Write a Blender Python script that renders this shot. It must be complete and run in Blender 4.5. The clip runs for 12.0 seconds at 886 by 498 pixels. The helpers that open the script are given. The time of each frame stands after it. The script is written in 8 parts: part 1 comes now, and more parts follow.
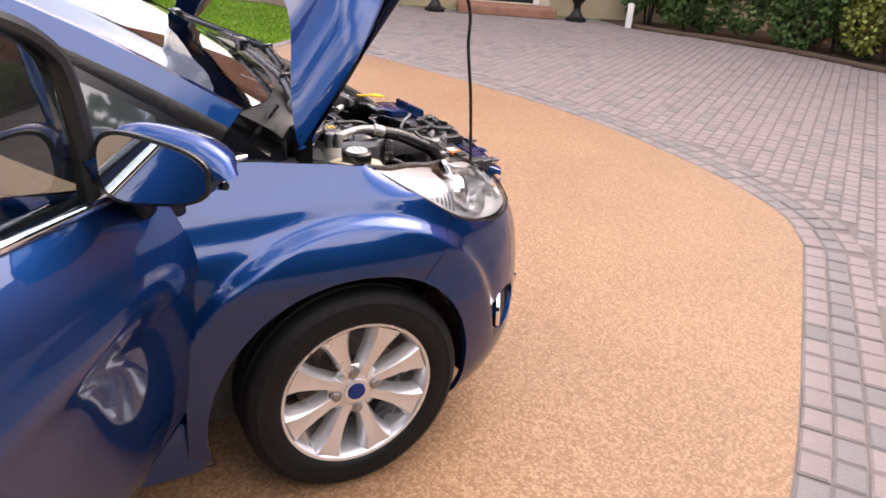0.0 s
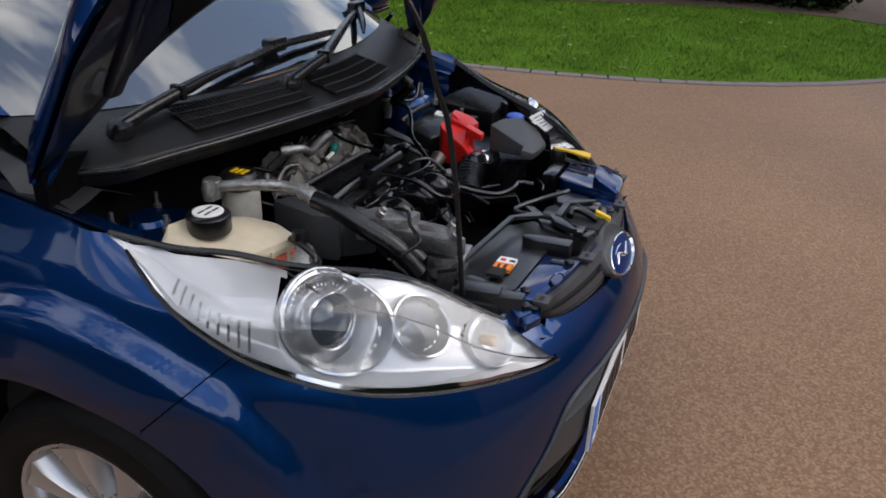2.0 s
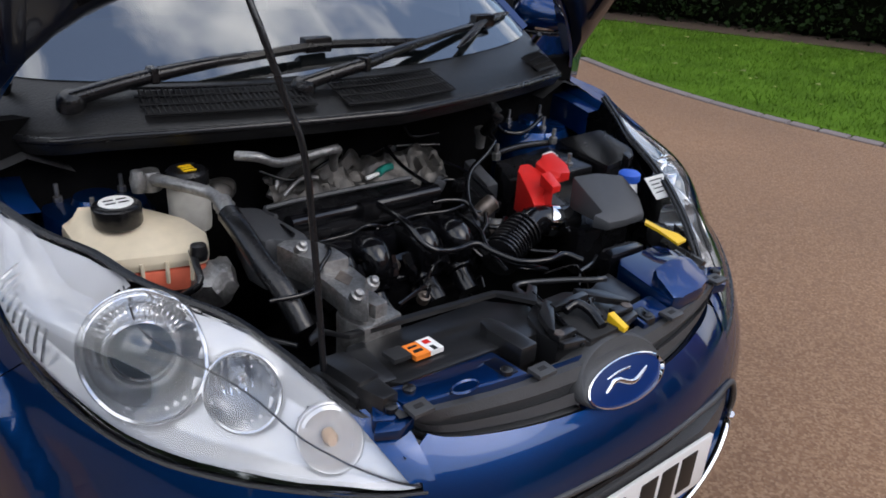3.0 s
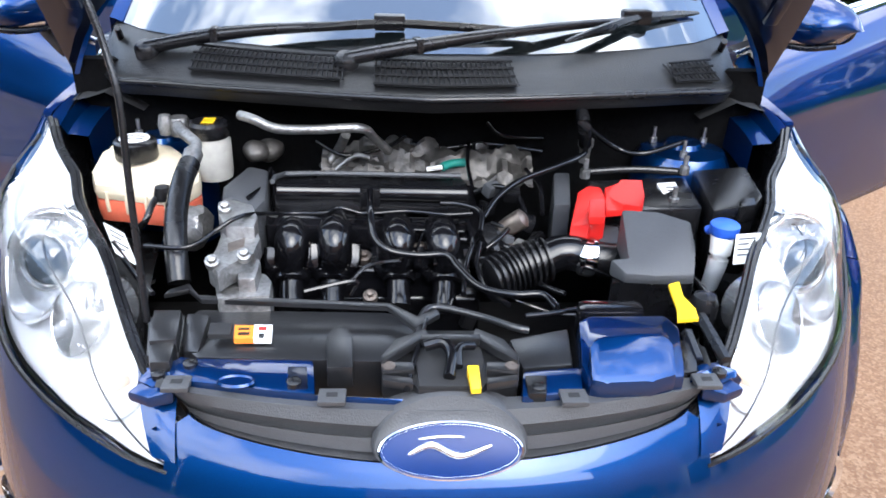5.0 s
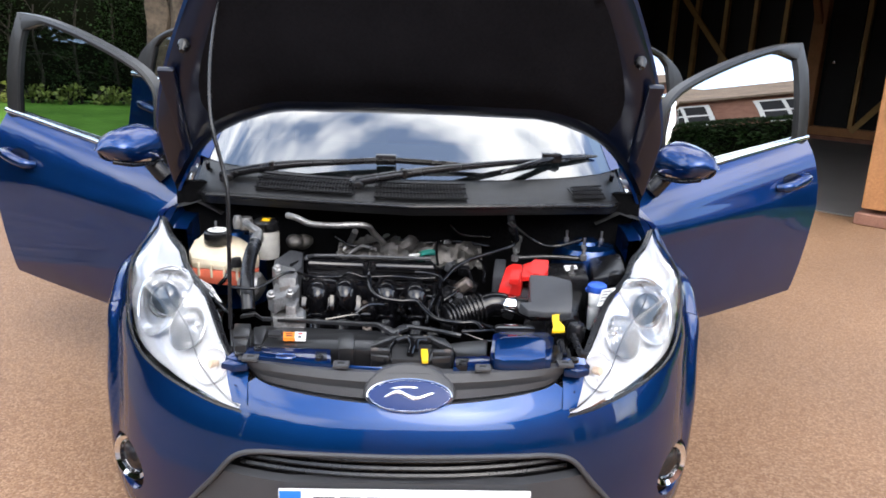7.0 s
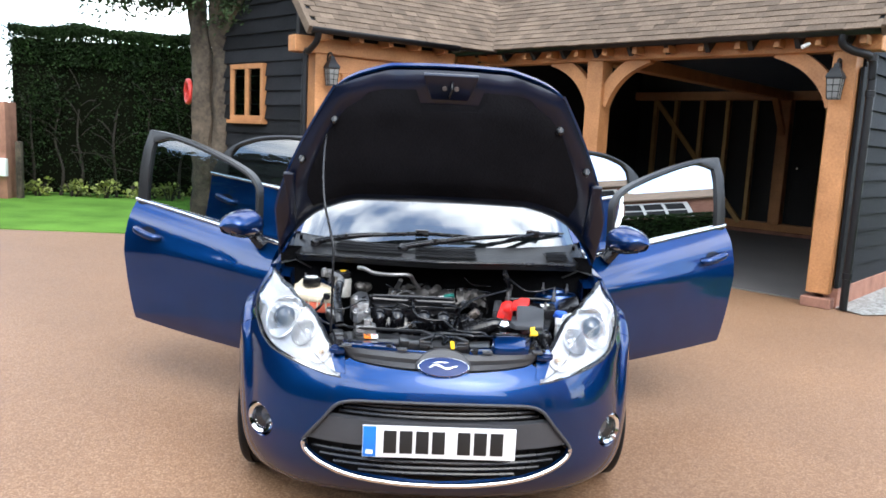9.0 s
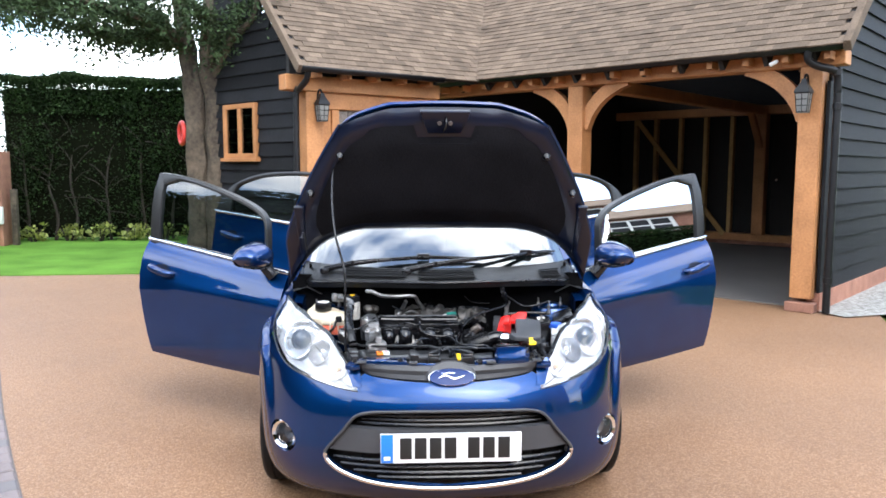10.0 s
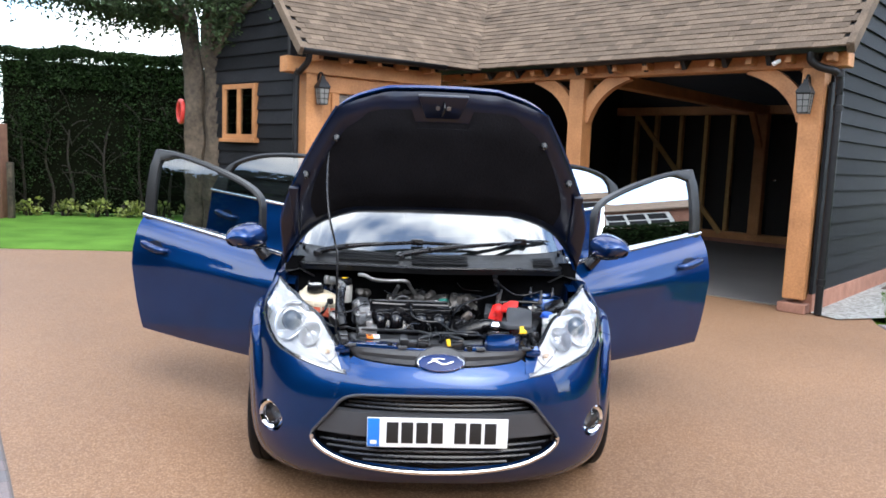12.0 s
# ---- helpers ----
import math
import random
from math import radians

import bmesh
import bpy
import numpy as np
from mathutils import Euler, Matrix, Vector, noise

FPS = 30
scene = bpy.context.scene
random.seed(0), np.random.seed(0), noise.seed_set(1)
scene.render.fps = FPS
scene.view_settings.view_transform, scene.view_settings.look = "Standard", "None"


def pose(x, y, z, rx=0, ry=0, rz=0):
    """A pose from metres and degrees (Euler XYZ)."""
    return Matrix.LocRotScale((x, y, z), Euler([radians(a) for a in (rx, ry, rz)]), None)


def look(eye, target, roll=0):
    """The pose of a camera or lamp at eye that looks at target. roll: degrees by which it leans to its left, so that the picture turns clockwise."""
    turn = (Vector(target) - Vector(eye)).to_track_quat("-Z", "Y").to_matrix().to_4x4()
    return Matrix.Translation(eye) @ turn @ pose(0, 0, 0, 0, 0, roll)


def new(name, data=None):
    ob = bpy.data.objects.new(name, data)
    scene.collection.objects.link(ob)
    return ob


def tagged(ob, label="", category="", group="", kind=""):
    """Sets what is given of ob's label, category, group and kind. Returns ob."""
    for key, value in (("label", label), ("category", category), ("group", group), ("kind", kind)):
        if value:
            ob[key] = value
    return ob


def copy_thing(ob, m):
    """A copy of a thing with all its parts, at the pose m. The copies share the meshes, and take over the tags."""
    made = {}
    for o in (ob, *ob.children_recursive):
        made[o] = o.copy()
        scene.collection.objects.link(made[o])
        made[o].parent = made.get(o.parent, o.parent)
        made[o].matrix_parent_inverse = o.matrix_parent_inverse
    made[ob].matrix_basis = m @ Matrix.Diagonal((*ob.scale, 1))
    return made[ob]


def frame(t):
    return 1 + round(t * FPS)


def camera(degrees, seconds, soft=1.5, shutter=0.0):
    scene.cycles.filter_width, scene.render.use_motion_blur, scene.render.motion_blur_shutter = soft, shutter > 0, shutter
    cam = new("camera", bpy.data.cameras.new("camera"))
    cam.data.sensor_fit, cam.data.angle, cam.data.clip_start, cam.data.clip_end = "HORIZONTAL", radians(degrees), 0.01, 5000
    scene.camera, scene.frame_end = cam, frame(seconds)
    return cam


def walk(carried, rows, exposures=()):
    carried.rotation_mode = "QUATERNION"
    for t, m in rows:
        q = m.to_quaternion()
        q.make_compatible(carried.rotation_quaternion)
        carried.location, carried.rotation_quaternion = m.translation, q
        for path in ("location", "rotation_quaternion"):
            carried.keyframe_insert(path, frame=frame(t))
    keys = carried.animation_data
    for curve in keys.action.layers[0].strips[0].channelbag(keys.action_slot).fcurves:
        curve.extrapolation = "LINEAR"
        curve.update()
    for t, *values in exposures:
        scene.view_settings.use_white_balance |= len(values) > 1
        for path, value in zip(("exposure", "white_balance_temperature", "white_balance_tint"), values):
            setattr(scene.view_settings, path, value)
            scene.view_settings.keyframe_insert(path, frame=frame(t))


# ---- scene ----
cam = camera(61.0, 12.0, soft=1.7)
PATH = [
    (0, (-2.253, 1.449, 1.44), (-0.684, 0.532, 0.604), 4.6),
    (0.5, (-2.146, 0.99, 1.41), (-0.379, 0.478, 0.625), 2.8),
    (1, (-1.956, 0.583, 1.398), (-0.145, 0.454, 0.56), 2.5),
    (1.5, (-1.694, 0.266, 1.377), (0.103, 0.44, 0.516), 1.7),
    (2, (-1.474, -0.103, 1.38), (0.18, 0.581, 0.489), 2.0),
    (2.5, (-1.144, -0.35, 1.362), (0.374, 0.656, 0.534), 3.3),
    (3, (-0.839, -0.455, 1.333), (0.317, 0.927, 0.465), 3.8),
    (3.2, (-0.719, -0.504, 1.324), (0.196, 1.027, 0.421), 3.7),
    (4.8, (-0.07, -0.598, 1.299), (0.068, 1.186, 0.404), 3.1),
    (5, (-0.06, -0.613, 1.296), (0.06, 1.172, 0.402), 2.0),
    (5.5, (-0.022, -0.689, 1.308), (0.042, 1.126, 0.469), 1.4),
    (6, (-0.023, -0.856, 1.327), (0.103, 0.999, 0.589), 1.7),
    (6.5, (-0.026, -1.08, 1.364), (0.138, 0.811, 0.735), 1.7),
    (7, (-0.002, -1.333, 1.385), (0.087, 0.591, 0.847), 2.2),
    (7.2, (-0.017, -1.457, 1.384), (0.084, 0.478, 0.891), 1.3),
    (8.8, (-0.112, -2.336, 1.425), (-0.021, -0.367, 1.085), 2.4),
    (9, (-0.127, -2.43, 1.447), (-0.04, -0.452, 1.161), 2.8),
    (9.5, (-0.178, -2.616, 1.455), (-0.071, -0.634, 1.212), 0.3),
    (10, (-0.185, -2.682, 1.456), (-0.073, -0.697, 1.242), 0.1),
    (10.5, (-0.177, -2.692, 1.453), (-0.057, -0.705, 1.25), -0.0),
    (11, (-0.17, -2.695, 1.452), (-0.045, -0.709, 1.252), 0.8),
    (11.5, (-0.168, -2.694, 1.447), (-0.041, -0.708, 1.245), 2.1),
    (12, (-0.173, -2.677, 1.441), (-0.051, -0.695, 1.199), 2.2),
]
walk(cam, [(t, look(eye, target, roll)) for t, eye, target, roll in PATH], [(0.0, 0.34, 7700, 21), (0.5, 0.02, 7450, 18), (1.0, -0.18, 7100, 15), (1.5, -0.74, 6850, 12), (2.0, -1.19, 6650, 11), (2.5, -1.22, 6500, 11), (3.0, -0.94, 6450, 11), (3.2, -0.80, 6350, 11), (4.8, 0.70, 6100, 9), (5.5, 0.70, 6150, 8), (6.5, 0.34, 6450, 10), (7.2, 0.18, 6550, 10), (8.8, 0.28, 6200, 7), (9.5, 0.48, 6200, 7), (10.0, 0.46, 6200, 8), (10.5, 0.35, 6200, 8), (12.0, 0.22, 6200, 8)])

# ---- world and light: bright broken cloud, soft high sun ----
world = bpy.data.worlds.new("sky")
scene.world = world
world.use_nodes = True
wn, wl = world.node_tree.nodes, world.node_tree.links
wn.clear()
w_out = wn.new("ShaderNodeOutputWorld")
w_bg = wn.new("ShaderNodeBackground")
w_sky = wn.new("ShaderNodeTexSky")
w_sky.sky_type, w_sky.sun_disc = "NISHITA", False
w_sky.sun_elevation, w_sky.sun_rotation = radians(46.8), radians(159.9)
w_sky.air_density, w_sky.dust_density = 1.0, 2.0
w_tc = wn.new("ShaderNodeTexCoord")
w_map = wn.new("ShaderNodeMapping")
w_map.inputs["Scale"].default_value = (1.0, 1.0, 2.4)
w_noise = wn.new("ShaderNodeTexNoise")
w_noise.inputs["Scale"].default_value, w_noise.inputs["Detail"].default_value, w_noise.inputs["Roughness"].default_value = 2.3, 8.0, 0.54
w_ramp = wn.new("ShaderNodeValToRGB")
w_ramp.color_ramp.elements[0].position, w_ramp.color_ramp.elements[1].position = 0.45, 0.60
w_ramp.color_ramp.elements[0].color = (0.06, 0.06, 0.06, 1)
w_mix = wn.new("ShaderNodeMix")
w_mix.data_type = "RGBA"
w_mix.inputs[7].default_value = (13.0, 13.2, 13.5, 1.0)
wl.new(w_tc.outputs["Generated"], w_map.inputs["Vector"])
wl.new(w_map.outputs["Vector"], w_noise.inputs["Vector"])
wl.new(w_noise.outputs["Fac"], w_ramp.inputs["Fac"])
wl.new(w_ramp.outputs["Color"], w_mix.inputs[0])
w_gap = wn.new("ShaderNodeVectorMath")
w_gap.operation = "MULTIPLY"
w_gap.inputs[1].default_value = (1.5, 1.6, 1.7)
wl.new(w_sky.outputs["Color"], w_gap.inputs[0])
wl.new(w_gap.outputs[0], w_mix.inputs[6])
wl.new(w_mix.outputs[2], w_bg.inputs["Color"])
w_bg.inputs["Strength"].default_value = 0.30
wl.new(w_bg.outputs["Background"], w_out.inputs["Surface"])

sun = new("sun", bpy.data.lights.new("sun", "SUN"))
sun.data.energy, sun.data.angle, sun.data.color = 1.3, radians(40), (1.0, 0.95, 0.88)
sun.matrix_world = look((2.2, -6.0, 6.8), (0, 0, 0))

# ---- materials ----
def mat(name, col, rough=0.5, metal=0.0, var=0.18, scale=8.0, bump=0.0, bscale=60.0, coat=0.0, col2=None, spec=0.5, rvar=0.1, rand=0.0):
    m = bpy.data.materials.new(name)
    m.use_nodes = True
    n, l = m.node_tree.nodes, m.node_tree.links
    p = n["Principled BSDF"]
    tc = n.new("ShaderNodeTexCoord")
    big = n.new("ShaderNodeTexNoise")
    big.inputs["Scale"].default_value, big.inputs["Detail"].default_value = scale, 5.0
    l.new(tc.outputs["Object"], big.inputs["Vector"])
    fine = n.new("ShaderNodeTexNoise")
    fine.inputs["Scale"].default_value, fine.inputs["Detail"].default_value = bscale, 3.0
    l.new(tc.outputs["Object"], fine.inputs["Vector"])
    mixf = n.new("ShaderNodeMix")
    mixf.data_type = "FLOAT"
    mixf.inputs[0].default_value = 0.4
    l.new(big.outputs["Fac"], mixf.inputs[2])
    l.new(fine.outputs["Fac"], mixf.inputs[3])
    ramp = n.new("ShaderNodeValToRGB")
    ramp.color_ramp.elements[0].position, ramp.color_ramp.elements[1].position = 0.3, 0.7
    lo = [c * (1 - var) for c in col]
    hi = [min(1, c * (1 + var)) for c in (col2 or col)]
    ramp.color_ramp.elements[0].color, ramp.color_ramp.elements[1].color = (*lo, 1), (*hi, 1)
    l.new(mixf.outputs[0], ramp.inputs["Fac"])
    if rand:
        oi = n.new("ShaderNodeObjectInfo")
        geo = n.new("ShaderNodeNewGeometry")
        add = n.new("ShaderNodeMath")
        add.operation = "ADD"
        l.new(oi.outputs["Random"], add.inputs[0])
        l.new(geo.outputs["Random Per Island"], add.inputs[1])
        fr = n.new("ShaderNodeMath")
        fr.operation = "FRACT"
        l.new(add.outputs[0], fr.inputs[0])
        mr = n.new("ShaderNodeMapRange")
        mr.inputs[3].default_value, mr.inputs[4].default_value = 1 - rand, 1 + rand
        l.new(fr.outputs[0], mr.inputs[0])
        mul = n.new("ShaderNodeVectorMath")
        mul.operation = "SCALE"
        l.new(ramp.outputs["Color"], mul.inputs[0])
        l.new(mr.outputs[0], mul.inputs["Scale"])
        l.new(mul.outputs[0], p.inputs["Base Color"])
    else:
        l.new(ramp.outputs["Color"], p.inputs["Base Color"])
    rr = n.new("ShaderNodeMapRange")
    rr.inputs[3].default_value, rr.inputs[4].default_value = max(0.0, rough - rvar * rough), min(1.0, rough + rvar * rough)
    l.new(big.outputs["Fac"], rr.inputs[0])
    l.new(rr.outputs[0], p.inputs["Roughness"])
    p.inputs["Metallic"].default_value = metal
    p.inputs["Specular IOR Level"].default_value = spec
    p.inputs["Coat Weight"].default_value = coat
    p.inputs["Coat Roughness"].default_value = 0.03
    if bump:
        b = n.new("ShaderNodeBump")
        b.inputs["Strength"].default_value, b.inputs["Distance"].default_value = min(1, bump), 0.004
        l.new(fine.outputs["Fac"], b.inputs["Height"])
        l.new(b.outputs["Normal"], p.inputs["Normal"])
    return m


def glass(name, col=(0.9, 0.95, 0.95), alpha=0.15, rough=0.01):
    """Thin glass: mostly clear, glossy by Fresnel."""
    m = bpy.data.materials.new(name)
    m.use_nodes = True
    n, l = m.node_tree.nodes, m.node_tree.links
    n.clear()
    out = n.new("ShaderNodeOutputMaterial")
    tr = n.new("ShaderNodeBsdfTransparent")
    tr.inputs["Color"].default_value = (*col, 1)
    gl = n.new("ShaderNodeBsdfGlossy")
    gl.inputs["Roughness"].default_value = rough
    fr = n.new("ShaderNodeFresnel")
    fr.inputs["IOR"].default_value = 1.5
    mr = n.new("ShaderNodeMapRange")
    mr.inputs[3].default_value, mr.inputs[4].default_value = alpha, 1.0
    mx = n.new("ShaderNodeMixShader")
    l.new(fr.outputs[0], mr.inputs[0])
    l.new(mr.outputs[0], mx.inputs[0])
    l.new(tr.outputs[0], mx.inputs[1])
    l.new(gl.outputs[0], mx.inputs[2])
    l.new(mx.outputs[0], out.inputs["Surface"])
    return m


def gravel(name, c1, c2, c3, size):
    """Resin-bound gravel: small stones of mixed colour."""
    m = bpy.data.materials.new(name)
    m.use_nodes = True
    n, l = m.node_tree.nodes, m.node_tree.links
    p = n["Principled BSDF"]
    tc = n.new("ShaderNodeTexCoord")
    vo = n.new("ShaderNodeTexVoronoi")
    vo.inputs["Scale"].default_value = 1 / size
    l.new(tc.outputs["Object"], vo.inputs["Vector"])
    sep = n.new("ShaderNodeSeparateColor")
    l.new(vo.outputs["Color"], sep.inputs[0])
    ramp = n.new("ShaderNodeValToRGB")
    e = ramp.color_ramp.elements
    e[0].position, e[0].color, e[1].position, e[1].color = 0.0, (*c1, 1), 0.5, (*c2, 1)
    x = e.new(0.93)
    x.color = (*c3, 1)
    l.new(sep.outputs[0], ramp.inputs["Fac"])
    big = n.new("ShaderNodeTexNoise")
    big.inputs["Scale"].default_value, big.inputs["Detail"].default_value = 0.7, 6.0
    l.new(tc.outputs["Object"], big.inputs["Vector"])
    mr = n.new("ShaderNodeMapRange")
    mr.inputs[1].default_value, mr.inputs[2].default_value, mr.inputs[3].default_value, mr.inputs[4].default_value = 0.3, 0.7, 0.85, 1.12
    l.new(big.outputs["Fac"], mr.inputs[0])
    sc = n.new("ShaderNodeVectorMath")
    sc.operation = "SCALE"
    l.new(ramp.outputs["Color"], sc.inputs[0])
    l.new(mr.outputs[0], sc.inputs["Scale"])
    l.new(sc.outputs[0], p.inputs["Base Color"])
    p.inputs["Roughness"].default_value = 0.62
    b = n.new("ShaderNodeBump")
    b.inputs["Strength"].default_value, b.inputs["Distance"].default_value = 0.55, 0.003
    b.invert = True
    l.new(vo.outputs["Distance"], b.inputs["Height"])
    l.new(b.outputs["Normal"], p.inputs["Normal"])
    return m


def paint(name, col, flake, rough=0.25):
    """Metallic car paint under a clear coat."""
    m = mat(name, col, rough, 0.86, 0.10, 3.0, 0.0, 900.0, coat=1.0, col2=flake)
    m.node_tree.nodes["Principled BSDF"].inputs["Specular Tint"].default_value = (0.01, 0.04, 0.16, 1)
    m.node_tree.nodes["Principled BSDF"].inputs["Coat IOR"].default_value = 1.52
    return m


M_PAINT = paint("blue_paint", (0.0021, 0.027, 0.113), (0.0030, 0.041, 0.162), 0.40)
# Body paint darkened to carry shade on the bonnet underside and inner parts.
M_PAINT_SHADE = mat("blue_paint_shaded", (0.0012, 0.0035, 0.014), 0.3, 0.1, 0.3, 5.0, spec=0.3, coat=0.35)
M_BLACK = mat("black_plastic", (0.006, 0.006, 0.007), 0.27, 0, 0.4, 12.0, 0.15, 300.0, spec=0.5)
M_BLACKGLOSS = mat("black_moulded_plastic", (0.004, 0.004, 0.005), 0.15, 0, 0.4, 15.0, spec=0.5)
M_SATIN = mat("satin_black_plastic", (0.010, 0.010, 0.011), 0.30, 0, 0.3, 12.0, 0.08, 300.0, spec=0.8)
M_GREY = mat("dark_grey_plastic", (0.045, 0.047, 0.052), 0.50, 0, 0.15, 9.0, 0.25, 400.0)
M_GRILLE = mat("mid_grey_grille_plastic", (0.050, 0.051, 0.054), 0.48, 0, 0.12, 9.0, 0.25, 400.0)
M_SLAT = mat("vent_slat_plastic", (0.008, 0.008, 0.009), 0.45, 0, 0.2, 9.0, spec=0.22)
M_FRAME = mat("satin_window_frame", (0.018, 0.018, 0.018), 0.34, 0, 0.15, 6.0, spec=0.35)
M_BRIGHT = mat("bright_reflector", (0.84, 0.845, 0.85), 0.18, 0.8, 0.03, 9.0)
M_BOWL = mat("dark_chrome_bowl", (0.60, 0.61, 0.62), 0.20, 0.85, 0.05, 9.0)
M_COWL = mat("grained_scuttle_plastic", (0.007, 0.007, 0.0075), 0.42, 0, 0.3, 9.0, 0.3, 260.0, spec=0.42)
M_FELT = mat("bonnet_felt", (0.0085, 0.0082, 0.0095), 0.95, 0, 0.4, 6.0, 0.5, 120.0, spec=0.05)
M_RUBBER = mat("tyre_rubber", (0.006, 0.006, 0.0065), 0.60, 0, 0.4, 10.0, 0.3, 200.0, spec=0.18)
M_CHROME = mat("chrome", (0.86, 0.87, 0.88), 0.07, 1.0, 0.03, 5.0)
M_SILVER = mat("lamp_silver", (0.74, 0.745, 0.75), 0.26, 0.30, 0.04, 6.0)
M_LENSGLASS = mat("projector_glass", (0.055, 0.070, 0.085), 0.06, 0.0, 0.1, coat=1.0)
M_ALLOY = mat("alloy_silver_paint", (0.62, 0.62, 0.63), 0.28, 0.7, 0.06, 6.0, coat=0.6)
M_METAL = mat("cast_aluminium", (0.31, 0.305, 0.30), 0.45, 0.9, 0.45, 24.0, 0.5, 150.0)
M_STEEL = mat("brake_steel", (0.18, 0.15, 0.13), 0.45, 0.8, 0.4, 30.0)
M_GLASS = glass("window_glass", (0.42, 0.50, 0.50), 0.12)
M_SCREEN = glass("windscreen_glass", (0.40, 0.47, 0.48), 0.27)
M_LENS = glass("lamp_cover", (0.98, 0.98, 0.99), 0.015)
M_MIRROR = mat("mirror_glass", (0.85, 0.87, 0.88), 0.02, 1.0, 0.02)
M_GREY2 = mat("smoked_lens", (0.13, 0.14, 0.16), 0.05, 0.5, 0.1, coat=1.0)
M_MIRRORISH = mat("dark_tinted_glass", (0.04, 0.05, 0.05), 0.03, 0.0, 0.1, coat=1.0, spec=1.0)
M_RED = mat("red_plastic", (0.62, 0.015, 0.012), 0.38, 0, 0.12, 10.0)
M_YELLOW = mat("yellow_plastic", (0.80, 0.50, 0.01), 0.42, 0, 0.1, 10.0)
M_BLUECAP = mat("blue_cap_plastic", (0.03, 0.11, 0.55), 0.4, 0, 0.1)
M_GREEN = mat("green_connector_plastic", (0.01, 0.20, 0.16), 0.45)
M_ORANGE = mat("orange_paper", (0.85, 0.22, 0.02), 0.6, 0, 0.05)
M_AMBER = mat("amber_lens", (0.62, 0.45, 0.30), 0.2, 0, 0.1)
M_WHITE = mat("white_paper", (0.78, 0.78, 0.76), 0.6, 0, 0.04)
M_TANK = mat("cream_tank_plastic", (0.66, 0.57, 0.42), 0.4, 0, 0.10, 6.0)
M_RESERVOIR = mat("dull_reservoir_plastic", (0.36, 0.35, 0.32), 0.5, 0, 0.2, 12.0)
M_COOLANT = mat("tank_plastic_with_red_coolant", (0.72, 0.16, 0.09), 0.4, 0, 0.15, 6.0)
M_FOIL = mat("heat_shield_foil", (0.10, 0.094, 0.088), 0.5, 0.7, 0.4, 25.0, 0.8, 60.0)
M_PLATE = mat("number_plate_white", (0.80, 0.80, 0.80), 0.35, 0, 0.03)
M_PLATEBLUE = mat("number_plate_blue", (0.02, 0.18, 0.62), 0.35, 0, 0.05)
M_INK = mat("black_ink", (0.01, 0.01, 0.01), 0.5, 0, 0.1)
M_BADGE = mat("badge_blue", (0.0015, 0.020, 0.110), 0.3, 0.0, 0.1, coat=0.0, spec=0.25)
M_SEAT = mat("dark_cloth", (0.02, 0.02, 0.022), 0.9, 0, 0.3, 30.0)

M_RESIN = gravel("resin_bound_gravel", (0.164, 0.0825, 0.0372), (0.211, 0.1110, 0.0532), (0.298, 0.1815, 0.1025), 0.0075)
M_SHINGLE = gravel("white_shingle", (0.17, 0.165, 0.14), (0.29, 0.28, 0.25), (0.42, 0.41, 0.38), 0.028)
M_PAVER = mat("paver", (0.172, 0.144, 0.139), 0.85, 0, 0.15, 4.0, 0.7, 120.0, col2=(0.192, 0.160, 0.155), rand=0.06)
M_PAVERGREY = mat("paver_grey", (0.142, 0.130, 0.130), 0.85, 0, 0.13, 4.0, 0.7, 120.0, rand=0.07)
M_JOINT = mat("paver_joint_sand", (0.120, 0.102, 0.096), 0.95, 0, 0.3, 20.0, 0.6, 200.0)
M_SOIL = mat("soil", (0.07, 0.045, 0.03), 0.95, 0, 0.4, 3.0, 0.8, 60.0)
M_TURF = mat("turf", (0.058, 0.122, 0.008), 0.9, 0, 0.3, 2.0, 0.8, 150.0, col2=(0.078, 0.150, 0.014), spec=0.04)
M_GRASS = mat("grass_blades", (0.074, 0.154, 0.010), 0.7, 0, 0.25, 2.0, col2=(0.106, 0.204, 0.018), rand=0.2, spec=0.2)
M_FAKEGRASS = mat("smooth_bright_grass", (0.080, 0.172, 0.026), 0.95, 0, 0.35, 1.2, 0.9, 90.0, col2=(0.112, 0.225, 0.036), spec=0.03)
M_OAK = mat("oak_beam", (0.34, 0.145, 0.050), 0.62, 0, 0.25, 3.0, 0.5, 50.0, col2=(0.41, 0.19, 0.072))
M_STUD = mat("softwood_stud", (0.40, 0.25, 0.09), 0.7, 0, 0.25, 8.0, 0.3, 60.0)
M_BOARD = mat("black_weatherboard", (0.012, 0.0125, 0.014), 0.68, 0, 0.5, 3.0, 0.9, 40.0, rand=0.35, spec=0.14)
# Dark inner boards; on the car it stands in for shade in openings.
M_INDARK = mat("dark_board_and_gaps", (0.010, 0.010, 0.011), 0.8, 0, 0.3, 3.0, 0.4, 40.0)
M_TILE = mat("clay_roof_tile", (0.098, 0.070, 0.049), 0.9, 0, 0.3, 3.0, 0.6, 60.0, col2=(0.132, 0.098, 0.070), rand=0.26, spec=0.2)
M_BRICK = mat("red_brick", (0.231, 0.1001, 0.06545), 0.85, 0, 0.25, 6.0, 0.7, 90.0, col2=(0.2772, 0.1386, 0.0924), rand=0.25)
M_MORTAR = mat("mortar", (0.34, 0.30, 0.26), 0.95, 0, 0.2, 20.0, 0.5, 150.0)
M_RENDER = mat("cream_render", (0.4004, 0.3234, 0.2079), 0.9, 0, 0.15, 3.0, 0.4, 80.0)
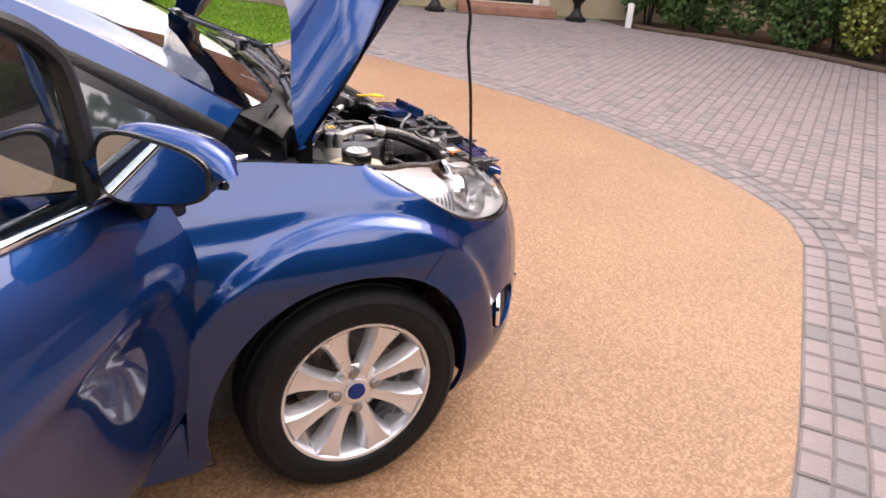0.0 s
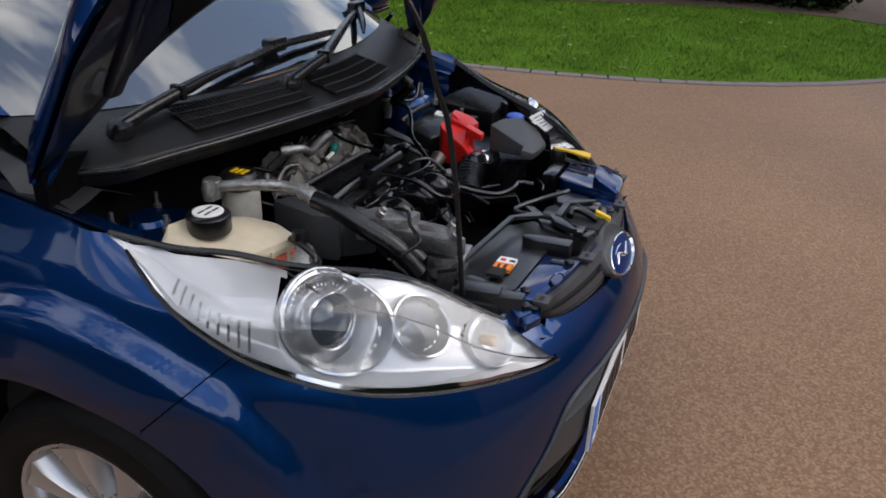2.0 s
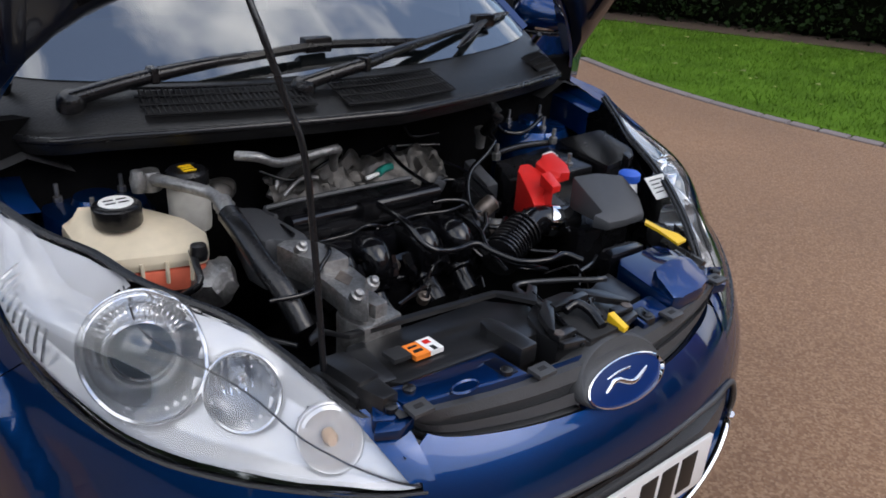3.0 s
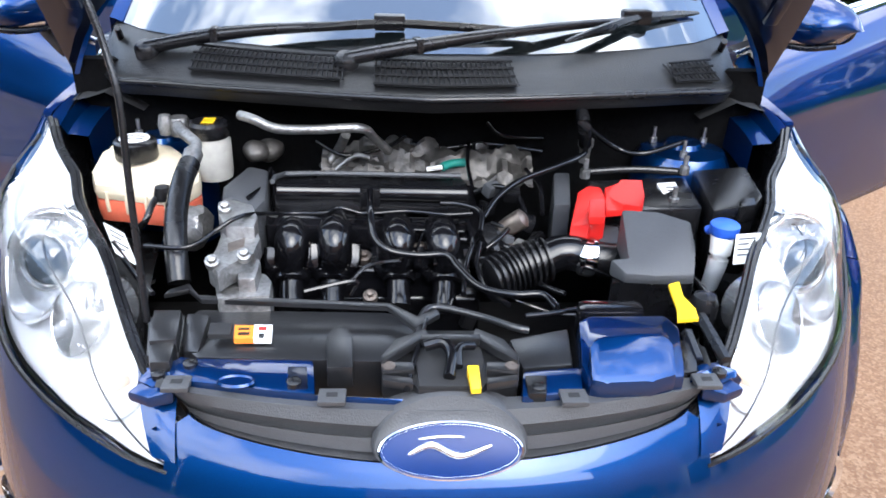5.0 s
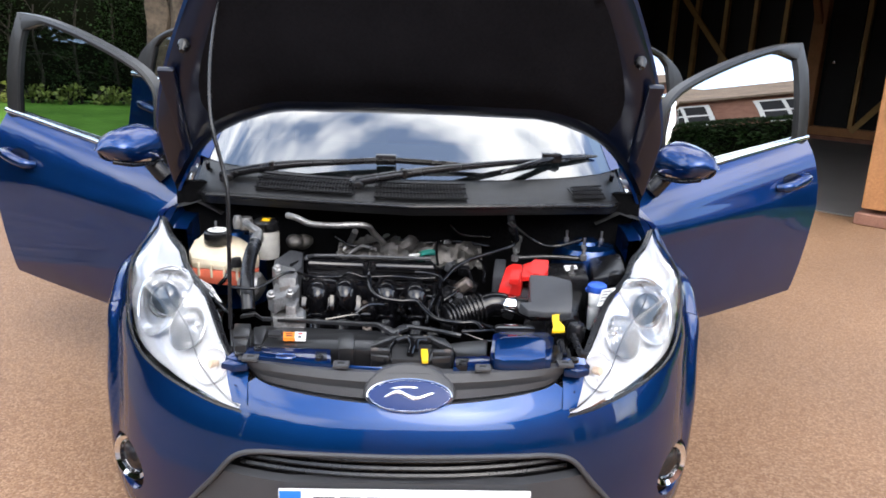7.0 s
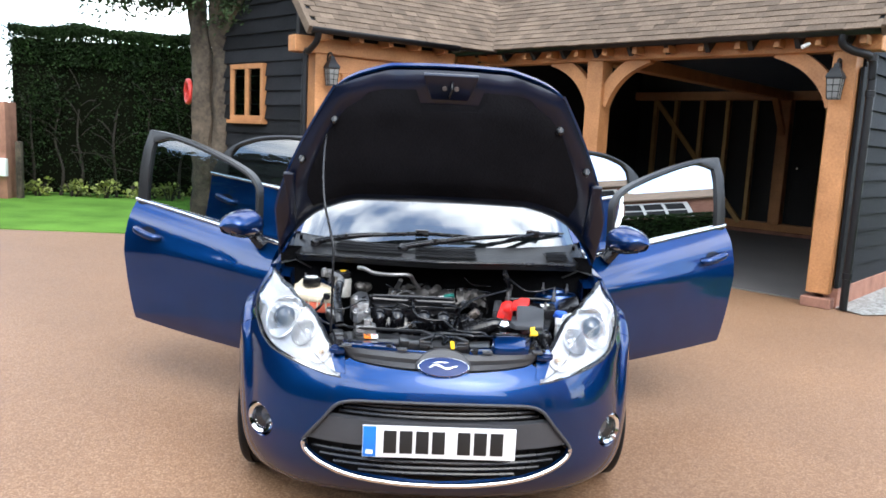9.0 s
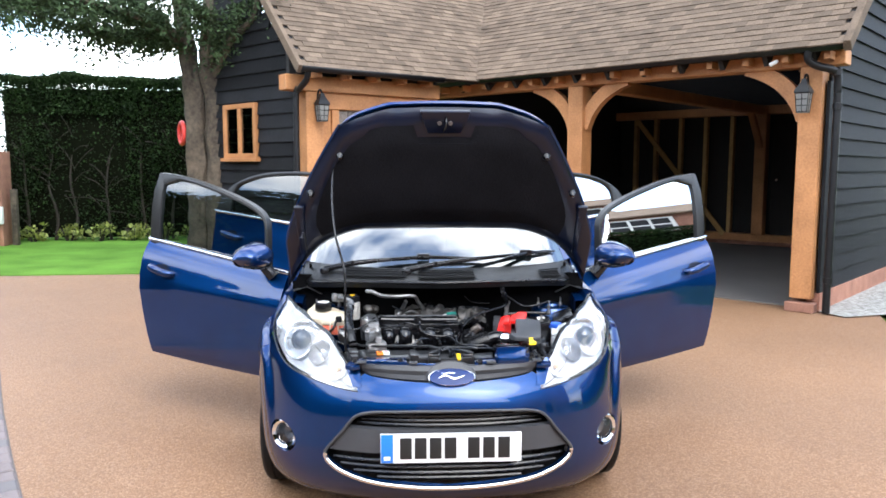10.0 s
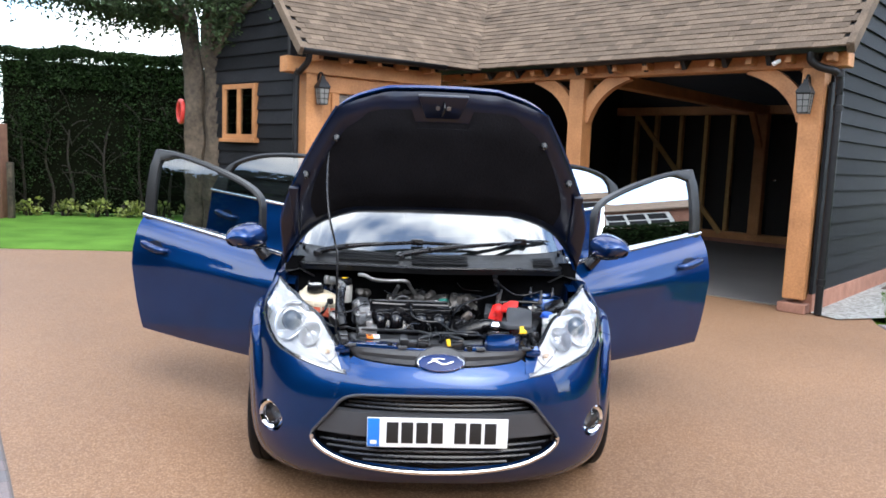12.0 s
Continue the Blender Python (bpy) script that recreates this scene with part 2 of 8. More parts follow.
M_CONCRETE = mat("garage_concrete", (0.105, 0.096, 0.088), 0.8, 0, 0.2, 1.5, 0.3, 80.0)
M_IRON = mat("black_cast_iron", (0.007, 0.007, 0.008), 0.42, 0, 0.3, 10.0, spec=0.3)
M_BARK = mat("tree_bark", (0.028, 0.022, 0.015), 0.95, 0, 0.6, 4.0, 1.0, 22.0, col2=(0.082, 0.064, 0.044))
M_LEAF = mat("yew_leaf", (0.020, 0.038, 0.014), 0.65, 0, 0.4, 4.0, col2=(0.045, 0.075, 0.028), rand=0.4, spec=0.25)
M_HEDGE = mat("hedge_leaf", (0.006, 0.012, 0.004), 0.65, 0, 0.4, 3.0, col2=(0.017, 0.033, 0.009), rand=0.45, spec=0.10)
M_SHRUB = mat("shrub_leaf", (0.07, 0.11, 0.02), 0.6, 0, 0.4, 3.0, col2=(0.20, 0.22, 0.04), rand=0.4)
M_SHRUBDARK = mat("dark_shrub_leaf", (0.025, 0.055, 0.012), 0.6, 0, 0.4, 3.0, col2=(0.06, 0.11, 0.03), rand=0.4, spec=0.3)
M_TWIG = mat("hedge_twig", (0.024, 0.018, 0.013), 0.95, 0, 0.4, 6.0)
M_DARK = mat("dark_hedge_shade", (0.006, 0.007, 0.004), 1.0, 0, 0.3, 6.0, spec=0.0)
# Near-black: shade below the scuttle lip is put into the bulkhead's colour.
M_BULK = mat("bulkhead_shaded", (0.0035, 0.0035, 0.0038), 0.9, 0, 0.4, 14.0, 0.5, 90.0, spec=0.04)
M_WPAINT = mat("white_paint", (0.75, 0.74, 0.71), 0.5, 0, 0.06)
M_STONE = mat("cast_stone", (0.50, 0.44, 0.34), 0.9, 0, 0.2, 10.0, 0.6, 80.0)
M_LANTERN = mat("frosted_lantern_glass", (0.17, 0.17, 0.16), 0.35, 0, 0.1)
M_REDRING = mat("lifebuoy_red", (0.60, 0.04, 0.03), 0.5, 0, 0.1)


# ---- mesh helpers ----
def finish(name, verts, faces, material, parent=None, label="", smooth=False, sharp=40):
    me = bpy.data.meshes.new(name)
    me.from_pydata([tuple(v) for v in verts], [], faces)
    me.validate()
    me.materials.append(material)
    if smooth:
        me.shade_smooth()
        me.set_sharp_from_angle(angle=radians(sharp))
    ob = new(name, me)
    if parent is not None:
        ob.parent = parent
    if label:
        tagged(ob, label)
    return ob


def part(name, bm, material, parent=None, label="", smooth=False, sharp=40):
    me = bpy.data.meshes.new(name)
    bm.to_mesh(me)
    bm.free()
    me.materials.append(material)
    if smooth:
        me.shade_smooth()
        me.set_sharp_from_angle(angle=radians(sharp))
    ob = new(name, me)
    if parent is not None:
        ob.parent = parent
    if label:
        tagged(ob, label)
    return ob


def empty(name, label="", category="", group="", at=(0, 0, 0)):
    ob = new(name)
    ob.location = at
    ob.empty_display_size = 0.1
    return tagged(ob, label, category, group)


def add_box(bm, x0, x1, y0, y1, z0, z1, bev=0.0, seg=2, m=None):
    r = bmesh.ops.create_cube(bm, size=1.0)
    vs = r["verts"]
    mm = Matrix.Translation(((x0 + x1) / 2, (y0 + y1) / 2, (z0 + z1) / 2)) @ Matrix.Diagonal((x1 - x0, y1 - y0, z1 - z0, 1))
    bmesh.ops.transform(bm, matrix=mm, verts=vs)
    if bev:
        es = list({e for v in vs for e in v.link_edges})
        r2 = bmesh.ops.bevel(bm, geom=es, offset=bev, segments=seg, affect="EDGES", profile=0.6)
        vs = list({v for f in r2["faces"] for v in f.verts} | {v for v in vs if v.is_valid})
        vs = list({w for v in vs for f in v.link_faces for w in f.verts})
    if m is not None:
        bmesh.ops.transform(bm, matrix=m, verts=vs)
    return vs


def box(name, x0, x1, y0, y1, z0, z1, material, parent=None, label="", bev=0.004, m=None, seg=2):
    bm = bmesh.new()
    add_box(bm, x0, x1, y0, y1, z0, z1, bev, seg, m)
    return part(name, bm, material, parent, label, True, 35)


def smooth_path(pts, n=6):
    """Catmull-Rom through the points."""
    p = [Vector(q) for q in pts]
    if len(p) < 3:
        return p
    p = [p[0] * 2 - p[1]] + p + [p[-1] * 2 - p[-2]]
    out = []
    for i in range(1, len(p) - 2):
        a, b, c, d = p[i - 1 : i + 3]
        for k in range(n):
            t = k / n
            out.append(0.5 * ((2 * b) + (c - a) * t + (2 * a - 5 * b + 4 * c - d) * t * t + (3 * b - a - 3 * c + d) * t ** 3))
    out.append(p[-2])
    return out


def tube_mesh(pts, r, sides=10, n=6, ribs=0, closed=False):
    path = smooth_path(pts, n)
    vs, fs = [], []
    up = Vector((0.13, 0.07, 1)).normalized()
    for i, c in enumerate(path):
        t = (path[min(i + 1, len(path) - 1)] - path[max(i - 1, 0)]).normalized()
        a = t.cross(up)
        if a.length < 0.05:
            a = t.cross(Vector((1, 0, 0)))
        a.normalize()
        b = t.cross(a)
        rr = r(i / max(1, len(path) - 1)) if callable(r) else r
        if ribs:
            rr *= 1.0 + (0.10 if i % 2 else -0.08)
        for k in range(sides):
            w = 2 * math.pi * k / sides
            vs.append(c + a * rr * math.cos(w) + b * rr * math.sin(w))
    for i in range(len(path) - 1):
        for k in range(sides):
            k2 = (k + 1) % sides
            fs.append((i * sides + k, i * sides + k2, (i + 1) * sides + k2, (i + 1) * sides + k))
    fs.append(tuple(range(sides - 1, -1, -1)))
    e = (len(path) - 1) * sides
    fs.append(tuple(range(e, e + sides)))
    return vs, fs


def tube(name, pts, r, material, parent=None, label="", sides=10, n=6, ribs=0):
    vs, fs = tube_mesh(pts, r, sides, n, ribs)
    return finish(name, vs, fs, material, parent, label, True, 50)


def lathe_mesh(profile, m, sides=32):
    """Turn (radius, height) pairs about z, then place by m."""
    vs, fs = [], []
    for r, h in profile:
        for k in range(sides):
            w = 2 * math.pi * k / sides
            vs.append(m @ Vector((r * math.cos(w), r * math.sin(w), h)))
    for i in range(len(profile) - 1):
        for k in range(sides):
            k2 = (k + 1) % sides
            fs.append((i * sides + k, i * sides + k2, (i + 1) * sides + k2, (i + 1) * sides + k))
    return vs, fs


def lathe(name, profile, m, material, parent=None, label="", sides=32, sharp=40):
    vs, fs = lathe_mesh(profile, m, sides)
    return finish(name, vs, fs, material, parent, label, True, sharp)


def aim(at, axis):
    """A placing matrix whose z lies along axis."""
    return Matrix.Translation(at) @ Vector(axis).to_track_quat("Z", "Y").to_matrix().to_4x4()


def prism(name, poly, depth, m, material, parent=None, label="", bev=0.0):
    """A flat polygon (u, v) with thickness along +w, placed by m."""
    bm = bmesh.new()
    vs = [bm.verts.new((u, v, 0)) for u, v in poly]
    f = bm.faces.new(vs)
    r = bmesh.ops.extrude_face_region(bm, geom=[f])
    bmesh.ops.translate(bm, vec=(0, 0, depth), verts=[g for g in r["geom"] if isinstance(g, bmesh.types.BMVert)])
    bmesh.ops.recalc_face_normals(bm, faces=bm.faces)
    if bev:
        bmesh.ops.bevel(bm, geom=list(bm.edges), offset=bev, segments=2, affect="EDGES", profile=0.6)
    bmesh.ops.transform(bm, matrix=m, verts=bm.verts)
    return part(name, bm, material, parent, label, True, 35)


def grid_mesh(rows, thick=0.0, closed=False):
    """Faces over rows of points; thick gives the sheet a back."""
    vs = [Vector(p) for row in rows for p in row]
    w, h = len(rows[0]), len(rows)
    fs = [(i * w + j, i * w + j + 1, (i + 1) * w + j + 1, (i + 1) * w + j) for i in range(h - 1) for j in range(w - 1)]
    return vs, fs


def sheet(name, rows, material, parent=None, label="", thick=0.0, sharp=40, flip=False):
    vs, fs = grid_mesh(rows)
    bm = bmesh.new()
    bv = [bm.verts.new(v) for v in vs]
    for f in fs:
        try:
            bm.faces.new([bv[k] for k in (f[::-1] if flip else f)])
        except ValueError:
            pass
    bmesh.ops.remove_doubles(bm, verts=bm.verts, dist=0.0003)
    if thick:
        bm.normal_update()
        solid(bm, thick)
    return part(name, bm, material, parent, label, True, sharp)


def solid(bm, thick):
    """Give an open sheet a back, inwards along its normals."""
    bm.normal_update()
    bmesh.ops.solidify(bm, geom=list(bm.faces), thickness=thick)


def lerp(table, x):
    """Value between the pairs of a small table."""
    return float(np.interp(x, [a for a, _ in table], [b for _, b in table]))

# ---- the car's outer skin: plan curves by height, front at -y, metres ----
def spl(table, x):
    """Smooth value between the pairs of a small table."""
    xs, ys = [a for a, _ in table], [b for _, b in table]
    if x <= xs[0]:
        return ys[0]
    if x >= xs[-1]:
        return ys[-1]
    i = max(k for k in range(len(xs) - 1) if xs[k] <= x)

    def slope(k):
        a, b = max(k - 1, 0), min(k + 1, len(xs) - 1)
        return (ys[b] - ys[a]) / (xs[b] - xs[a])

    h = xs[i + 1] - xs[i]
    t = (x - xs[i]) / h
    return (2 * t ** 3 - 3 * t * t + 1) * ys[i] + (t ** 3 - 2 * t * t + t) * h * slope(i) + (3 * t * t - 2 * t ** 3) * ys[i + 1] + (t ** 3 - t * t) * h * slope(i + 1)


NOSE = [(0.14, 0.180), (0.20, 0.120), (0.27, 0.075), (0.36, 0.055), (0.46, 0.044), (0.55, 0.048), (0.61, 0.069), (0.65, 0.098), (0.69, 0.139), (0.72, 0.180), (0.744, 0.222), (0.765, 0.264), (0.785, 0.315), (0.80, 0.385), (0.815, 0.47), (0.865, 0.67), (0.93, 0.818)]
FLANK = [(0.14, 0.755), (0.20, 0.793), (0.3, 0.815), (0.45, 0.820), (0.6, 0.824), (0.66, 0.830), (0.72, 0.815), (0.76, 0.795), (0.80, 0.777), (0.865, 0.738), (0.93, 0.702)]
ROUND = [(0.20, 2.65), (0.45, 2.35), (0.62, 2.12), (0.66, 2.08), (0.70, 2.06), (0.73, 2.15), (0.765, 2.4), (0.80, 2.6)]
YC, YEND = 0.82, 1.235
HUB_Y, HUB_Z, ARCH_Y, ARCH_R = 0.812, 0.290, 0.838, 0.354


def skin(s, z):
    """A point of the right-hand half (x positive) of the nose and wing."""
    yf, xs, power = spl(NOSE, z), spl(FLANK, z), spl(ROUND, z)
    if s < 0.75:
        w = s / 0.75 * math.pi / 2
        x, y = xs * math.sin(w) ** (2 / power), YC - (YC - yf) * max(0.0, math.cos(w)) ** (2 / power)
    else:
        x, y = xs, YC + (YEND - YC) * (s - 0.75) / 0.25
    d = math.hypot(y - ARCH_Y, z - HUB_Z)
    if x > 0.5:
        # flare round the wheel, ending in a soft crease
        t = max(0.0, min(1.0, (d - 0.463) / 0.024))
        x += (0.012 - 0.026 * t * t * (3 - 2 * t)) * min(1, (x - 0.5) / 0.25) * max(0.0, min(1, (z - 0.30) / 0.2)) * max(0.0, min(1.0, (0.66 - d) / 0.15))
    return Vector((x, y, z))

LAMP_LOW = [(25.5, 0.606), (31, 0.609), (35, 0.618), (40, 0.623), (44, 0.631), (48, 0.637), (52, 0.646), (57, 0.661), (63, 0.687), (67.5, 0.711), (71, 0.739), (75, 0.776), (80.5, 0.827), (86.5, 0.870)]
BAY = [(0.165, 0.352), (0.19, 0.366), (0.23, 0.402), (0.285, 0.437), (0.438, 0.514), (0.60, 0.607), (0.70, 0.663), (0.768, 0.697), (0.95, 0.697), (1.24, 0.685)]
MOUTH = [(-0.308, 0.264), (0, 0.234), (0.308, 0.264), (0.411, 0.298), (0.468, 0.335), (0.481, 0.358), (0.463, 0.388), (0.411, 0.452), (0.362, 0.512), (0.308, 0.534), (0.221, 0.542), (0, 0.546), (-0.221, 0.542), (-0.308, 0.534), (-0.362, 0.512), (-0.411, 0.452), (-0.463, 0.388), (-0.481, 0.358), (-0.468, 0.335), (-0.411, 0.298)]
FOG_X, FOG_Z, FOG_R = 0.666, 0.378, 0.059


def poly_sdf(px, pz, poly):
    best, inside = 9.0, False
    for i in range(len(poly)):
        (ax, az), (bx, bz) = poly[i - 1], poly[i]
        dx, dz = bx - ax, bz - az
        t = max(0.0, min(1.0, ((px - ax) * dx + (pz - az) * dz) / (dx * dx + dz * dz)))
        best = min(best, math.hypot(px - ax - t * dx, pz - az - t * dz))
        if (az > pz) != (bz > pz) and px < ax + (pz - az) * dx / dz:
            inside = not inside
    return -best if inside else best


def bearing(p):
    return math.degrees(math.atan2(p.x, YC - p.y))


def g_arch(p):
    return math.hypot(p.y - ARCH_Y, p.z - HUB_Z) - ARCH_R if p.x > 0.45 else 1.0


def g_bay(p):
    return (p.x - spl(BAY, p.y)) if p.z > 0.655 and p.y > 0.158 else 1.0


def crescent(x):
    return 0.645 + 0.0205 * (x / 0.36) ** 2 + 0.045 * (abs(x) / 0.36) ** 20


def g_crescent(p):
    return max(crescent(p.x) - p.z, p.x - 0.372) if p.y < 0.3 and p.z > 0.6 else 1.0


def g_lamp(p):
    b = bearing(p)
    if p.y > 0.80 or p.z < 0.585:
        return 1.0
    return max(spl(LAMP_LOW, b) - p.z, ((26.3 + (p.z - 0.606) * 66) - b) * 0.012, b * 0.012 - 86.5 * 0.012)


WING_TOP = [(0.74, 0.866), (0.76, 0.868), (0.85, 0.882), (0.95, 0.893), (1.05, 0.904), (1.24, 0.915)]


def g_top(p):
    return spl(WING_TOP, p.y) - p.z if p.x > 0.5 and p.y > 0.74 and p.z > 0.84 else 1.0


def g_mouth(p):
    return poly_sdf(p.x, p.z, MOUTH) if p.z < 0.62 and p.y < 0.3 else 1.0


def g_fog(p):
    return math.hypot(p.x - FOG_X, p.z - FOG_Z) - FOG_R if p.y < 0.6 else 1.0


def seam_y(z):
    return 0.533 + (0.728 - max(z, 0.58)) * 1.0


def g_seam(p):
    return p.y - seam_y(p.z)


HOLES = (g_arch, g_top, g_bay, g_crescent, g_lamp, g_mouth, g_fog)
SKIN_S = [k / 110 for k in range(111)]
SKIN_Z = [0.16 + 0.0125 * k for k in range(38)] + [0.633 + 0.005 * k for k in range(27)] + [0.772 + 0.0075 * k for k in range(21)]


def skin_class(p):
    if min(g(p) for g in HOLES) < 0:
        return 0
    return 1 if g_seam(p) < 0 else 2


def snap(s, z, fun, level=0.0):
    """Slide along the skin to where fun has the given level."""
    for _ in range(6):
        p = skin(s, z)
        g = fun(p) - level
        if abs(g) < 1e-4:
            break
        gs = (fun(skin(min(1, s + 0.002), z)) - fun(skin(max(0, s - 0.002), z))) / 0.004
        gz = (fun(skin(s, z + 0.002)) - fun(skin(s, z - 0.002))) / 0.004
        d = gs * gs * 0.3 + gz * gz
        if d < 1e-6:
            break
        ds, dz = -g * gs * 0.3 / d, -g * gz / d
        s, z = min(1, max(0, s + max(-0.012, min(0.012, ds)))), z + max(-0.012, min(0.012, dz))
    return s, z


def flange(bm, depth):
    """Turn the open edges inwards by depth, as pressed metal is."""
    bm.normal_update()
    edges = [e for e in bm.edges if len(e.link_faces) == 1]
    made = {}
    for e in edges:
        for v in e.verts:
            if v not in made:
                made[v] = bm.verts.new(v.co - v.normal * depth)
    for e in edges:
        f = e.link_faces[0]
        a, b = e.verts
        lp = next(l for l in f.loops if l.edge == e)
        if lp.vert == a:
            a, b = b, a
        try:
            bm.faces.new((a, b, made[b], made[a]))
        except ValueError:
            pass


def skin_piece(which, sides):
    """Mesh of one class of the skin on the given sides."""
    ns, nz = len(SKIN_S), len(SKIN_Z)
    cls = {}
    for i in range(nz - 1):
        for j in range(ns - 1):
            p = skin((SKIN_S[j] + SKIN_S[j + 1]) / 2, (SKIN_Z[i] + SKIN_Z[i + 1]) / 2)
            cls[i, j] = skin_class(p)
    bm = bmesh.new()
    for side in sides:
        grid = {}

        def vert(i, j):
            key = (i, j)
            if key in grid:
                return grid[key]
            around = {cls.get((i - a, j - b)) for a in (0, 1) for b in (0, 1)} - {None}
            s, z = SKIN_S[j], SKIN_Z[i]
            if len(around) > 1:
                funs = [g for g in HOLES] if 0 in around else []
                if 1 in around and 2 in around:
                    funs.append(g_seam)
                p = skin(s, z)
                f = min(funs, key=lambda g: abs(g(p)))
                lev = 0.0 if f is not g_seam else (-0.0016 if which == 1 else 0.0016)
                if abs(f(p)) < 0.03:
                    s2, z2 = snap(s, z, f, lev)
                    if abs(s2 - s) < 0.02 and abs(z2 - z) < 0.02:
                        s, z = s2, z2
            p = skin(s, z)
            grid[key] = bm.verts.new((p.x * side, p.y, p.z))
            return grid[key]

        for (i, j), c in cls.items():
            if c != which:
                continue
            q = [vert(i, j), vert(i, j + 1), vert(i + 1, j + 1), vert(i + 1, j)]
            try:
                bm.faces.new(q if side > 0 else q[::-1])
            except ValueError:
                pass
    bmesh.ops.remove_doubles(bm, verts=bm.verts, dist=0.0006)
    for v in [v for v in bm.verts if not v.link_faces]:
        bm.verts.remove(v)
    return bm


car = empty("hatchback_car", "metallic blue five-door hatchback with bonnet and doors open on gravel drive", "car")

bm = skin_piece(1, (1, -1))
flange(bm, 0.014)
bumper = part("front_bumper", bm, M_PAINT, car, "", True, 32)
for side in (-1, 1):
    bm = skin_piece(2, (side,))
    flange(bm, 0.014)
    part("wing", bm, M_PAINT, car, "", True, 32)


def at_bearing(b, z):
    lo, hi = 0.0, 0.7499
    for _ in range(30):
        mid = (lo + hi) / 2
        if bearing(skin(mid, z)) < b:
            lo = mid
        else:
            hi = mid
    return skin((lo + hi) / 2, z)


# ---- lower mouth: chrome lip, grey bar, black slats, number plate ----
def nose_y(x, z):
    """Depth of the skin at a front-view place."""
    xs, yf, power = spl(FLANK, z), spl(NOSE, z), spl(ROUND, z)
    return YC - (YC - yf) * max(0.0, 1 - (abs(x) / xs) ** power) ** (1 / power)


lip = [(x, nose_y(x, z) - 0.006, z) for x, z in [(-0.476, 0.367), (-0.479, 0.354), (-0.465, 0.33), (-0.411, 0.296), (-0.308, 0.262), (-0.154, 0.24), (0, 0.233), (0.154, 0.24), (0.308, 0.262), (0.411, 0.296), (0.465, 0.33), (0.479, 0.354), (0.476, 0.367)]]
tube("chrome_lip", lip, 0.0095, M_CHROME, bumper, "chrome strip along the lower grille", 8, 5)
trim = [(x * 1.004, nose_y(x, z) - 0.001, z + 0.002) for x, z in [(-0.479, 0.367), (-0.463, 0.39), (-0.411, 0.454), (-0.362, 0.514), (-0.308, 0.535), (-0.221, 0.543), (0, 0.548), (0.221, 0.543), (0.308, 0.535), (0.362, 0.514), (0.411, 0.454), (0.463, 0.39), (0.479, 0.367)]]
tube("mouth_trim", trim, 0.006, M_GREY, bumper, "", 8, 5)
rows = []
for z in (0.370, 0.377, 0.410, 0.452, 0.470, 0.476):
    hw = min(0.474, (0.482 - max(0, z - 0.358) * 0.80)) - 0.002
    out = 0.0 if 0.375 < z < 0.473 else 0.02
    rows.append([(hw * k / 16, max(0.076, nose_y(hw * k / 16, z) + 0.012) + out + (0.03 if z < 0.373 else 0), z) for k in range(-16, 17)])
sheet("bumper_bar", rows, M_GREY, bumper, "dark grey plastic bar behind the number plate", 0.0)
rows = [[(0.478 * k / 14, nose_y(0.478 * k / 14, z) + 0.09, z) for k in range(-14, 15)] for z in (0.22, 0.38, 0.565)]
# dark sheet in place of the shaded depth behind the mouth
sheet("grille_backing", rows, M_INDARK, bumper)
for z, hw in ((0.268, 0.28), (0.292, 0.37), (0.316, 0.42), (0.341, 0.45), (0.488, 0.355), (0.505, 0.34), (0.522, 0.32)):
    bm = bmesh.new()
    pts = [(hw * k / 10, nose_y(hw * k / 10, z) + 0.035, z) for k in range(-10, 11)]
    vs, fs = tube_mesh(pts, 0.006, 6, 2)
    finish("grille_slat", vs, fs, M_BLACK, bumper, "", True, 50)

PM = Matrix.Translation((0.003, 0.072, 0.402)) @ Matrix.Diagonal((1.03, 1.0, 1.03, 1.0))
plate = box("number_plate", -0.26, 0.26, -0.008, 0.0, -0.0555, 0.0555, M_PLATE, car, "white front number plate with blue band", 0.002, PM)
box("plate_band", -0.258, -0.214, -0.0095, -0.0075, -0.0535, 0.0535, M_PLATEBLUE, plate, "", 0.0005, PM)
box("band_mark", -0.248, -0.224, -0.0112, -0.0092, -0.043, -0.029, M_PLATE, plate, "", 0.0005, PM)
for k, x in enumerate((-0.167, -0.113, -0.058, -0.003, 0.083, 0.139, 0.195)):
    box("plate_bar", x - 0.022, x + 0.022, -0.0095, -0.0075, -0.040, 0.040, M_INK, plate, "", 0.0005, PM)

for side in (-1, 1):
    fy = nose_y(FOG_X, FOG_Z)
    ax = Vector((side * 0.5, -0.85, 0.05)).normalized()
    m = aim((side * (FOG_X - 0.004), fy + 0.026, FOG_Z), ax)
    fog = lathe("fog_lamp", [(0.062, -0.004), (0.061, 0.004), (0.056, 0.007), (0.046, 0.001), (0.043, -0.014)], m, M_CHROME, bumper, "round fog lamp in chrome ring")
    lathe("fog_reflector", [(0.043, -0.010), (0.03, -0.035), (0.004, -0.045)], m, M_GREY2, fog)
    lathe("fog_lens", [(0.043, -0.006), (0.03, 0.001), (0.0005, 0.004)], m, M_LENS, fog)


# ---- upper grille, badge boss ----
def grille_row(f, drop=0.0, back=0.0):
    """A curve across the upper grille; f runs from its lower front edge to its upper back edge."""
    out = []
    for k in range(-18, 19):
        x = 0.366 * k / 18
        z0, z1 = crescent(x) - 0.003, 0.702 + 0.002 * (x / 0.366) ** 2
        y0, y1 = nose_y(x, z0) + 0.004, 0.126 + 0.050 * (x / 0.366) ** 2
        out.append((x, y0 + (y1 - y0) * f + back, z0 + (z1 - z0) * f - drop))
    return out


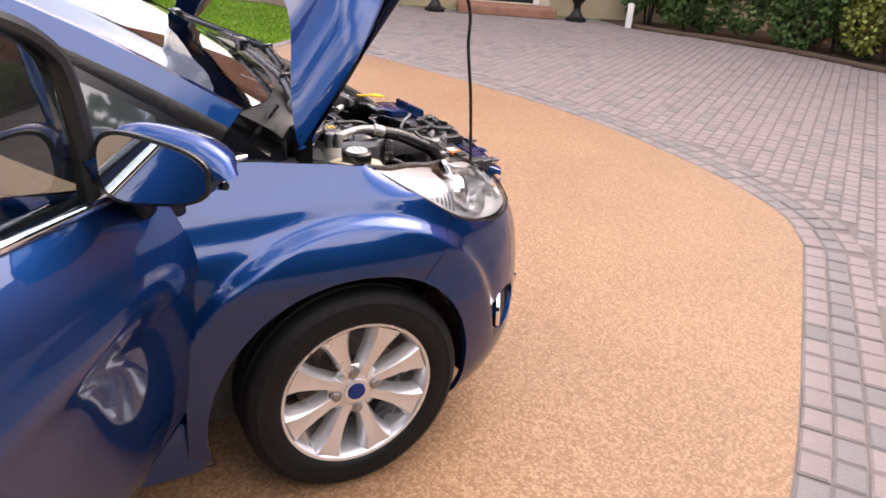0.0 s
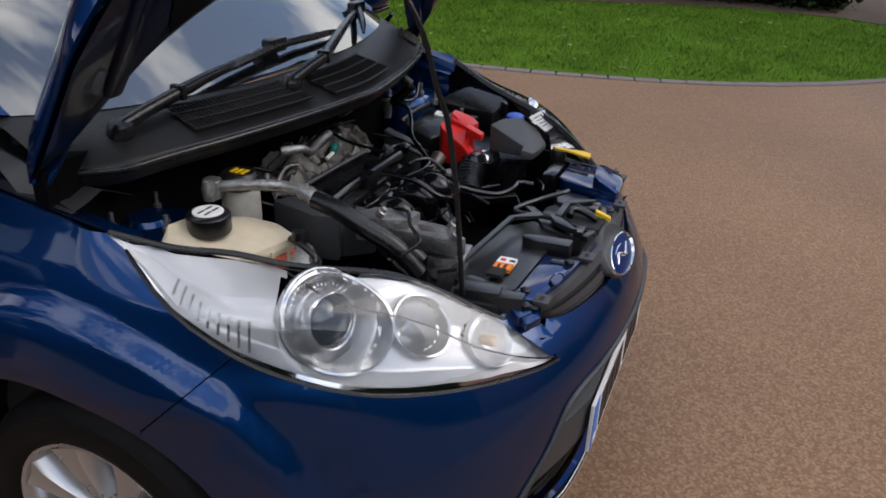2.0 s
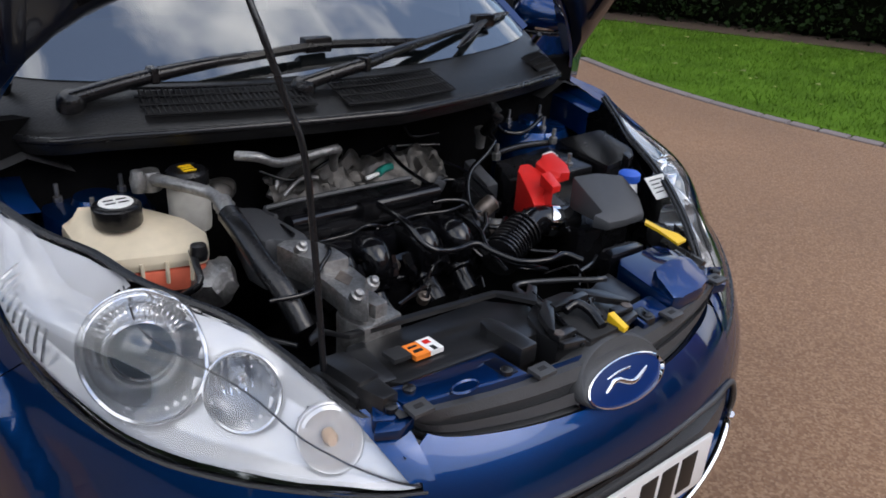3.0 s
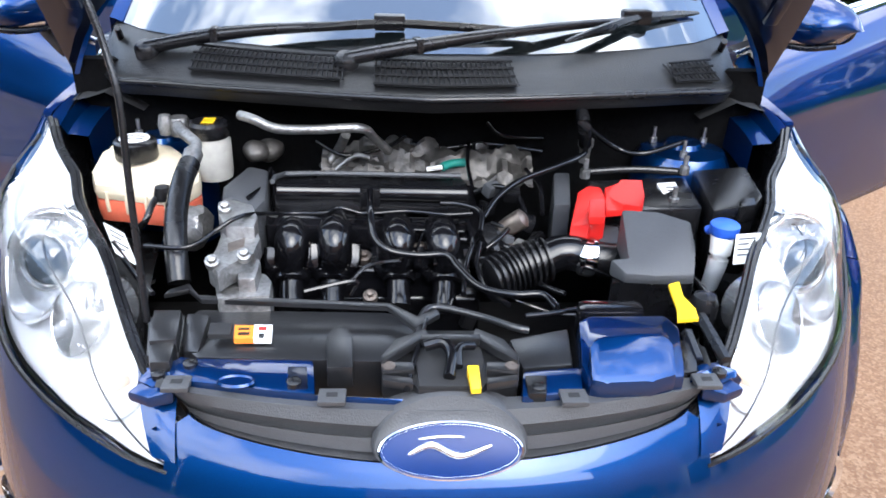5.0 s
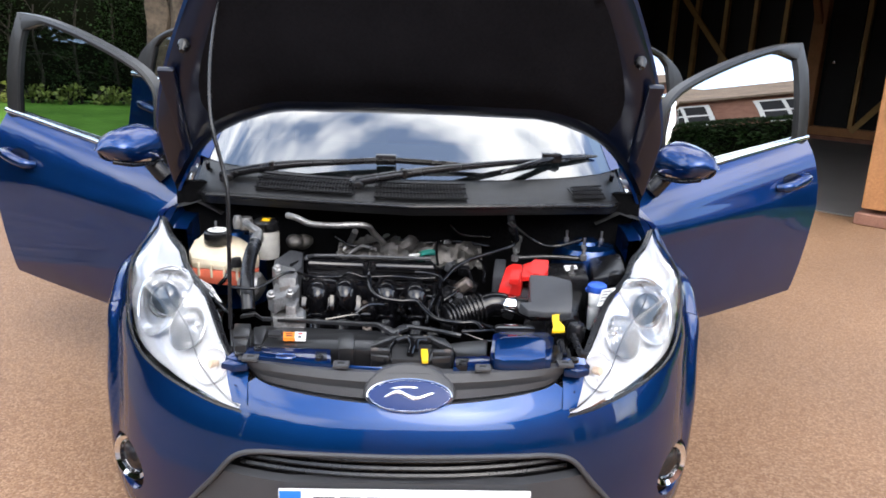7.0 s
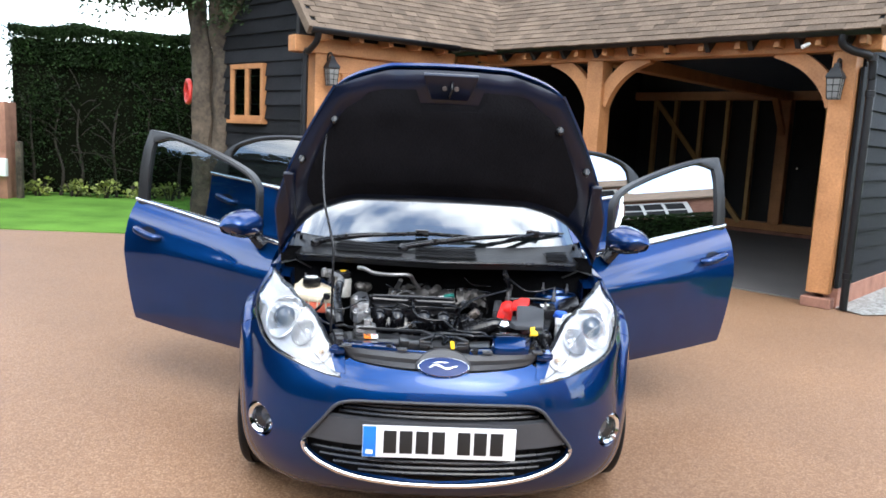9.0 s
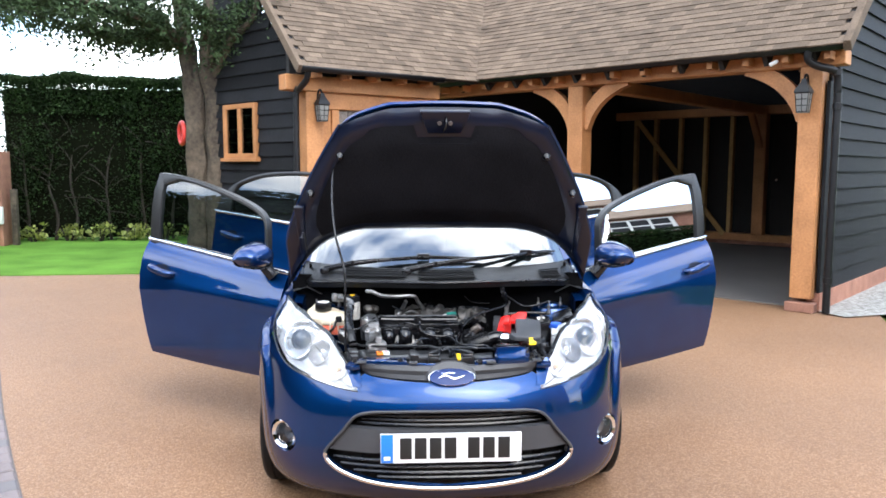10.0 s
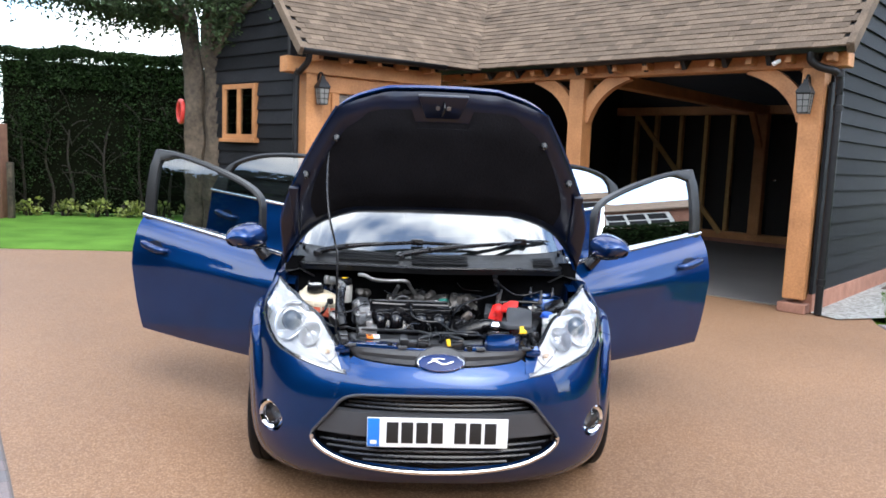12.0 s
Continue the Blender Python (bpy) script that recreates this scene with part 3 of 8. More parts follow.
grille = sheet("upper_grille", [grille_row(0, 0.02, 0.02), grille_row(0.0, 0.006, 0.012), grille_row(0.16, 0.012, 0.02), grille_row(0.20, 0.003, 0.004), grille_row(0.52, 0.004), grille_row(0.55, 0.014, 0.010), grille_row(0.66, 0.012, 0.006), grille_row(0.70, 0.0), grille_row(1.0, 0.0), grille_row(1.0, 0.0, 0.025), grille_row(1.0, 0.03, 0.026)], M_GRILLE, car, "dark grey plastic upper grille with two slats", 0.0, 30)

BADGE = Vector((0.006, 0.109, 0.656))
BAX = Vector((0, -0.80, 0.60)).normalized()


def oval(a, b, h, m, n=40):
    return [m @ Vector((a * math.cos(2 * math.pi * k / n), b * math.sin(2 * math.pi * k / n), h)) for k in range(n)]


def oval_rows(spec, m, n=40):
    vs, fs = [], []
    for a, b, h in spec:
        vs += oval(a, b, h, m, n)
    for i in range(len(spec) - 1):
        for k in range(n):
            k2 = (k + 1) % n
            fs.append((i * n + k, i * n + k2, (i + 1) * n + k2, (i + 1) * n + k))
    e = (len(spec) - 1) * n
    fs.append(tuple(range(e, e + n)))
    return vs, fs


mb = Matrix.Translation(BADGE) @ Matrix(((1, 0, 0), (0, -BAX.z, BAX.y), (0, -BAX.y, BAX.z))).to_4x4()
mb = Matrix.Translation(BADGE) @ Matrix((Vector((1, 0, 0)), BAX.cross(Vector((1, 0, 0))), BAX)).transposed().to_4x4()
vs, fs = [], []
for a, up, low, h, dy, dz in ((0.098, 0.070, 0.030, -0.004, 0.070, -0.010), (0.098, 0.0715, 0.031, 0.004, 0.035, -0.002), (0.0975, 0.0715, 0.032, 0.009, 0.010, 0.0), (0.096, 0.070, 0.033, 0.013, 0.002, 0.0), (0.093, 0.066, 0.034, 0.015, 0.0, 0.0), (0.088, 0.045, 0.032, 0.011, 0.0, 0.0)):
    vs += [mb @ Vector((a * math.cos(w), (up if math.sin(w) > 0 else low) * math.sin(w), h)) + Vector((0, dy, dz)) for w in [2 * math.pi * k / 48 for k in range(48)]]
for i in range(5):
    fs += [(i * 48 + k, i * 48 + (k + 1) % 48, (i + 1) * 48 + (k + 1) % 48, (i + 1) * 48 + k) for k in range(48)]
fs.append(tuple(range(240, 288)))
boss = finish("badge_boss", vs, fs, M_GRILLE, grille, "grey arched badge boss", True, 40)
mb = mb @ Matrix.Translation((0, 0.0, 0.008))
vs, fs = oval_rows([(0.091, 0.0375, -0.016), (0.090, 0.0365, 0.006), (0.0890, 0.0356, 0.013), (0.0870, 0.0340, 0.0138), (0.0840, 0.0315, 0.0085)], mb)
badge = finish("oval_badge", vs, fs, M_CHROME, car, "chrome-rimmed blue oval badge", True, 35)
vs, fs = oval_rows([(0.0842, 0.0317, 0.0070), (0.0838, 0.0313, 0.0090), (0.05, 0.018, 0.0112), (0.01, 0.004, 0.0120)], mb)
finish("badge_face", vs, fs, M_BADGE, badge, "", True, 60)
for pts, r in ((((-0.052, -0.004), (-0.024, 0.007), (0.010, -0.006), (0.050, 0.006)), 0.0050), (((-0.040, 0.014), (-0.010, 0.017), (0.016, 0.016)), 0.0024)):
    tube("badge_mark", [mb @ Vector((x, y, 0.0115)) for x, y in pts], lambda t: r * (0.35 + 0.65 * math.sin(math.pi * t) ** 0.5), M_CHROME, badge, "", 8, 6)


# ---- headlamps ----
def lamp_rows(inset):
    """Rows over the lamp opening, from its lower to its upper edge, sunk by inset."""
    rows = []
    for i in range(25):
        b = 26.8 + (86.0 - 26.8) * i / 24
        lo = spl(LAMP_LOW, b)
        s, z = 0.3, lo
        # upper edge: climb the skin at this bearing until the bay edge
        hi = lo
        for k in range(1, 90):
            zz = lo + 0.003 * k
            p = at_bearing(b, zz)
            if p.x < spl(BAY, p.y) + 0.002 and p.y > 0.158 or zz > 0.872 or p.y > 0.80:
                break
            hi = zz
        row = []
        for k in range(13):
            z = lo + (hi - lo) * k / 12
            row.append(at_bearing(b, z) - lamp_normal(b, z) * inset)
        rows.append(row)
    return rows


def lamp_normal(b, z):
    p = at_bearing(b, z)
    u, v = at_bearing(b + 0.5, z) - p, at_bearing(b, z + 0.003) - p
    n = u.cross(v).normalized()
    return n if n.dot(Vector((0.5, -0.6, 0.6))) > 0 else -n


from mathutils.bvhtree import BVHTree

COVER = []


def keep_under_cover(me, side, gap=0.005):
    """Press whatever stands proud of the lamp cover back beneath it."""
    if not COVER:
        for row, low in zip(lamp_rows(0.003), lamp_rows(0.013)):
            COVER.extend((a, (a - b).normalized()) for a, b in zip(row, low))
    for v in me.vertices:
        p = Vector((v.co.x * side, v.co.y, v.co.z))
        c, n = min(COVER, key=lambda q: (q[0] - p).length_squared)
        d = (p - c).dot(n)
        if d > -gap:
            p -= n * (d + gap)
            v.co = Vector((p.x * side, p.y, p.z))


cover_rows, deep_rows, shelf_rows = lamp_rows(0.003), lamp_rows(0.034), lamp_rows(0.013)
LAMP_AXIS = Vector((0.28, -0.90, 0.26)).normalized()
BOWLS = ((Vector((0.601, 0.450, 0.740)), 0.079), (Vector((0.503, 0.363, 0.704)), 0.047), (Vector((0.438, 0.228, 0.668)), 0.040))
_cv, _cf = grid_mesh(cover_rows)
COVER_TREE = BVHTree.FromPolygons(_cv, _cf)


def bowl_rows(c, R, spec, under=0.009, n=48):
    """Rings of a round bowl whose rim is cut off just under the slanting lamp cover; spec holds (radius, rise, share of the rim's height)."""
    fm = aim(c, LAMP_AXIS)
    rim = []
    for k in range(n):
        w = 2 * math.pi * k / n
        base = fm @ Vector((R * math.cos(w), R * math.sin(w), -0.05))
        hit = COVER_TREE.ray_cast(base, LAMP_AXIS)
        h = 0.0
        if hit[0]:
            slant = max(0.25, abs(hit[1].dot(LAMP_AXIS)))
            h = hit[3] - 0.05 - under / slant
        rim.append(max(-0.02, min(0.085, h)))
    rim = [sum(rim[(k + j) % n] for j in (-1, 0, 1)) / 3 for k in range(n)]
    vs = []
    for r, rise, share in spec:
        for k in range(n):
            w = 2 * math.pi * k / n
            vs.append(fm @ Vector((r * math.cos(w), r * math.sin(w), rise + share * rim[k])))
    fs = [(i * n + k, i * n + (k + 1) % n, (i + 1) * n + (k + 1) % n, (i + 1) * n + k) for i in range(len(spec) - 1) for k in range(n)]
    return vs, fs


for side in (-1, 1):
    fl = lambda rows: [[Vector((p.x * side, p.y, p.z)) for p in row] for row in rows]
    mir = lambda vs: [Vector((p.x * side, p.y, p.z)) for p in vs]
    bed = [[a.lerp(b, t * min(1, 4 * min(k, 12 - k) / 12)) for k, (a, b) in enumerate(zip(ra, rb))] for ra, rb, t in zip(shelf_rows, deep_rows, [min(1, 3.2 * min(i, 24 - i) / 24) for i in range(25)])]
    # a finer bed, open where the round bowls sit
    fine = []
    for i in range(73):
        f, i0 = i / 3, min(23, i // 3)
        row = [p.lerp(q, f - i0) for p, q in zip(bed[i0], bed[i0 + 1])]
        fine.append([row[min(11, k // 3)].lerp(row[min(11, k // 3) + 1], k / 3 - min(11, k // 3)) for k in range(37)])
    vs, fs = grid_mesh(fine)

    def in_bowl(f):
        m = sum((vs[k] for k in f), Vector()) / len(f)
        return any(((m - c) - LAMP_AXIS * (m - c).dot(LAMP_AXIS)).length < R - 0.004 for c, R in BOWLS)

    fs = [f for f in fs if not in_bowl(f)]
    lamp = finish("headlamp", mir(vs), fs if side < 0 else [f[::-1] for f in fs], M_SILVER, car, "large clear swept-back headlamp", True, 60)
    sheet("lamp_cover", fl(cover_rows), M_LENS, lamp, "clear lamp cover", 0.0, 60, flip=side > 0)
    edge = [r[0] for r in fl(cover_rows)]
    tube("lamp_seal", [edge[0]] + edge[2::3], 0.0042, M_BLACK, lamp, "", 6, 3)
    tube("lamp_seal", [r[-1] + Vector((-side * 0.011, 0.008, -0.004)) for r in [fl(cover_rows)[0]] + fl(cover_rows)[3::3]], 0.0048, M_BLACK, lamp, "", 6, 3)
    top = [r[-1] for r in fl(cover_rows)]
    tube("lamp_top_rail", [p + Vector((-side * 0.004, 0.006, 0.0)) for p in [top[0]] + top[3::3]], 0.0055, M_BLACK, lamp, "", 6, 3)
    bez = [[a.lerp(b, 0.6) for a, b in zip(ra[:2], rb[:2])] for ra, rb in zip(fl(lamp_rows(0.006)), fl(lamp_rows(0.012)))]
    sheet("lamp_bezel", bez, M_CHROME, lamp, "chrome inner bezel", 0.0, 60)
    # moulded step that runs down the inside of the cover
    ridge = []
    for i in range(0, 16):
        f = 12 * (0.12 + 0.86 * (i / 15) ** 0.75)
        k = min(11, int(f))
        ridge.append(bed[i][k].lerp(bed[i][k + 1], f - k).lerp(cover_rows[i][k].lerp(cover_rows[i][k + 1], f - k), 0.75))
    tube("lamp_divider", mir(ridge), 0.0015, M_GREY, lamp, "", 6, 2)
    ax = Vector((side * LAMP_AXIS.x, LAMP_AXIS.y, LAMP_AXIS.z))
    c, c2, c3 = [Vector((side * q.x, q.y, q.z)) for q, R in BOWLS]
    ok, ok2, ok3 = BOWLS
    vs, fs = bowl_rows(*ok, [(0.083, -0.03, 0.0), (0.084, -0.001, 1.0), (0.082, 0.001, 1.0), (0.078, 0.0, 1.0), (0.077, -0.004, 0.9), (0.074, -0.01, 0.5)])
    shroud = finish("projector_shroud", mir(vs), fs, M_BRIGHT, lamp, "bright ring round the projector bowl", True, 50)
    vs, fs = bowl_rows(*ok, [(0.0745, -0.01, 0.5), (0.071, -0.018, 0.2), (0.062, -0.026, 0.0), (0.051, -0.022, 0.0)])
    proj = finish("projector_lamp", mir(vs), fs, M_BOWL, lamp, "round projector lamp in a chrome bowl", True, 60)
    lathe("projector_ring", [(0.052, -0.026), (0.051, 0.006), (0.048, 0.010), (0.044, 0.010), (0.040, 0.004)], aim(c, ax), M_BRIGHT, proj, "chrome lens ring")
    lathe("projector_lens", [(0.0415, 0.003), (0.034, 0.015), (0.021, 0.023), (0.0005, 0.026)], aim(c, ax), M_LENSGLASS, proj, "dark glass ball lens")
    vs, fs = bowl_rows(*ok2, [(0.050, -0.03, 0.0), (0.051, 0.0, 1.0), (0.049, 0.001, 1.0), (0.046, -0.001, 1.0), (0.043, -0.006, 0.6), (0.034, -0.022, 0.2), (0.016, -0.032, 0.0), (0.004, -0.034, 0.0)])
    refl = finish("main_beam_reflector", mir(vs), fs, M_BOWL, lamp, "chrome main beam reflector", True, 50)
    lathe("bulb_shield", [(0.013, -0.034), (0.013, 0.0), (0.010, 0.004), (0.0005, 0.006)], aim(c2, ax), M_BRIGHT, refl, "", 20)
    vs, fs = bowl_rows(*ok3, [(0.043, -0.03, 0.0), (0.044, 0.0, 1.0), (0.042, 0.001, 1.0), (0.039, -0.001, 1.0), (0.034, -0.006, 0.6), (0.022, -0.020, 0.2), (0.010, -0.026, 0.0), (0.003, -0.026, 0.0)])
    ind = finish("turn_signal", mir(vs), fs, M_SILVER, lamp, "", True, 50)
    lathe("bulb", [(0.009, -0.02), (0.010, 0.0), (0.006, 0.010), (0.0005, 0.012)], aim(c3, ax), M_AMBER, ind, "amber bulb", 16)
    fm, fm2 = aim(c, ax), aim(c2, ax)
    for k in range(44):
        w = 2 * math.pi * k / 44
        if (fm @ Vector((math.cos(w), math.sin(w), 0))).z < c.z + 0.35:
            continue
        tube("reflector_rib", [fm @ Vector((r * math.cos(w), r * math.sin(w), h)) for r, h in ((0.053, -0.018), (0.060, -0.021), (0.067, -0.017))], 0.0015, M_BRIGHT, proj, "", 5, 2)
    for k in range(7):
        x = -0.030 + 0.010 * k
        tube("reflector_rib", [fm2 @ Vector((x, y, -0.028 + 0.012 * (x * x + y * y) / 0.0012)) for y in (-0.032, -0.015, 0.015, 0.032)], 0.0020, M_BRIGHT, refl, "", 5, 2)
    for k in range(9):
        b0 = 76.5 - 1.15 * k
        lo, hi = spl(LAMP_LOW, b0) + 0.016, spl(LAMP_LOW, b0) + 0.030 + 0.0042 * k
        rib = [at_bearing(b0, z) - lamp_normal(b0, z) * 0.010 for z in (lo, (lo + hi) / 2, hi)]
        tube("side_reflector_rib", mir(rib), 0.0026, M_BRIGHT, lamp, "", 6, 2)
    for ob in bpy.data.objects:
        if ob.type == "MESH" and (ob.parent == lamp or (ob.parent and ob.parent.parent == lamp)) and ob.name.split(".")[0] in ("projector_ring", "projector_lens", "bulb_shield", "bulb", "reflector_rib"):
            keep_under_cover(ob.data, side, 0.003)


# ---- wheels ----
def wheel():
    """Axle along x, outer face to -x, hub at the origin."""
    w = empty("wheel")
    mx = aim((0, 0, 0), (-1, 0, 0))
    ty = [(0.198, -0.10), (0.215, -0.108), (0.250, -0.110), (0.276, -0.100), (0.286, -0.086)]
    for k in range(5):
        h = -0.075 + 0.0375 * k
        ty += [(0.2895, h - 0.014), (0.2895, h + 0.012), (0.284, h + 0.015), (0.284, h + 0.020)] if k < 4 else [(0.2895, h - 0.014), (0.288, h + 0.010)]
    ty += [(0.278, 0.098), (0.262, 0.107), (0.258, 0.106), (0.245, 0.109), (0.225, 0.110), (0.210, 0.106), (0.203, 0.098), (0.198, 0.09)]
    lathe("tyre", ty, mx, M_RUBBER, w, "black road tyre", 72)
    lathe("rim", [(0.203, 0.082), (0.206, 0.094), (0.203, 0.102), (0.196, 0.100), (0.188, 0.088), (0.183, 0.06), (0.180, -0.09), (0.19, -0.095)], mx, M_ALLOY, w, "silver alloy rim", 64)
    lathe("brake_disc", [(0.135, -0.005), (0.135, 0.006), (0.06, 0.008), (0.055, 0.03), (0.0005, 0.03)], mx, M_STEEL, w, "", 40)
    box("brake_caliper", 0.0, 0.05, -0.05, 0.05, 0.07, 0.145, M_STEEL, w, "", 0.01, Matrix.Translation((-0.03, 0, 0)) @ Matrix.Rotation(radians(110), 4, "X"))
    hub = lathe("wheel_hub", [(0.062, 0.045), (0.072, 0.068), (0.058, 0.078), (0.034, 0.080), (0.033, 0.086), (0.0005, 0.086)], mx, M_ALLOY, w, "", 40)
    lathe("hub_cap", [(0.024, 0.086), (0.023, 0.089), (0.0005, 0.091)], mx, M_BADGE, hub, "dark blue hub cap", 32)
    for k in range(4):
        a = radians(90 * k + 8)
        lathe("wheel_nut", [(0.017, 0.070), (0.017, 0.080), (0.012, 0.082), (0.011, 0.088), (0.0005, 0.089)], mx @ Matrix.Translation((0.054 * math.cos(a), 0.054 * math.sin(a), 0)), M_METAL, hub, "", 10)
    for k in range(8):
        a = radians(45 * k + 20)
        vs, fs = [], []
        spec = [(0.045, 0.020, 0.080, 0.045), (0.085, 0.021, 0.084, 0.040), (0.125, 0.026, 0.090, 0.045), (0.160, 0.036, 0.095, 0.05), (0.190, 0.054, 0.098, 0.06)]
        for r, hw, zt, zb in spec:
            for y, z in ((-hw, zb), (-hw * 0.88, zt - 0.010), (-hw * 0.62, zt), (0, zt - 0.004 * (r > 0.1)), (hw * 0.62, zt), (hw * 0.88, zt - 0.010), (hw, zb)):
                vs.append(mx @ Matrix.Rotation(a, 4, "Z") @ Vector((r, y, z)))
        for i in range(len(spec) - 1):
            for j in range(6):
                fs.append((i * 7 + j, i * 7 + j + 1, (i + 1) * 7 + j + 1, (i + 1) * 7 + j))
        finish("spoke", vs, [f[::-1] for f in fs], M_ALLOY, w, "", True, 45)
    return w


w0 = wheel()
w0.parent = car
w0.matrix_basis = pose(-0.698, HUB_Y, HUB_Z)
for x, y, rz in ((0.698, HUB_Y, 180), (-0.698, HUB_Y + 2.489, 0), (0.698, HUB_Y + 2.489, 180)):
    copy_thing(w0, pose(x, y, HUB_Z, 0, 0, rz))
for side in (-1, 1):
    # arch liner
    rows = []
    for k in range(41):
        a = radians(-8 + 196 * k / 40)
        ly, lz = ARCH_Y + (ARCH_R + 0.008) * math.cos(a), HUB_Z + (ARCH_R + 0.008) * math.sin(a)
        xs, yf, power = spl(FLANK, lz), spl(NOSE, lz), spl(ROUND, lz)
        lx = (xs * max(0.0, 1 - max(0.0, (YC - ly) / (YC - yf)) ** power) ** (1 / power) if ly < YC else xs) - 0.014
        rows.append([Vector((side * x, ly, lz)) for x in (lx, lx - 0.04, 0.52)])
    sheet("arch_liner", rows, M_BLACK, car, "", 0.0, 60, flip=side > 0)

# ---- bonnet, raised on its prop ----
B_DIR, B_NOR = Vector((0, -0.565, 0.825)).normalized(), Vector((0, 0.825, 0.565)).normalized()
B_BASE = Vector((0, 0.93, 0.92))


def bonnet_point(u, v, sink=0.0):
    """u from -1 to 1 across, v from 0 at the hinge to 1 at the front edge."""
    hw = 0.705 - 0.268 * max(0.0, (v - 0.28) / 0.72) ** 1.35
    x = hw * u
    front = 0.897 - 0.067 * abs(u) ** 3.2
    rear = 0.286 * (1 - abs(u) ** 5.5)
    a = rear + (front - rear) * v
    crown = 0.05 * (1 - abs(u) ** 2.6) + 0.045 * v * v
    ridge = 0.010 * math.exp(-(((abs(u) - 0.52) / 0.10) ** 2))
    return B_BASE + Vector((x, 0, 0)) + B_DIR * a + B_NOR * (crown + ridge - sink)


def bonnet_outer(u, v):
    """The outer panel stands proud of the inner one and wraps down at its sides."""
    lift = 0.088 * (1 - abs(u) ** 14) ** 0.8 * (1 - 0.5 * v ** 6)
    return bonnet_point(u, v) + B_NOR * lift


def bonnet_rows(u1, v0, v1, sink, nu=32, nv=24):
    return [[bonnet_point(u1 * (2 * j / nu - 1), v0 + (v1 - v0) * i / nv, sink) for j in range(nu + 1)] for i in range(nv + 1)]


bm = bmesh.new()
inner = bonnet_rows(1.0, 0.0, 1.0, 0.0)
outer = [[bonnet_outer(math.copysign(1 - (1 - abs(2 * j / 32 - 1)) ** 1.6, j - 16), i / 24) for j in range(33)] for i in range(25)]
outer = [[p - B_NOR * 0.078 * (1 - abs(2 * j / 32 - 1) ** 14) for j, p in enumerate(outer[0])]] + outer + [[p - B_NOR * 0.036 * (1 - abs(2 * j / 32 - 1) ** 14) for j, p in enumerate(outer[-1])]]
for i, row in enumerate(inner):
    for j, p in enumerate(row):
        u, v = abs(2 * j / 32 - 1), i / 24
        rim = min(1.0, min((1 - u) / 0.10, v / 0.06, (1 - v) / 0.06))
        row[j] = p - B_NOR * (0.010 + 0.030 * rim)
gv = [[bm.verts.new(p) for p in row] for row in outer]
for i in range(26):
    for j in range(32):
        bm.faces.new((gv[i][j], gv[i][j + 1], gv[i + 1][j + 1], gv[i + 1][j]))
flange(bm, 0.009)
bonnet = part("bonnet", bm, M_PAINT, car, "blue bonnet propped open", True, 35)
sheet("bonnet_inner_panel", inner, M_PAINT_SHADE, bonnet, "blue inner panel darkened for shade", 0.0, 35)


def pad_point(u, v, sink):
    return bonnet_point(u, v, sink)


rows = []
for i in range(21):
    v = 0.10 + 0.80 * i / 20
    hw = 0.80 if 0.12 < v < 0.86 else 0.74
    if v < 0.22:
        hw = 0.80 - 0.03 * (0.22 - v) / 0.12
    hw -= 0.10 * max(0, (v - 0.66) / 0.24) ** 2
    row = []
    for j in range(25):
        u = hw * (2 * j / 24 - 1)
        edge = min(1.0, 6 * min(i / 20, 1 - i / 20, j / 24, 1 - j / 24))
        vv = v - (0.05 if i > 17 and abs(u) < 0.24 else 0.0) - (0.04 if i > 17 and abs(u) < 0.24 and i > 18 else 0)
        row.append(pad_point(u, vv, 0.042 + 0.022 * edge))
    rows.append(row)
sheet("insulation_pad", rows, M_FELT, bonnet, "black felt insulation pad", 0.0, 60)
m_in = Matrix((Vector((1, 0, 0)), B_DIR, -B_NOR)).transposed().to_4x4()


def on_bonnet(u, v, sink):
    return Matrix.Translation(bonnet_point(u, v, sink)) @ m_in


prism("striker_plate", [(-0.105, 0.055), (-0.095, 0.02), (-0.07, -0.05), (0.07, -0.05), (0.095, 0.02), (0.105, 0.055)], 0.022, on_bonnet(0, 0.925, 0.036), M_PAINT_SHADE, bonnet, "", 0.006)
tube("bonnet_striker", [on_bonnet(0, 0.925, 0.05) @ Vector(p) for p in ((-0.004, -0.03, 0.0), (-0.004, -0.02, 0.035), (0.0, 0.0, 0.042), (0.004, 0.02, 0.035), (0.004, 0.03, 0.0))], 0.005, M_BLACK, bonnet, "", 8, 4)
for u in (-0.030, 0.030):
    lathe("bolt", [(0.009, 0), (0.009, 0.006), (0.0005, 0.007)], on_bonnet(u * 1.6, 0.93, 0.058), M_METAL, bonnet, "", 12)
for side in (-1, 1):
    for v, u, r in ((0.56, 0.91, 0.014), (0.76, 0.80, 0.016)):
        lathe("bump_stop", [(r * 1.2, 0), (r * 1.1, 0.012), (r * 0.8, 0.018), (r * 0.5, 0.030), (0.0005, 0.031)], on_bonnet(side * u, v, 0.034), M_BLACK, bonnet, "", 16)
    prism("bonnet_rib", [(-0.014, -0.17), (0.014, -0.17), (0.022, 0.10), (-0.022, 0.10)], 0.02, on_bonnet(side * 0.905, 0.33, 0.030), M_PAINT_SHADE, bonnet, "", 0.006)
    tube("bonnet_hinge", [Vector((side * 0.625, 1.03, 0.90)), Vector((side * 0.625, 0.99, 0.96)), Vector((side * 0.62, 0.955, 1.00))], 0.007, M_BLACK, car, "", 8, 4)

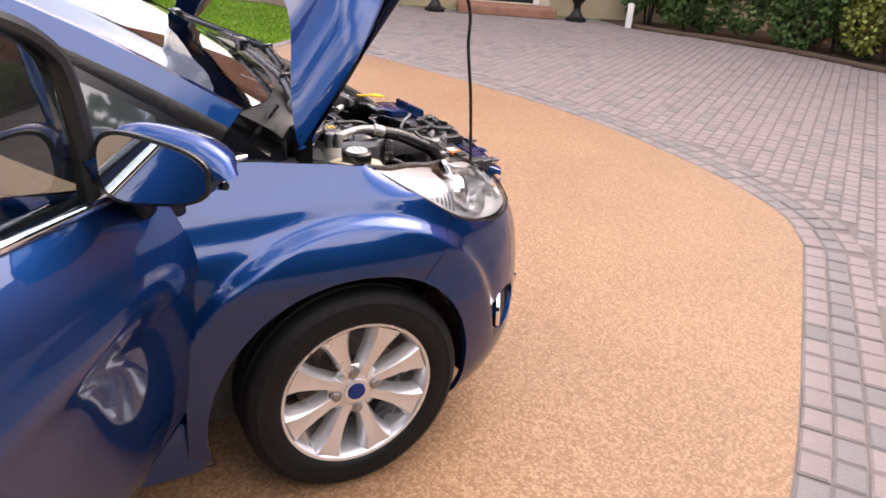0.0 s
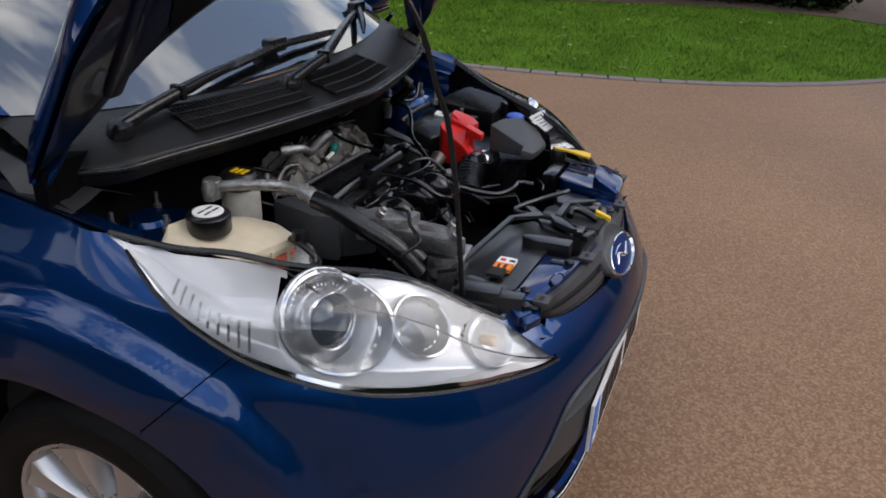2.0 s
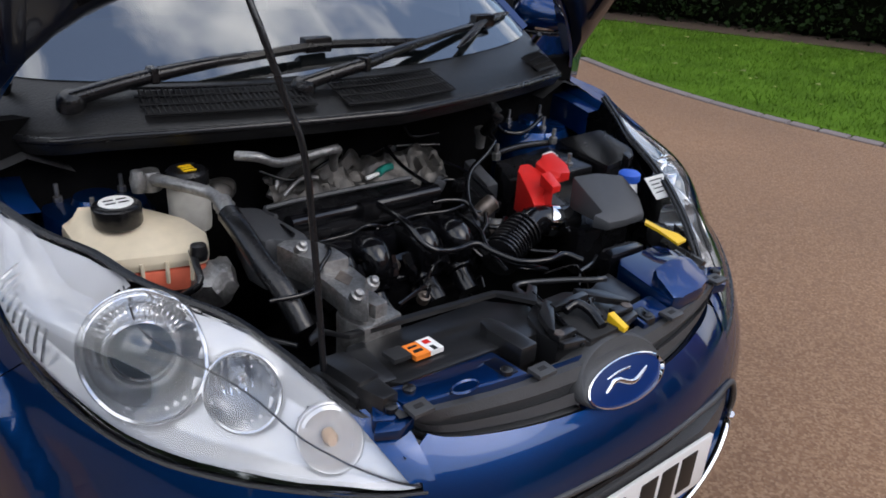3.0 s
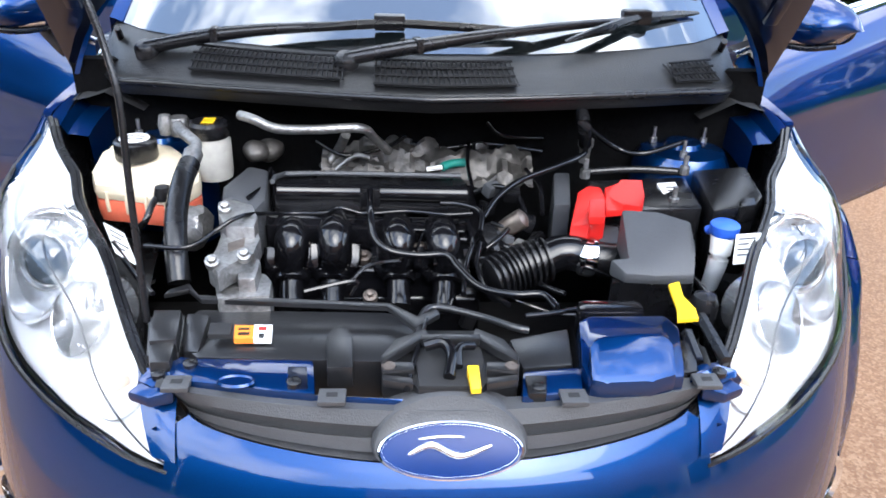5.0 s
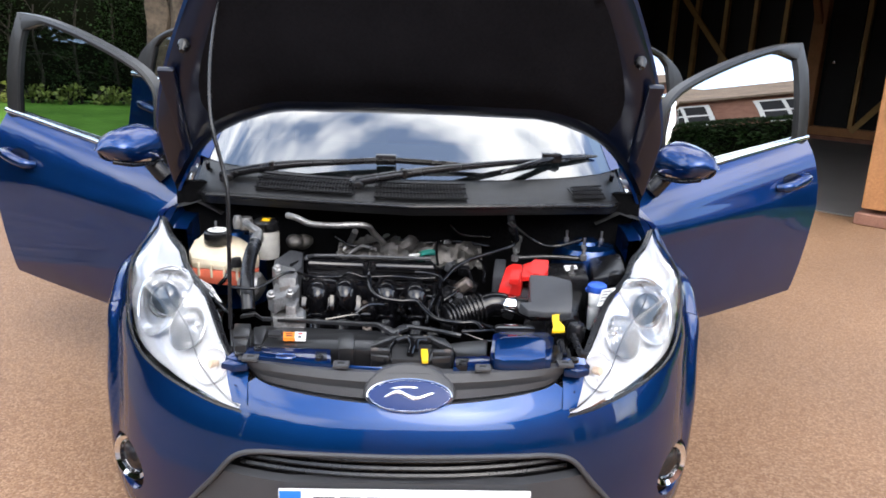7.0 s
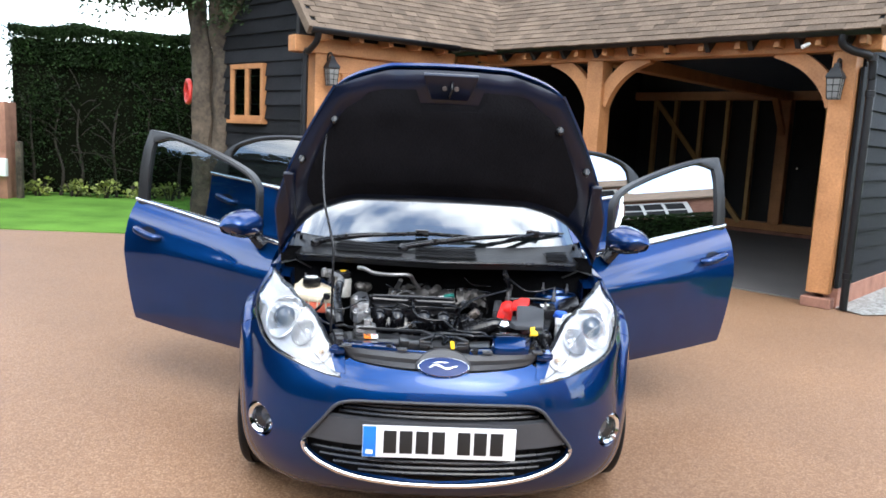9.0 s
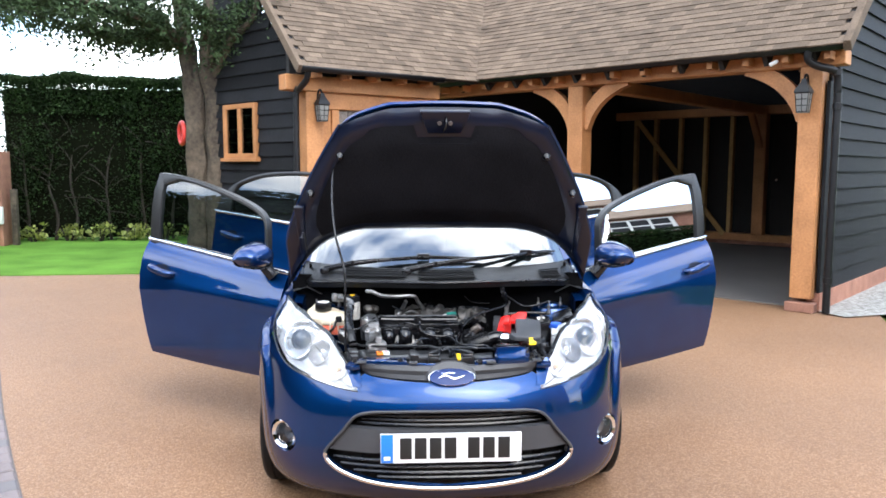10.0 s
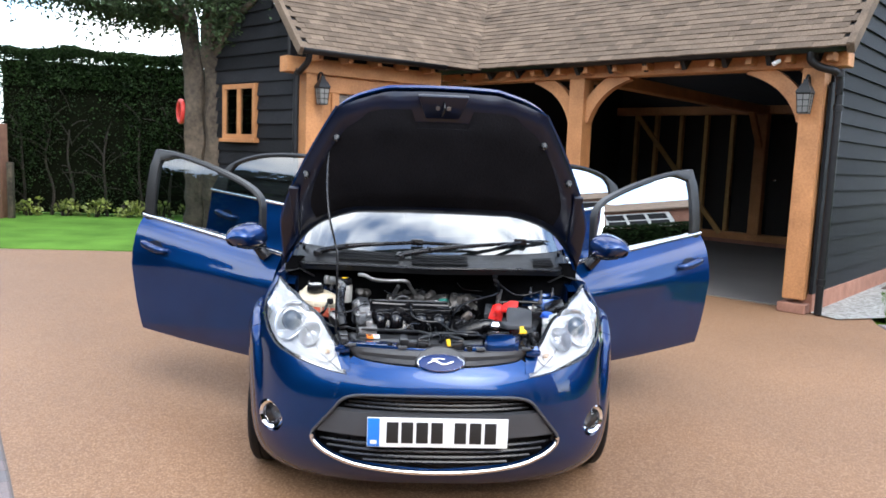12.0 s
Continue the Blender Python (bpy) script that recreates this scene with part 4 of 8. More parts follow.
tube("prop_rod", [(-0.408, 0.298, 0.725), (-0.409, 0.318, 0.92), (-0.411, 0.336, 1.03), (-0.424, 0.352, 1.09), (-0.452, 0.378, 1.20), (-0.470, 0.48, 1.345), (-0.472, 0.628, 1.515)], 0.0048, M_BLACK, car, "thin black bonnet prop rod", 8, 5)


# ---- closing panels beside the scuttle and behind the bay ----
for side in (-1, 1):
    rows = [[Vector((side * x, y, z)) for x, z in ((0.56, 0.86), (0.63, 0.895), (0.66, 0.885), (0.695, spl(WING_TOP, y) - 0.006))] for y in (0.86, 0.95, 1.05, 1.15, 1.24)]
    sheet("scuttle_end", rows, M_INDARK, car, "", 0.0, 40)
    sheet("footwell_side", [[Vector((side * 0.672, y, z)) for y in (0.92, 1.10, 1.24)] for z in (0.22, 0.6, 0.89)], M_SEAT, car)
sheet("footwell_front", [[Vector((x, 0.95, z)) for x in (-0.67, 0, 0.67)] for z in (0.22, 0.6, 0.93)], M_SEAT, car)


# ---- scuttle, wipers, windscreen ----
COWL_F = [(0.0, 0.689), (0.2, 0.718), (0.40, 0.766), (0.52, 0.812), (0.60, 0.85), (0.66, 0.95)]
COWL_B = [(0.0, 0.850), (0.2, 0.862), (0.40, 0.900), (0.56, 0.965), (0.62, 1.02), (0.66, 1.06)]


def cowl_point(x, f, lift=0.0):
    """f from 0 at the front lip to 1 at the glass."""
    y = spl(COWL_F, abs(x)) * (1 - f) + spl(COWL_B, abs(x)) * f
    k = (abs(x) / 0.6) ** 2
    z0, z1 = 0.941 - 0.002 * k - 0.013 * k * k, 0.982 + 0.012 * k
    z = z0 + (z1 - z0) * f ** 0.8
    return Vector((x, y, z + lift))


rows = []
for f, lift in ((0.0, -0.032), (0.0, -0.012), (0.0, -0.004), (0.04, 0.0), (0.12, -0.002), (0.3, 0.0), (0.5, 0.0), (0.75, 0.0), (1.0, 0.0)):
    rows.append([cowl_point(0.655 * k / 30, f, lift) + Vector((0, 0.014 if f == 0 and lift < -0.03 else 0, 0)) for k in range(-30, 31)])
cowl = sheet("scuttle_panel", rows, M_COWL, car, "black plastic scuttle panel with air vents", 0.0, 35)
tube("scuttle_seal", [cowl_point(0.65 * k / 12, 0.0, -0.004) for k in range(-12, 13)], 0.007, M_BLACK, cowl, "", 8, 3)
for x0, x1, f0, f1 in ((-0.45, -0.165, 0.20, 0.76), (-0.105, 0.155, 0.14, 0.72), (0.475, 0.575, 0.10, 0.50)):
    # dark sheet laid on the panel, for the shade under the slats
    vent = sheet("vent", [[cowl_point(x0 + (x1 - x0) * (k / 10 * (1 - 0.10 * f) + 0.05 * f), f0 + (f1 - f0) * f, 0.003) for k in range(11)] for f in (0, 0.5, 1)], M_INDARK, cowl, "slatted scuttle vent")
    n = int((x1 - x0) / 0.0095)
    for k in range(n + 1):
        x = x0 + (x1 - x0) * k / n
        tube("vent_slat", [cowl_point(x + 0.004, f0, 0.006), cowl_point(x * 0.985, (f0 + f1) / 2, 0.007), cowl_point(x * 0.97, f1, 0.006)], 0.0018, M_SLAT, vent, "", 4, 1)
    for f in (f0, (f0 * 2 + f1) / 3, (f0 + 2 * f1) / 3, f1):
        tube("vent_rail", [cowl_point(x0 + (x1 - x0) * k / 4, f, 0.007) for k in range(5)], 0.0025, M_SLAT, vent, "", 4, 1)

S_TOP_Y, S_TOP_Z = 1.72, 1.395


def screen_point(x, f, lift=0.0):
    """Windscreen: f from 0 at the scuttle to 1 at the roof; x at the bottom."""
    b = cowl_point(x, 1.0)
    k = abs(x) / 0.64
    t = Vector((x * 0.88, S_TOP_Y + 0.10 * k ** 2, S_TOP_Z - 0.035 * k ** 2))
    p = b.lerp(t, f)
    return p + Vector((0, -0.5, 0.86)) * (0.03 * math.sin(math.pi * f) + lift)


rows = [[screen_point(0.64 * k / 24, f / 16, 0.002) for k in range(-24, 25)] for f in range(17)]
sheet("windscreen", rows, M_SCREEN, car, "raked windscreen reflecting cloudy sky", 0.0, 60)
sheet("dashboard", [[(0.62 * k / 8, y, z) for k in range(-8, 9)] for y, z in ((1.00, 0.93), (1.25, 0.99), (1.50, 1.0), (1.58, 0.96), (1.60, 0.70), (1.60, 0.45))], M_SEAT, car, "", 0.0)


def wiper(pivot, elbow, head, tip0, tip1):
    base = lathe("wiper_arm_cap", [(0.024, -0.020), (0.023, 0.008), (0.016, 0.016), (0.0005, 0.018)], aim(pivot, (0, -0.4, 0.9)), M_BLACK, car, "black windscreen wiper")
    p, e, h = Vector(pivot), Vector(elbow), Vector(head)
    tube("wiper_arm", [p + Vector((0, 0, 0.006)), p.lerp(e, 0.5) + Vector((0, 0, 0.004)), e], lambda t: 0.014 - 0.001 * t, M_BLACK, base, "", 8, 5)
    tube("wiper_arm", [e, e.lerp(h, 0.3) + Vector((0, 0, 0.004)), e.lerp(h, 0.7) + Vector((0, 0, 0.003)), h], lambda t: 0.0135 - 0.007 * t, M_BLACK, base, "", 8, 5)
    box("wiper_knuckle", -0.007, 0.007, -0.014, 0.014, -0.013, 0.015, M_BLACK, base, "", 0.003, Matrix.Translation(e) @ Matrix.Rotation(math.atan2(h.y - e.y, h.x - e.x), 4, "Z"))
    box("wiper_clip", -0.030, 0.030, -0.012, 0.014, -0.010, 0.020, M_BLACK, base, "", 0.004, Matrix.Translation(h))
    a, b = Vector(tip0), Vector(tip1)
    tube("wiper_blade", [a, a.lerp(h, 0.5) + Vector((0, -0.006, 0.004)), h + Vector((0, -0.006, 0.004)), h.lerp(b, 0.5) + Vector((0, -0.004, 0.003)), b], lambda t: 0.0095 - 0.006 * abs(2 * t - 1) ** 4, M_BLACK, base, "", 6, 5)


wiper((-0.545, 0.885, 0.972), (-0.411, 0.872, 1.007), (-0.078, 0.890, 1.029), (-0.355, 0.880, 1.010), (0.229, 0.893, 1.021))
wiper((-0.158, 0.800, 0.976), (-0.024, 0.800, 1.008), (0.430, 0.970, 1.037), (0.262, 0.856, 1.010), (0.590, 1.050, 1.041))


# ---- cabin shell ----
for side in (-1, 1):
    # pillar from wing to roof
    a = [screen_point(side * 0.635, f / 8, 0.004) for f in range(9)]
    out = [p + Vector((side * (0.042 + 0.015 * f / 8), 0.045, -0.028)) for f, p in enumerate(a)]
    mid = [p + Vector((side * 0.030, 0.015, 0.006)) for p in a]
    inn = [p + Vector((-side * 0.015, 0.03, -0.03)) for p in a]
    sheet("screen_pillar", [inn, a, mid, out, [p + Vector((-side * 0.03, 0.03, -0.03)) for p in out]], M_PAINT, car, "", 0.0, 50, flip=side < 0)
    # panel between the pillar's foot and the wing
    foot = out[:4]
    low = [Vector((side * 0.692, p.y - 0.10, spl(WING_TOP, p.y - 0.10) - 0.008)) for p in foot]
    sheet("pillar_foot", [[a.lerp(b, t) for a, b in zip([inn[0]] + foot, [Vector((side * 0.64, 0.90, 0.885))] + low)] for t in (0, 0.5, 1)], M_BLACKGLOSS, car, "", 0.0, 50)
    gl = [p + Vector((side * 0.004, 0.03, -0.05)) for p in out]
    sheet("pillar_seal", [out, [p + Vector((side * 0.008, 0.015, -0.018)) for p in out], gl], M_BLACK, car, "", 0.0, 50)
    box("sill", 0.70 * side if side > 0 else -0.80, 0.80 if side > 0 else -0.70, 1.20, 2.98, 0.17, 0.33, M_PAINT, car, "", 0.02)
    box("door_pillar", min(side * 0.70, side * 0.775), max(side * 0.70, side * 0.775), 2.26, 2.38, 0.30, 1.00, M_PAINT_SHADE, car, "", 0.015)
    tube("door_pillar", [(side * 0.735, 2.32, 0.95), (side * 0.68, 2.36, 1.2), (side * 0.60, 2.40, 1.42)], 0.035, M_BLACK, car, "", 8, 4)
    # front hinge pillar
    box("door_pillar", min(side * 0.66, side * 0.765), max(side * 0.66, side * 0.765), 1.19, 1.30, 0.25, 0.93, M_PAINT_SHADE, car, "", 0.015)
    # rear quarter with wheel arch
    rows = []
    for z in [0.20 + 0.05 * k for k in range(17)]:
        row = []
        for k in range(25):
            y = 2.95 + (3.93 - 2.95) * k / 24
            x = spl(FLANK, min(z, 0.66)) - 0.10 * max(0, z - 0.75) / 0.3 - 0.30 * max(0, (y - 3.55) / 0.38) ** 2.5
            row.append(Vector((side * x, y, z)))
        rows.append(row)
    vs, fs = grid_mesh(rows)
    keep = []
    for f in fs:
        c = sum((vs[i] for i in f), Vector()) / 4
        if math.hypot(c.y - (HUB_Y + 2.489), c.z - HUB_Z) > 0.36:
            keep.append(f if side > 0 else f[::-1])
    finish("rear_wing", vs, keep, M_PAINT, car, "", True, 40)
rows = []
for i in range(13):
    y = 1.73 + 1.75 * i / 12
    zc = 1.40 + 0.075 * math.sin(math.pi * min(1, (i + 1) / 10)) - 0.05 * max(0, i - 8) / 4
    rows.append([Vector((0.60 * k / 10, y + 0.10 * (k / 10) ** 2 * (1 if i == 0 else 0.3), zc - 0.055 * abs(k / 10) ** 3)) for k in range(-10, 11)])
sheet("roof", rows, M_PAINT, car, "", 0.0, 50)
rows = [[Vector((w * k / 8, y - 0.05 * (abs(k) / 8) ** 2, z)) for k in range(-8, 9)] for y, z, w in ((3.48, 1.40, 0.58), (3.72, 1.18, 0.62), (3.85, 0.98, 0.66), (3.90, 0.75, 0.68), (3.95, 0.55, 0.68), (3.93, 0.25, 0.64))]
sheet("tailgate", rows, M_PAINT, car, "", 0.0, 50)
sheet("cabin_floor", [[(0.75 * k, y, 0.22) for k in (-1, 0, 1)] for y in (1.22, 2.4, 3.4)], M_SEAT, car, "", 0.0)
for x in (-0.36, 0.36):
    bm = bmesh.new()
    add_box(bm, x - 0.24, x + 0.24, 1.95, 2.45, 0.42, 0.60, 0.05, 3)
    add_box(bm, x - 0.23, x + 0.23, 2.40, 2.55, 0.55, 1.12, 0.05, 3, Matrix.Translation((0, 0.03, 0)))
    add_box(bm, x - 0.13, x + 0.13, 2.53, 2.63, 1.15, 1.33, 0.04, 3)
    part("seat", bm, M_SEAT, car, "dark cloth front seat", True, 60)


# ---- fixed quarter lights ahead of the doors ----
for side in (-1, 1):
    tri_pts = [Vector((side * x, y, z)) for x, y, z in ((0.700, 1.055, 0.915), (0.728, 1.40, 0.945), (0.672, 1.40, 1.135))]
    rows = [[tri_pts[0].lerp(tri_pts[1], k / 8), tri_pts[0].lerp(tri_pts[2], k / 8)] for k in range(9)]
    q = sheet("quarter_light", rows, M_BLACKGLOSS, car, "black quarter light panel", 0.0, 60)
    sheet("quarter_glass", [[a.lerp(b, 0.15) + Vector((side * 0.004, 0, 0)), a.lerp(b, 0.85) + Vector((side * 0.004, 0, 0))] for a, b in rows[4:]], M_MIRRORISH, q, "", 0.0, 60)
    tube("chrome_strip", [Vector((side * x, y, z)) for x, y, z in ((0.702, 1.05, 0.912), (0.722, 1.12, 0.908), (0.735, 1.22, 0.915), (0.742, 1.30, 0.925))], lambda t: 0.006 + 0.006 * min(1, 4 * t), M_CHROME, q, "chrome window strip", 8, 4)


# ---- doors ----
def door(side, hinge, angle, length, top, belt0, belt1, bottom, rear):
    """An open door: panel, window frame, glass, strip and handle; local y runs from hinge to lock."""
    mm = Matrix.Translation((side * hinge[0], hinge[1], 0)) @ Matrix.Rotation(radians(-side * angle), 4, "Z") @ Matrix.Diagonal((side, 1, 1, 1))
    roll = 0.014 if rear else 0.054
    prof = [(0.30, -0.022), (0.36, 0.012), (0.45, 0.029), (0.58, 0.041), (0.70, 0.047), (0.765, 0.050), (0.80, 0.040), (0.90, 0.022), (1.02, 0.0)]

    def at(l, z, d=0.0):
        crease = 0.008 * math.exp(-(((z - (0.72 + 0.10 * l)) / 0.02) ** 2))
        near = max(0.0, 1 - (belt0 + (belt1 - belt0) * l / length - z) / 0.17)
        return mm @ Vector((spl(prof, z) + crease + d - roll * near * near, l, z))

    rows = []
    for i in range(25):
        f = i / 24
        row = []
        for k in range(21):
            l = length * k / 20
            lo = bottom + 0.035 * (l / length) ** 2
            hi = belt0 + (belt1 - belt0) * l / length
            bulge = 0.0 if not rear else -0.16 * max(0, (0.55 - f) / 0.55) ** 1.5 * (k / 20) ** 4
            ll = l * (1 if rear else 0.945 + 0.055 * min(1, f * 1.1)) + bulge + (0.012 * math.sin(math.pi * f) if k == 20 else 0)
            row.append(at(ll, lo + (hi - lo) * f))
        rows.append(row)
    bm = bmesh.new()
    gv = [[bm.verts.new(p) for p in row] for row in rows]
    for i in range(24):
        for k in range(20):
            q = [gv[i][k], gv[i][k + 1], gv[i + 1][k + 1], gv[i + 1][k]]
            bm.faces.new(q)
    bmesh.ops.recalc_face_normals(bm, faces=bm.faces)
    bm.faces.ensure_lookup_table()
    outv = (mm.to_3x3() @ Vector((1, 0, 0)))
    if bm.faces[200].normal.dot(outv) < 0:
        bmesh.ops.reverse_faces(bm, faces=bm.faces)
    flange(bm, 0.05)
    dr = part("door", bm, M_PAINT, car, "open blue door" if not rear else "open blue rear door", True, 40)
    sheet("door_trim", [[row[k] - outv * 0.05 for k in range(21)] for row in rows[::4]], M_SEAT, dr, "", 0.0)
    def fr(l, z, d=0.0):
        h = max(0.0, z - 1.0)
        return mm @ Vector((d - roll - 0.03 * h - 0.40 * h * h, l, z))

    path = [Vector((p.x, p.y)) for p in smooth_path([Vector((l, z, 0)) for l, z in top], 5)]
    path += [Vector((length - 0.004 * k, path[-1].y + (belt1 - 0.03 - path[-1].y) * (k + 1) / 4)) for k in range(4)]
    hub_ = Vector((length * 0.62, belt1 + 0.06))
    rings_ = []
    for i, p in enumerate(path):
        t = (path[min(i + 1, len(path) - 1)] - path[max(i - 1, 0)]).normalized()
        nrm = Vector((-t.y, t.x))
        if nrm.dot(hub_ - p) < 0:
            nrm = -nrm
        w = 0.023 + 0.047 * max(0.0, min(1.0, (p.x - length + 0.20) / 0.14))
        q = p + nrm * w
        if p.x > length - 0.12:
            q = Vector((min(q.x, length - 0.066), min(q.y, top[-1][1] - 0.036)))
        rings_.append([(p.x, p.y, 0.012), (p.x * 0.5 + q.x * 0.5, p.y * 0.5 + q.y * 0.5, 0.016), (q.x, q.y, 0.010), (q.x, q.y, -0.020), (p.x, p.y, -0.024)])
    fv = [fr(l, z, d) for ring in rings_ for l, z, d in ring]
    ff = [(i * 5 + k, i * 5 + (k + 1) % 5, (i + 1) * 5 + (k + 1) % 5, (i + 1) * 5 + k) for i in range(len(rings_) - 1) for k in range(5)]
    finish("window_frame", fv, ff + [(4, 3, 2, 1, 0)], M_FRAME, dr, "", True, 35)
    n = 16
    pt = smooth_path([Vector((l, z, 0)) for l, z in top], 8)
    g = []
    for k in range(n + 1):
        l = top[0][0] + (length - 0.03 - top[0][0]) * k / n
        zt = float(np.interp(l, [p.x for p in pt], [p.y for p in pt]))
        zb = belt0 + (belt1 - belt0) * l / length - 0.01
        g.append([fr(l, zb + (max(zb + 0.002, zt) - zb) * f / 6, -0.004) for f in range(7)])
    sheet("window_glass", g, M_GLASS, dr, "", 0.0, 60)
    tube("chrome_strip", [at(length * k / 6, belt0 + (belt1 - belt0) * k / 6, 0.006) for k in range(7)], 0.011, M_CHROME, dr, "chrome window strip", 8, 3)
    hl, hz = length - 0.19, belt1 - 0.165
    tube("door_handle", [at(hl - 0.10, hz - 0.022, -0.004), at(hl - 0.075, hz - 0.016, 0.030), at(hl, hz, 0.040), at(hl + 0.07, hz + 0.012, 0.030), at(hl + 0.09, hz + 0.014, -0.004)], lambda t: 0.014 + 0.008 * math.sin(math.pi * t), M_PAINT, dr, "", 10, 5)
    vs, fs = [], []
    for k in range(20):
        w = 2 * math.pi * k / 20
        vs.append(at(hl + 0.01 + 0.070 * math.cos(w), hz - 0.004 + 0.034 * math.sin(w), 0.0015))
    # flat oval on the skin; the recess's shade is in its dark colour
    finish("handle_recess", vs, [tuple(range(20))], M_PAINT_SHADE, dr)
    return mm


F_TOP = [(0.160, 0.92), (0.162, 1.06), (0.172, 1.150), (0.200, 1.197), (0.28, 1.248), (0.45, 1.305), (0.70, 1.368), (0.93, 1.410), (1.09, 1.425)]
R_TOP = [(0.01, 1.425), (0.30, 1.43), (0.55, 1.41), (0.75, 1.355), (0.88, 1.27), (0.945, 1.16)]
for side in (-1, 1):
    mm = door(side, (0.785, 1.232), 56.5 if side < 0 else 58.0, 1.105, F_TOP, 0.905, 1.036, 0.335, False)
    door(side, (0.80, 2.40), 53, 0.95, R_TOP, 1.062, 1.140, 0.36, True)
    # mirror on the front door
    c = Vector((0.072, 0.165, 0.996))
    vs, fs = [], []
    rings = 14
    for i in range(rings + 1):
        t = i / rings
        x = -0.115 + 0.235 * t
        h = 0.080 * (1 - 0.38 * t) * (max(0.0, 1 - abs(2 * t - 1) ** 3.0)) ** 0.6 + 0.002
        d = 0.100 * (max(0.0, 1 - abs(2 * t - 1) ** 3.5)) ** 0.5 + 0.002
        for k in range(18):
            w = 2 * math.pi * k / 18
            yy = -d * math.cos(w) if math.cos(w) > 0 else -0.030 * math.cos(w)
            vs.append(mm @ (c + Vector((x + 0.012 * math.sin(w), yy - 0.25 * x * 0.3, h * math.sin(w) - 0.012 * (t - 0.5)))))
    for i in range(rings):
        for k in range(18):
            k2 = (k + 1) % 18
            q = (i * 18 + k, i * 18 + k2, (i + 1) * 18 + k2, (i + 1) * 18 + k)
            fs.append(q if side > 0 else q[::-1])
    mir = finish("door_mirror", vs, fs, M_PAINT, car, "blue door mirror with chrome and amber turn signal", True, 60)
    tube("mirror_stalk", [mm @ Vector(p) for p in ((-0.010, 0.090, 0.885), (0.000, 0.105, 0.905), (0.015, 0.135, 0.945))], 0.030, M_BLACK, mir, "", 10, 4)
    tube("turn_signal", [mm @ Vector(p) for p in ((0.052, 0.091, 0.958), (0.097, 0.091, 0.960), (0.137, 0.103, 0.965), (0.161, 0.125, 0.971))], 0.0095, M_AMBER, mir, "amber side turn signal", 8, 4)
    tube("mirror_strip", [mm @ Vector(p) for p in ((-0.013, 0.110, 0.940), (0.047, 0.096, 0.941), (0.117, 0.096, 0.944), (0.169, 0.125, 0.956))], 0.008, M_BLACK, mir, "", 8, 4)
    face = mm @ Matrix.Translation(c + Vector((0, 0.026, 0))) @ Matrix(((1, 0, 0), (0, 0, 1), (0, 1, 0))).to_4x4()
    egg = [(math.copysign(abs(math.cos(w)) ** 0.62, math.cos(w)), math.copysign(abs(math.sin(w)) ** 0.7, math.sin(w))) for w in [2 * math.pi * k / 32 for k in range(32)]]
    prism("mirror_rim", [(0.100 * u, 0.072 * v * (0.84 - 0.20 * u) - 0.006 * u) for u, v in egg], 0.010, face, M_BLACK, mir, "", 0.003)
    prism("mirror_glass", [(0.092 * u, 0.064 * v * (0.84 - 0.20 * u) - 0.006 * u) for u, v in egg], 0.0115, face, M_MIRROR, mir, "", 0.0)

# ---- engine bay ----
def mid(*ps):
    return sum((Vector(p) for p in ps), Vector()) / len(ps)


def block(name, top, z0, material, parent, label="", bev=0.006, shrink=0.0):
    """A solid under a top outline (points in order), down to z0."""
    z0 = min(z0, min(p[2] for p in top) - 0.008)
    bm = bmesh.new()
    up = [bm.verts.new(p) for p in top]
    c = mid(*top)
    lo = [bm.verts.new((p[0] + (c.x - p[0]) * shrink, p[1] + (c.y - p[1]) * shrink, z0)) for p in top]
    bm.faces.new(up)
    bm.faces.new(lo[::-1])
    n = len(top)
    for k in range(n):
        bm.faces.new((up[k], lo[k], lo[(k + 1) % n], up[(k + 1) % n]))
    bmesh.ops.recalc_face_normals(bm, faces=bm.faces)
    if bev:
        bmesh.ops.bevel(bm, geom=list(bm.edges), offset=bev, segments=2, affect="EDGES", profile=0.6)
    return part(name, bm, material, parent, label, True, 35)


def behind(ps):
    """Keep a slam panel's outline behind the grille's upper edge."""
    return [(x, max(y, 0.137 + 0.05 * (x / 0.366) ** 2), z) for x, y, z in ps]


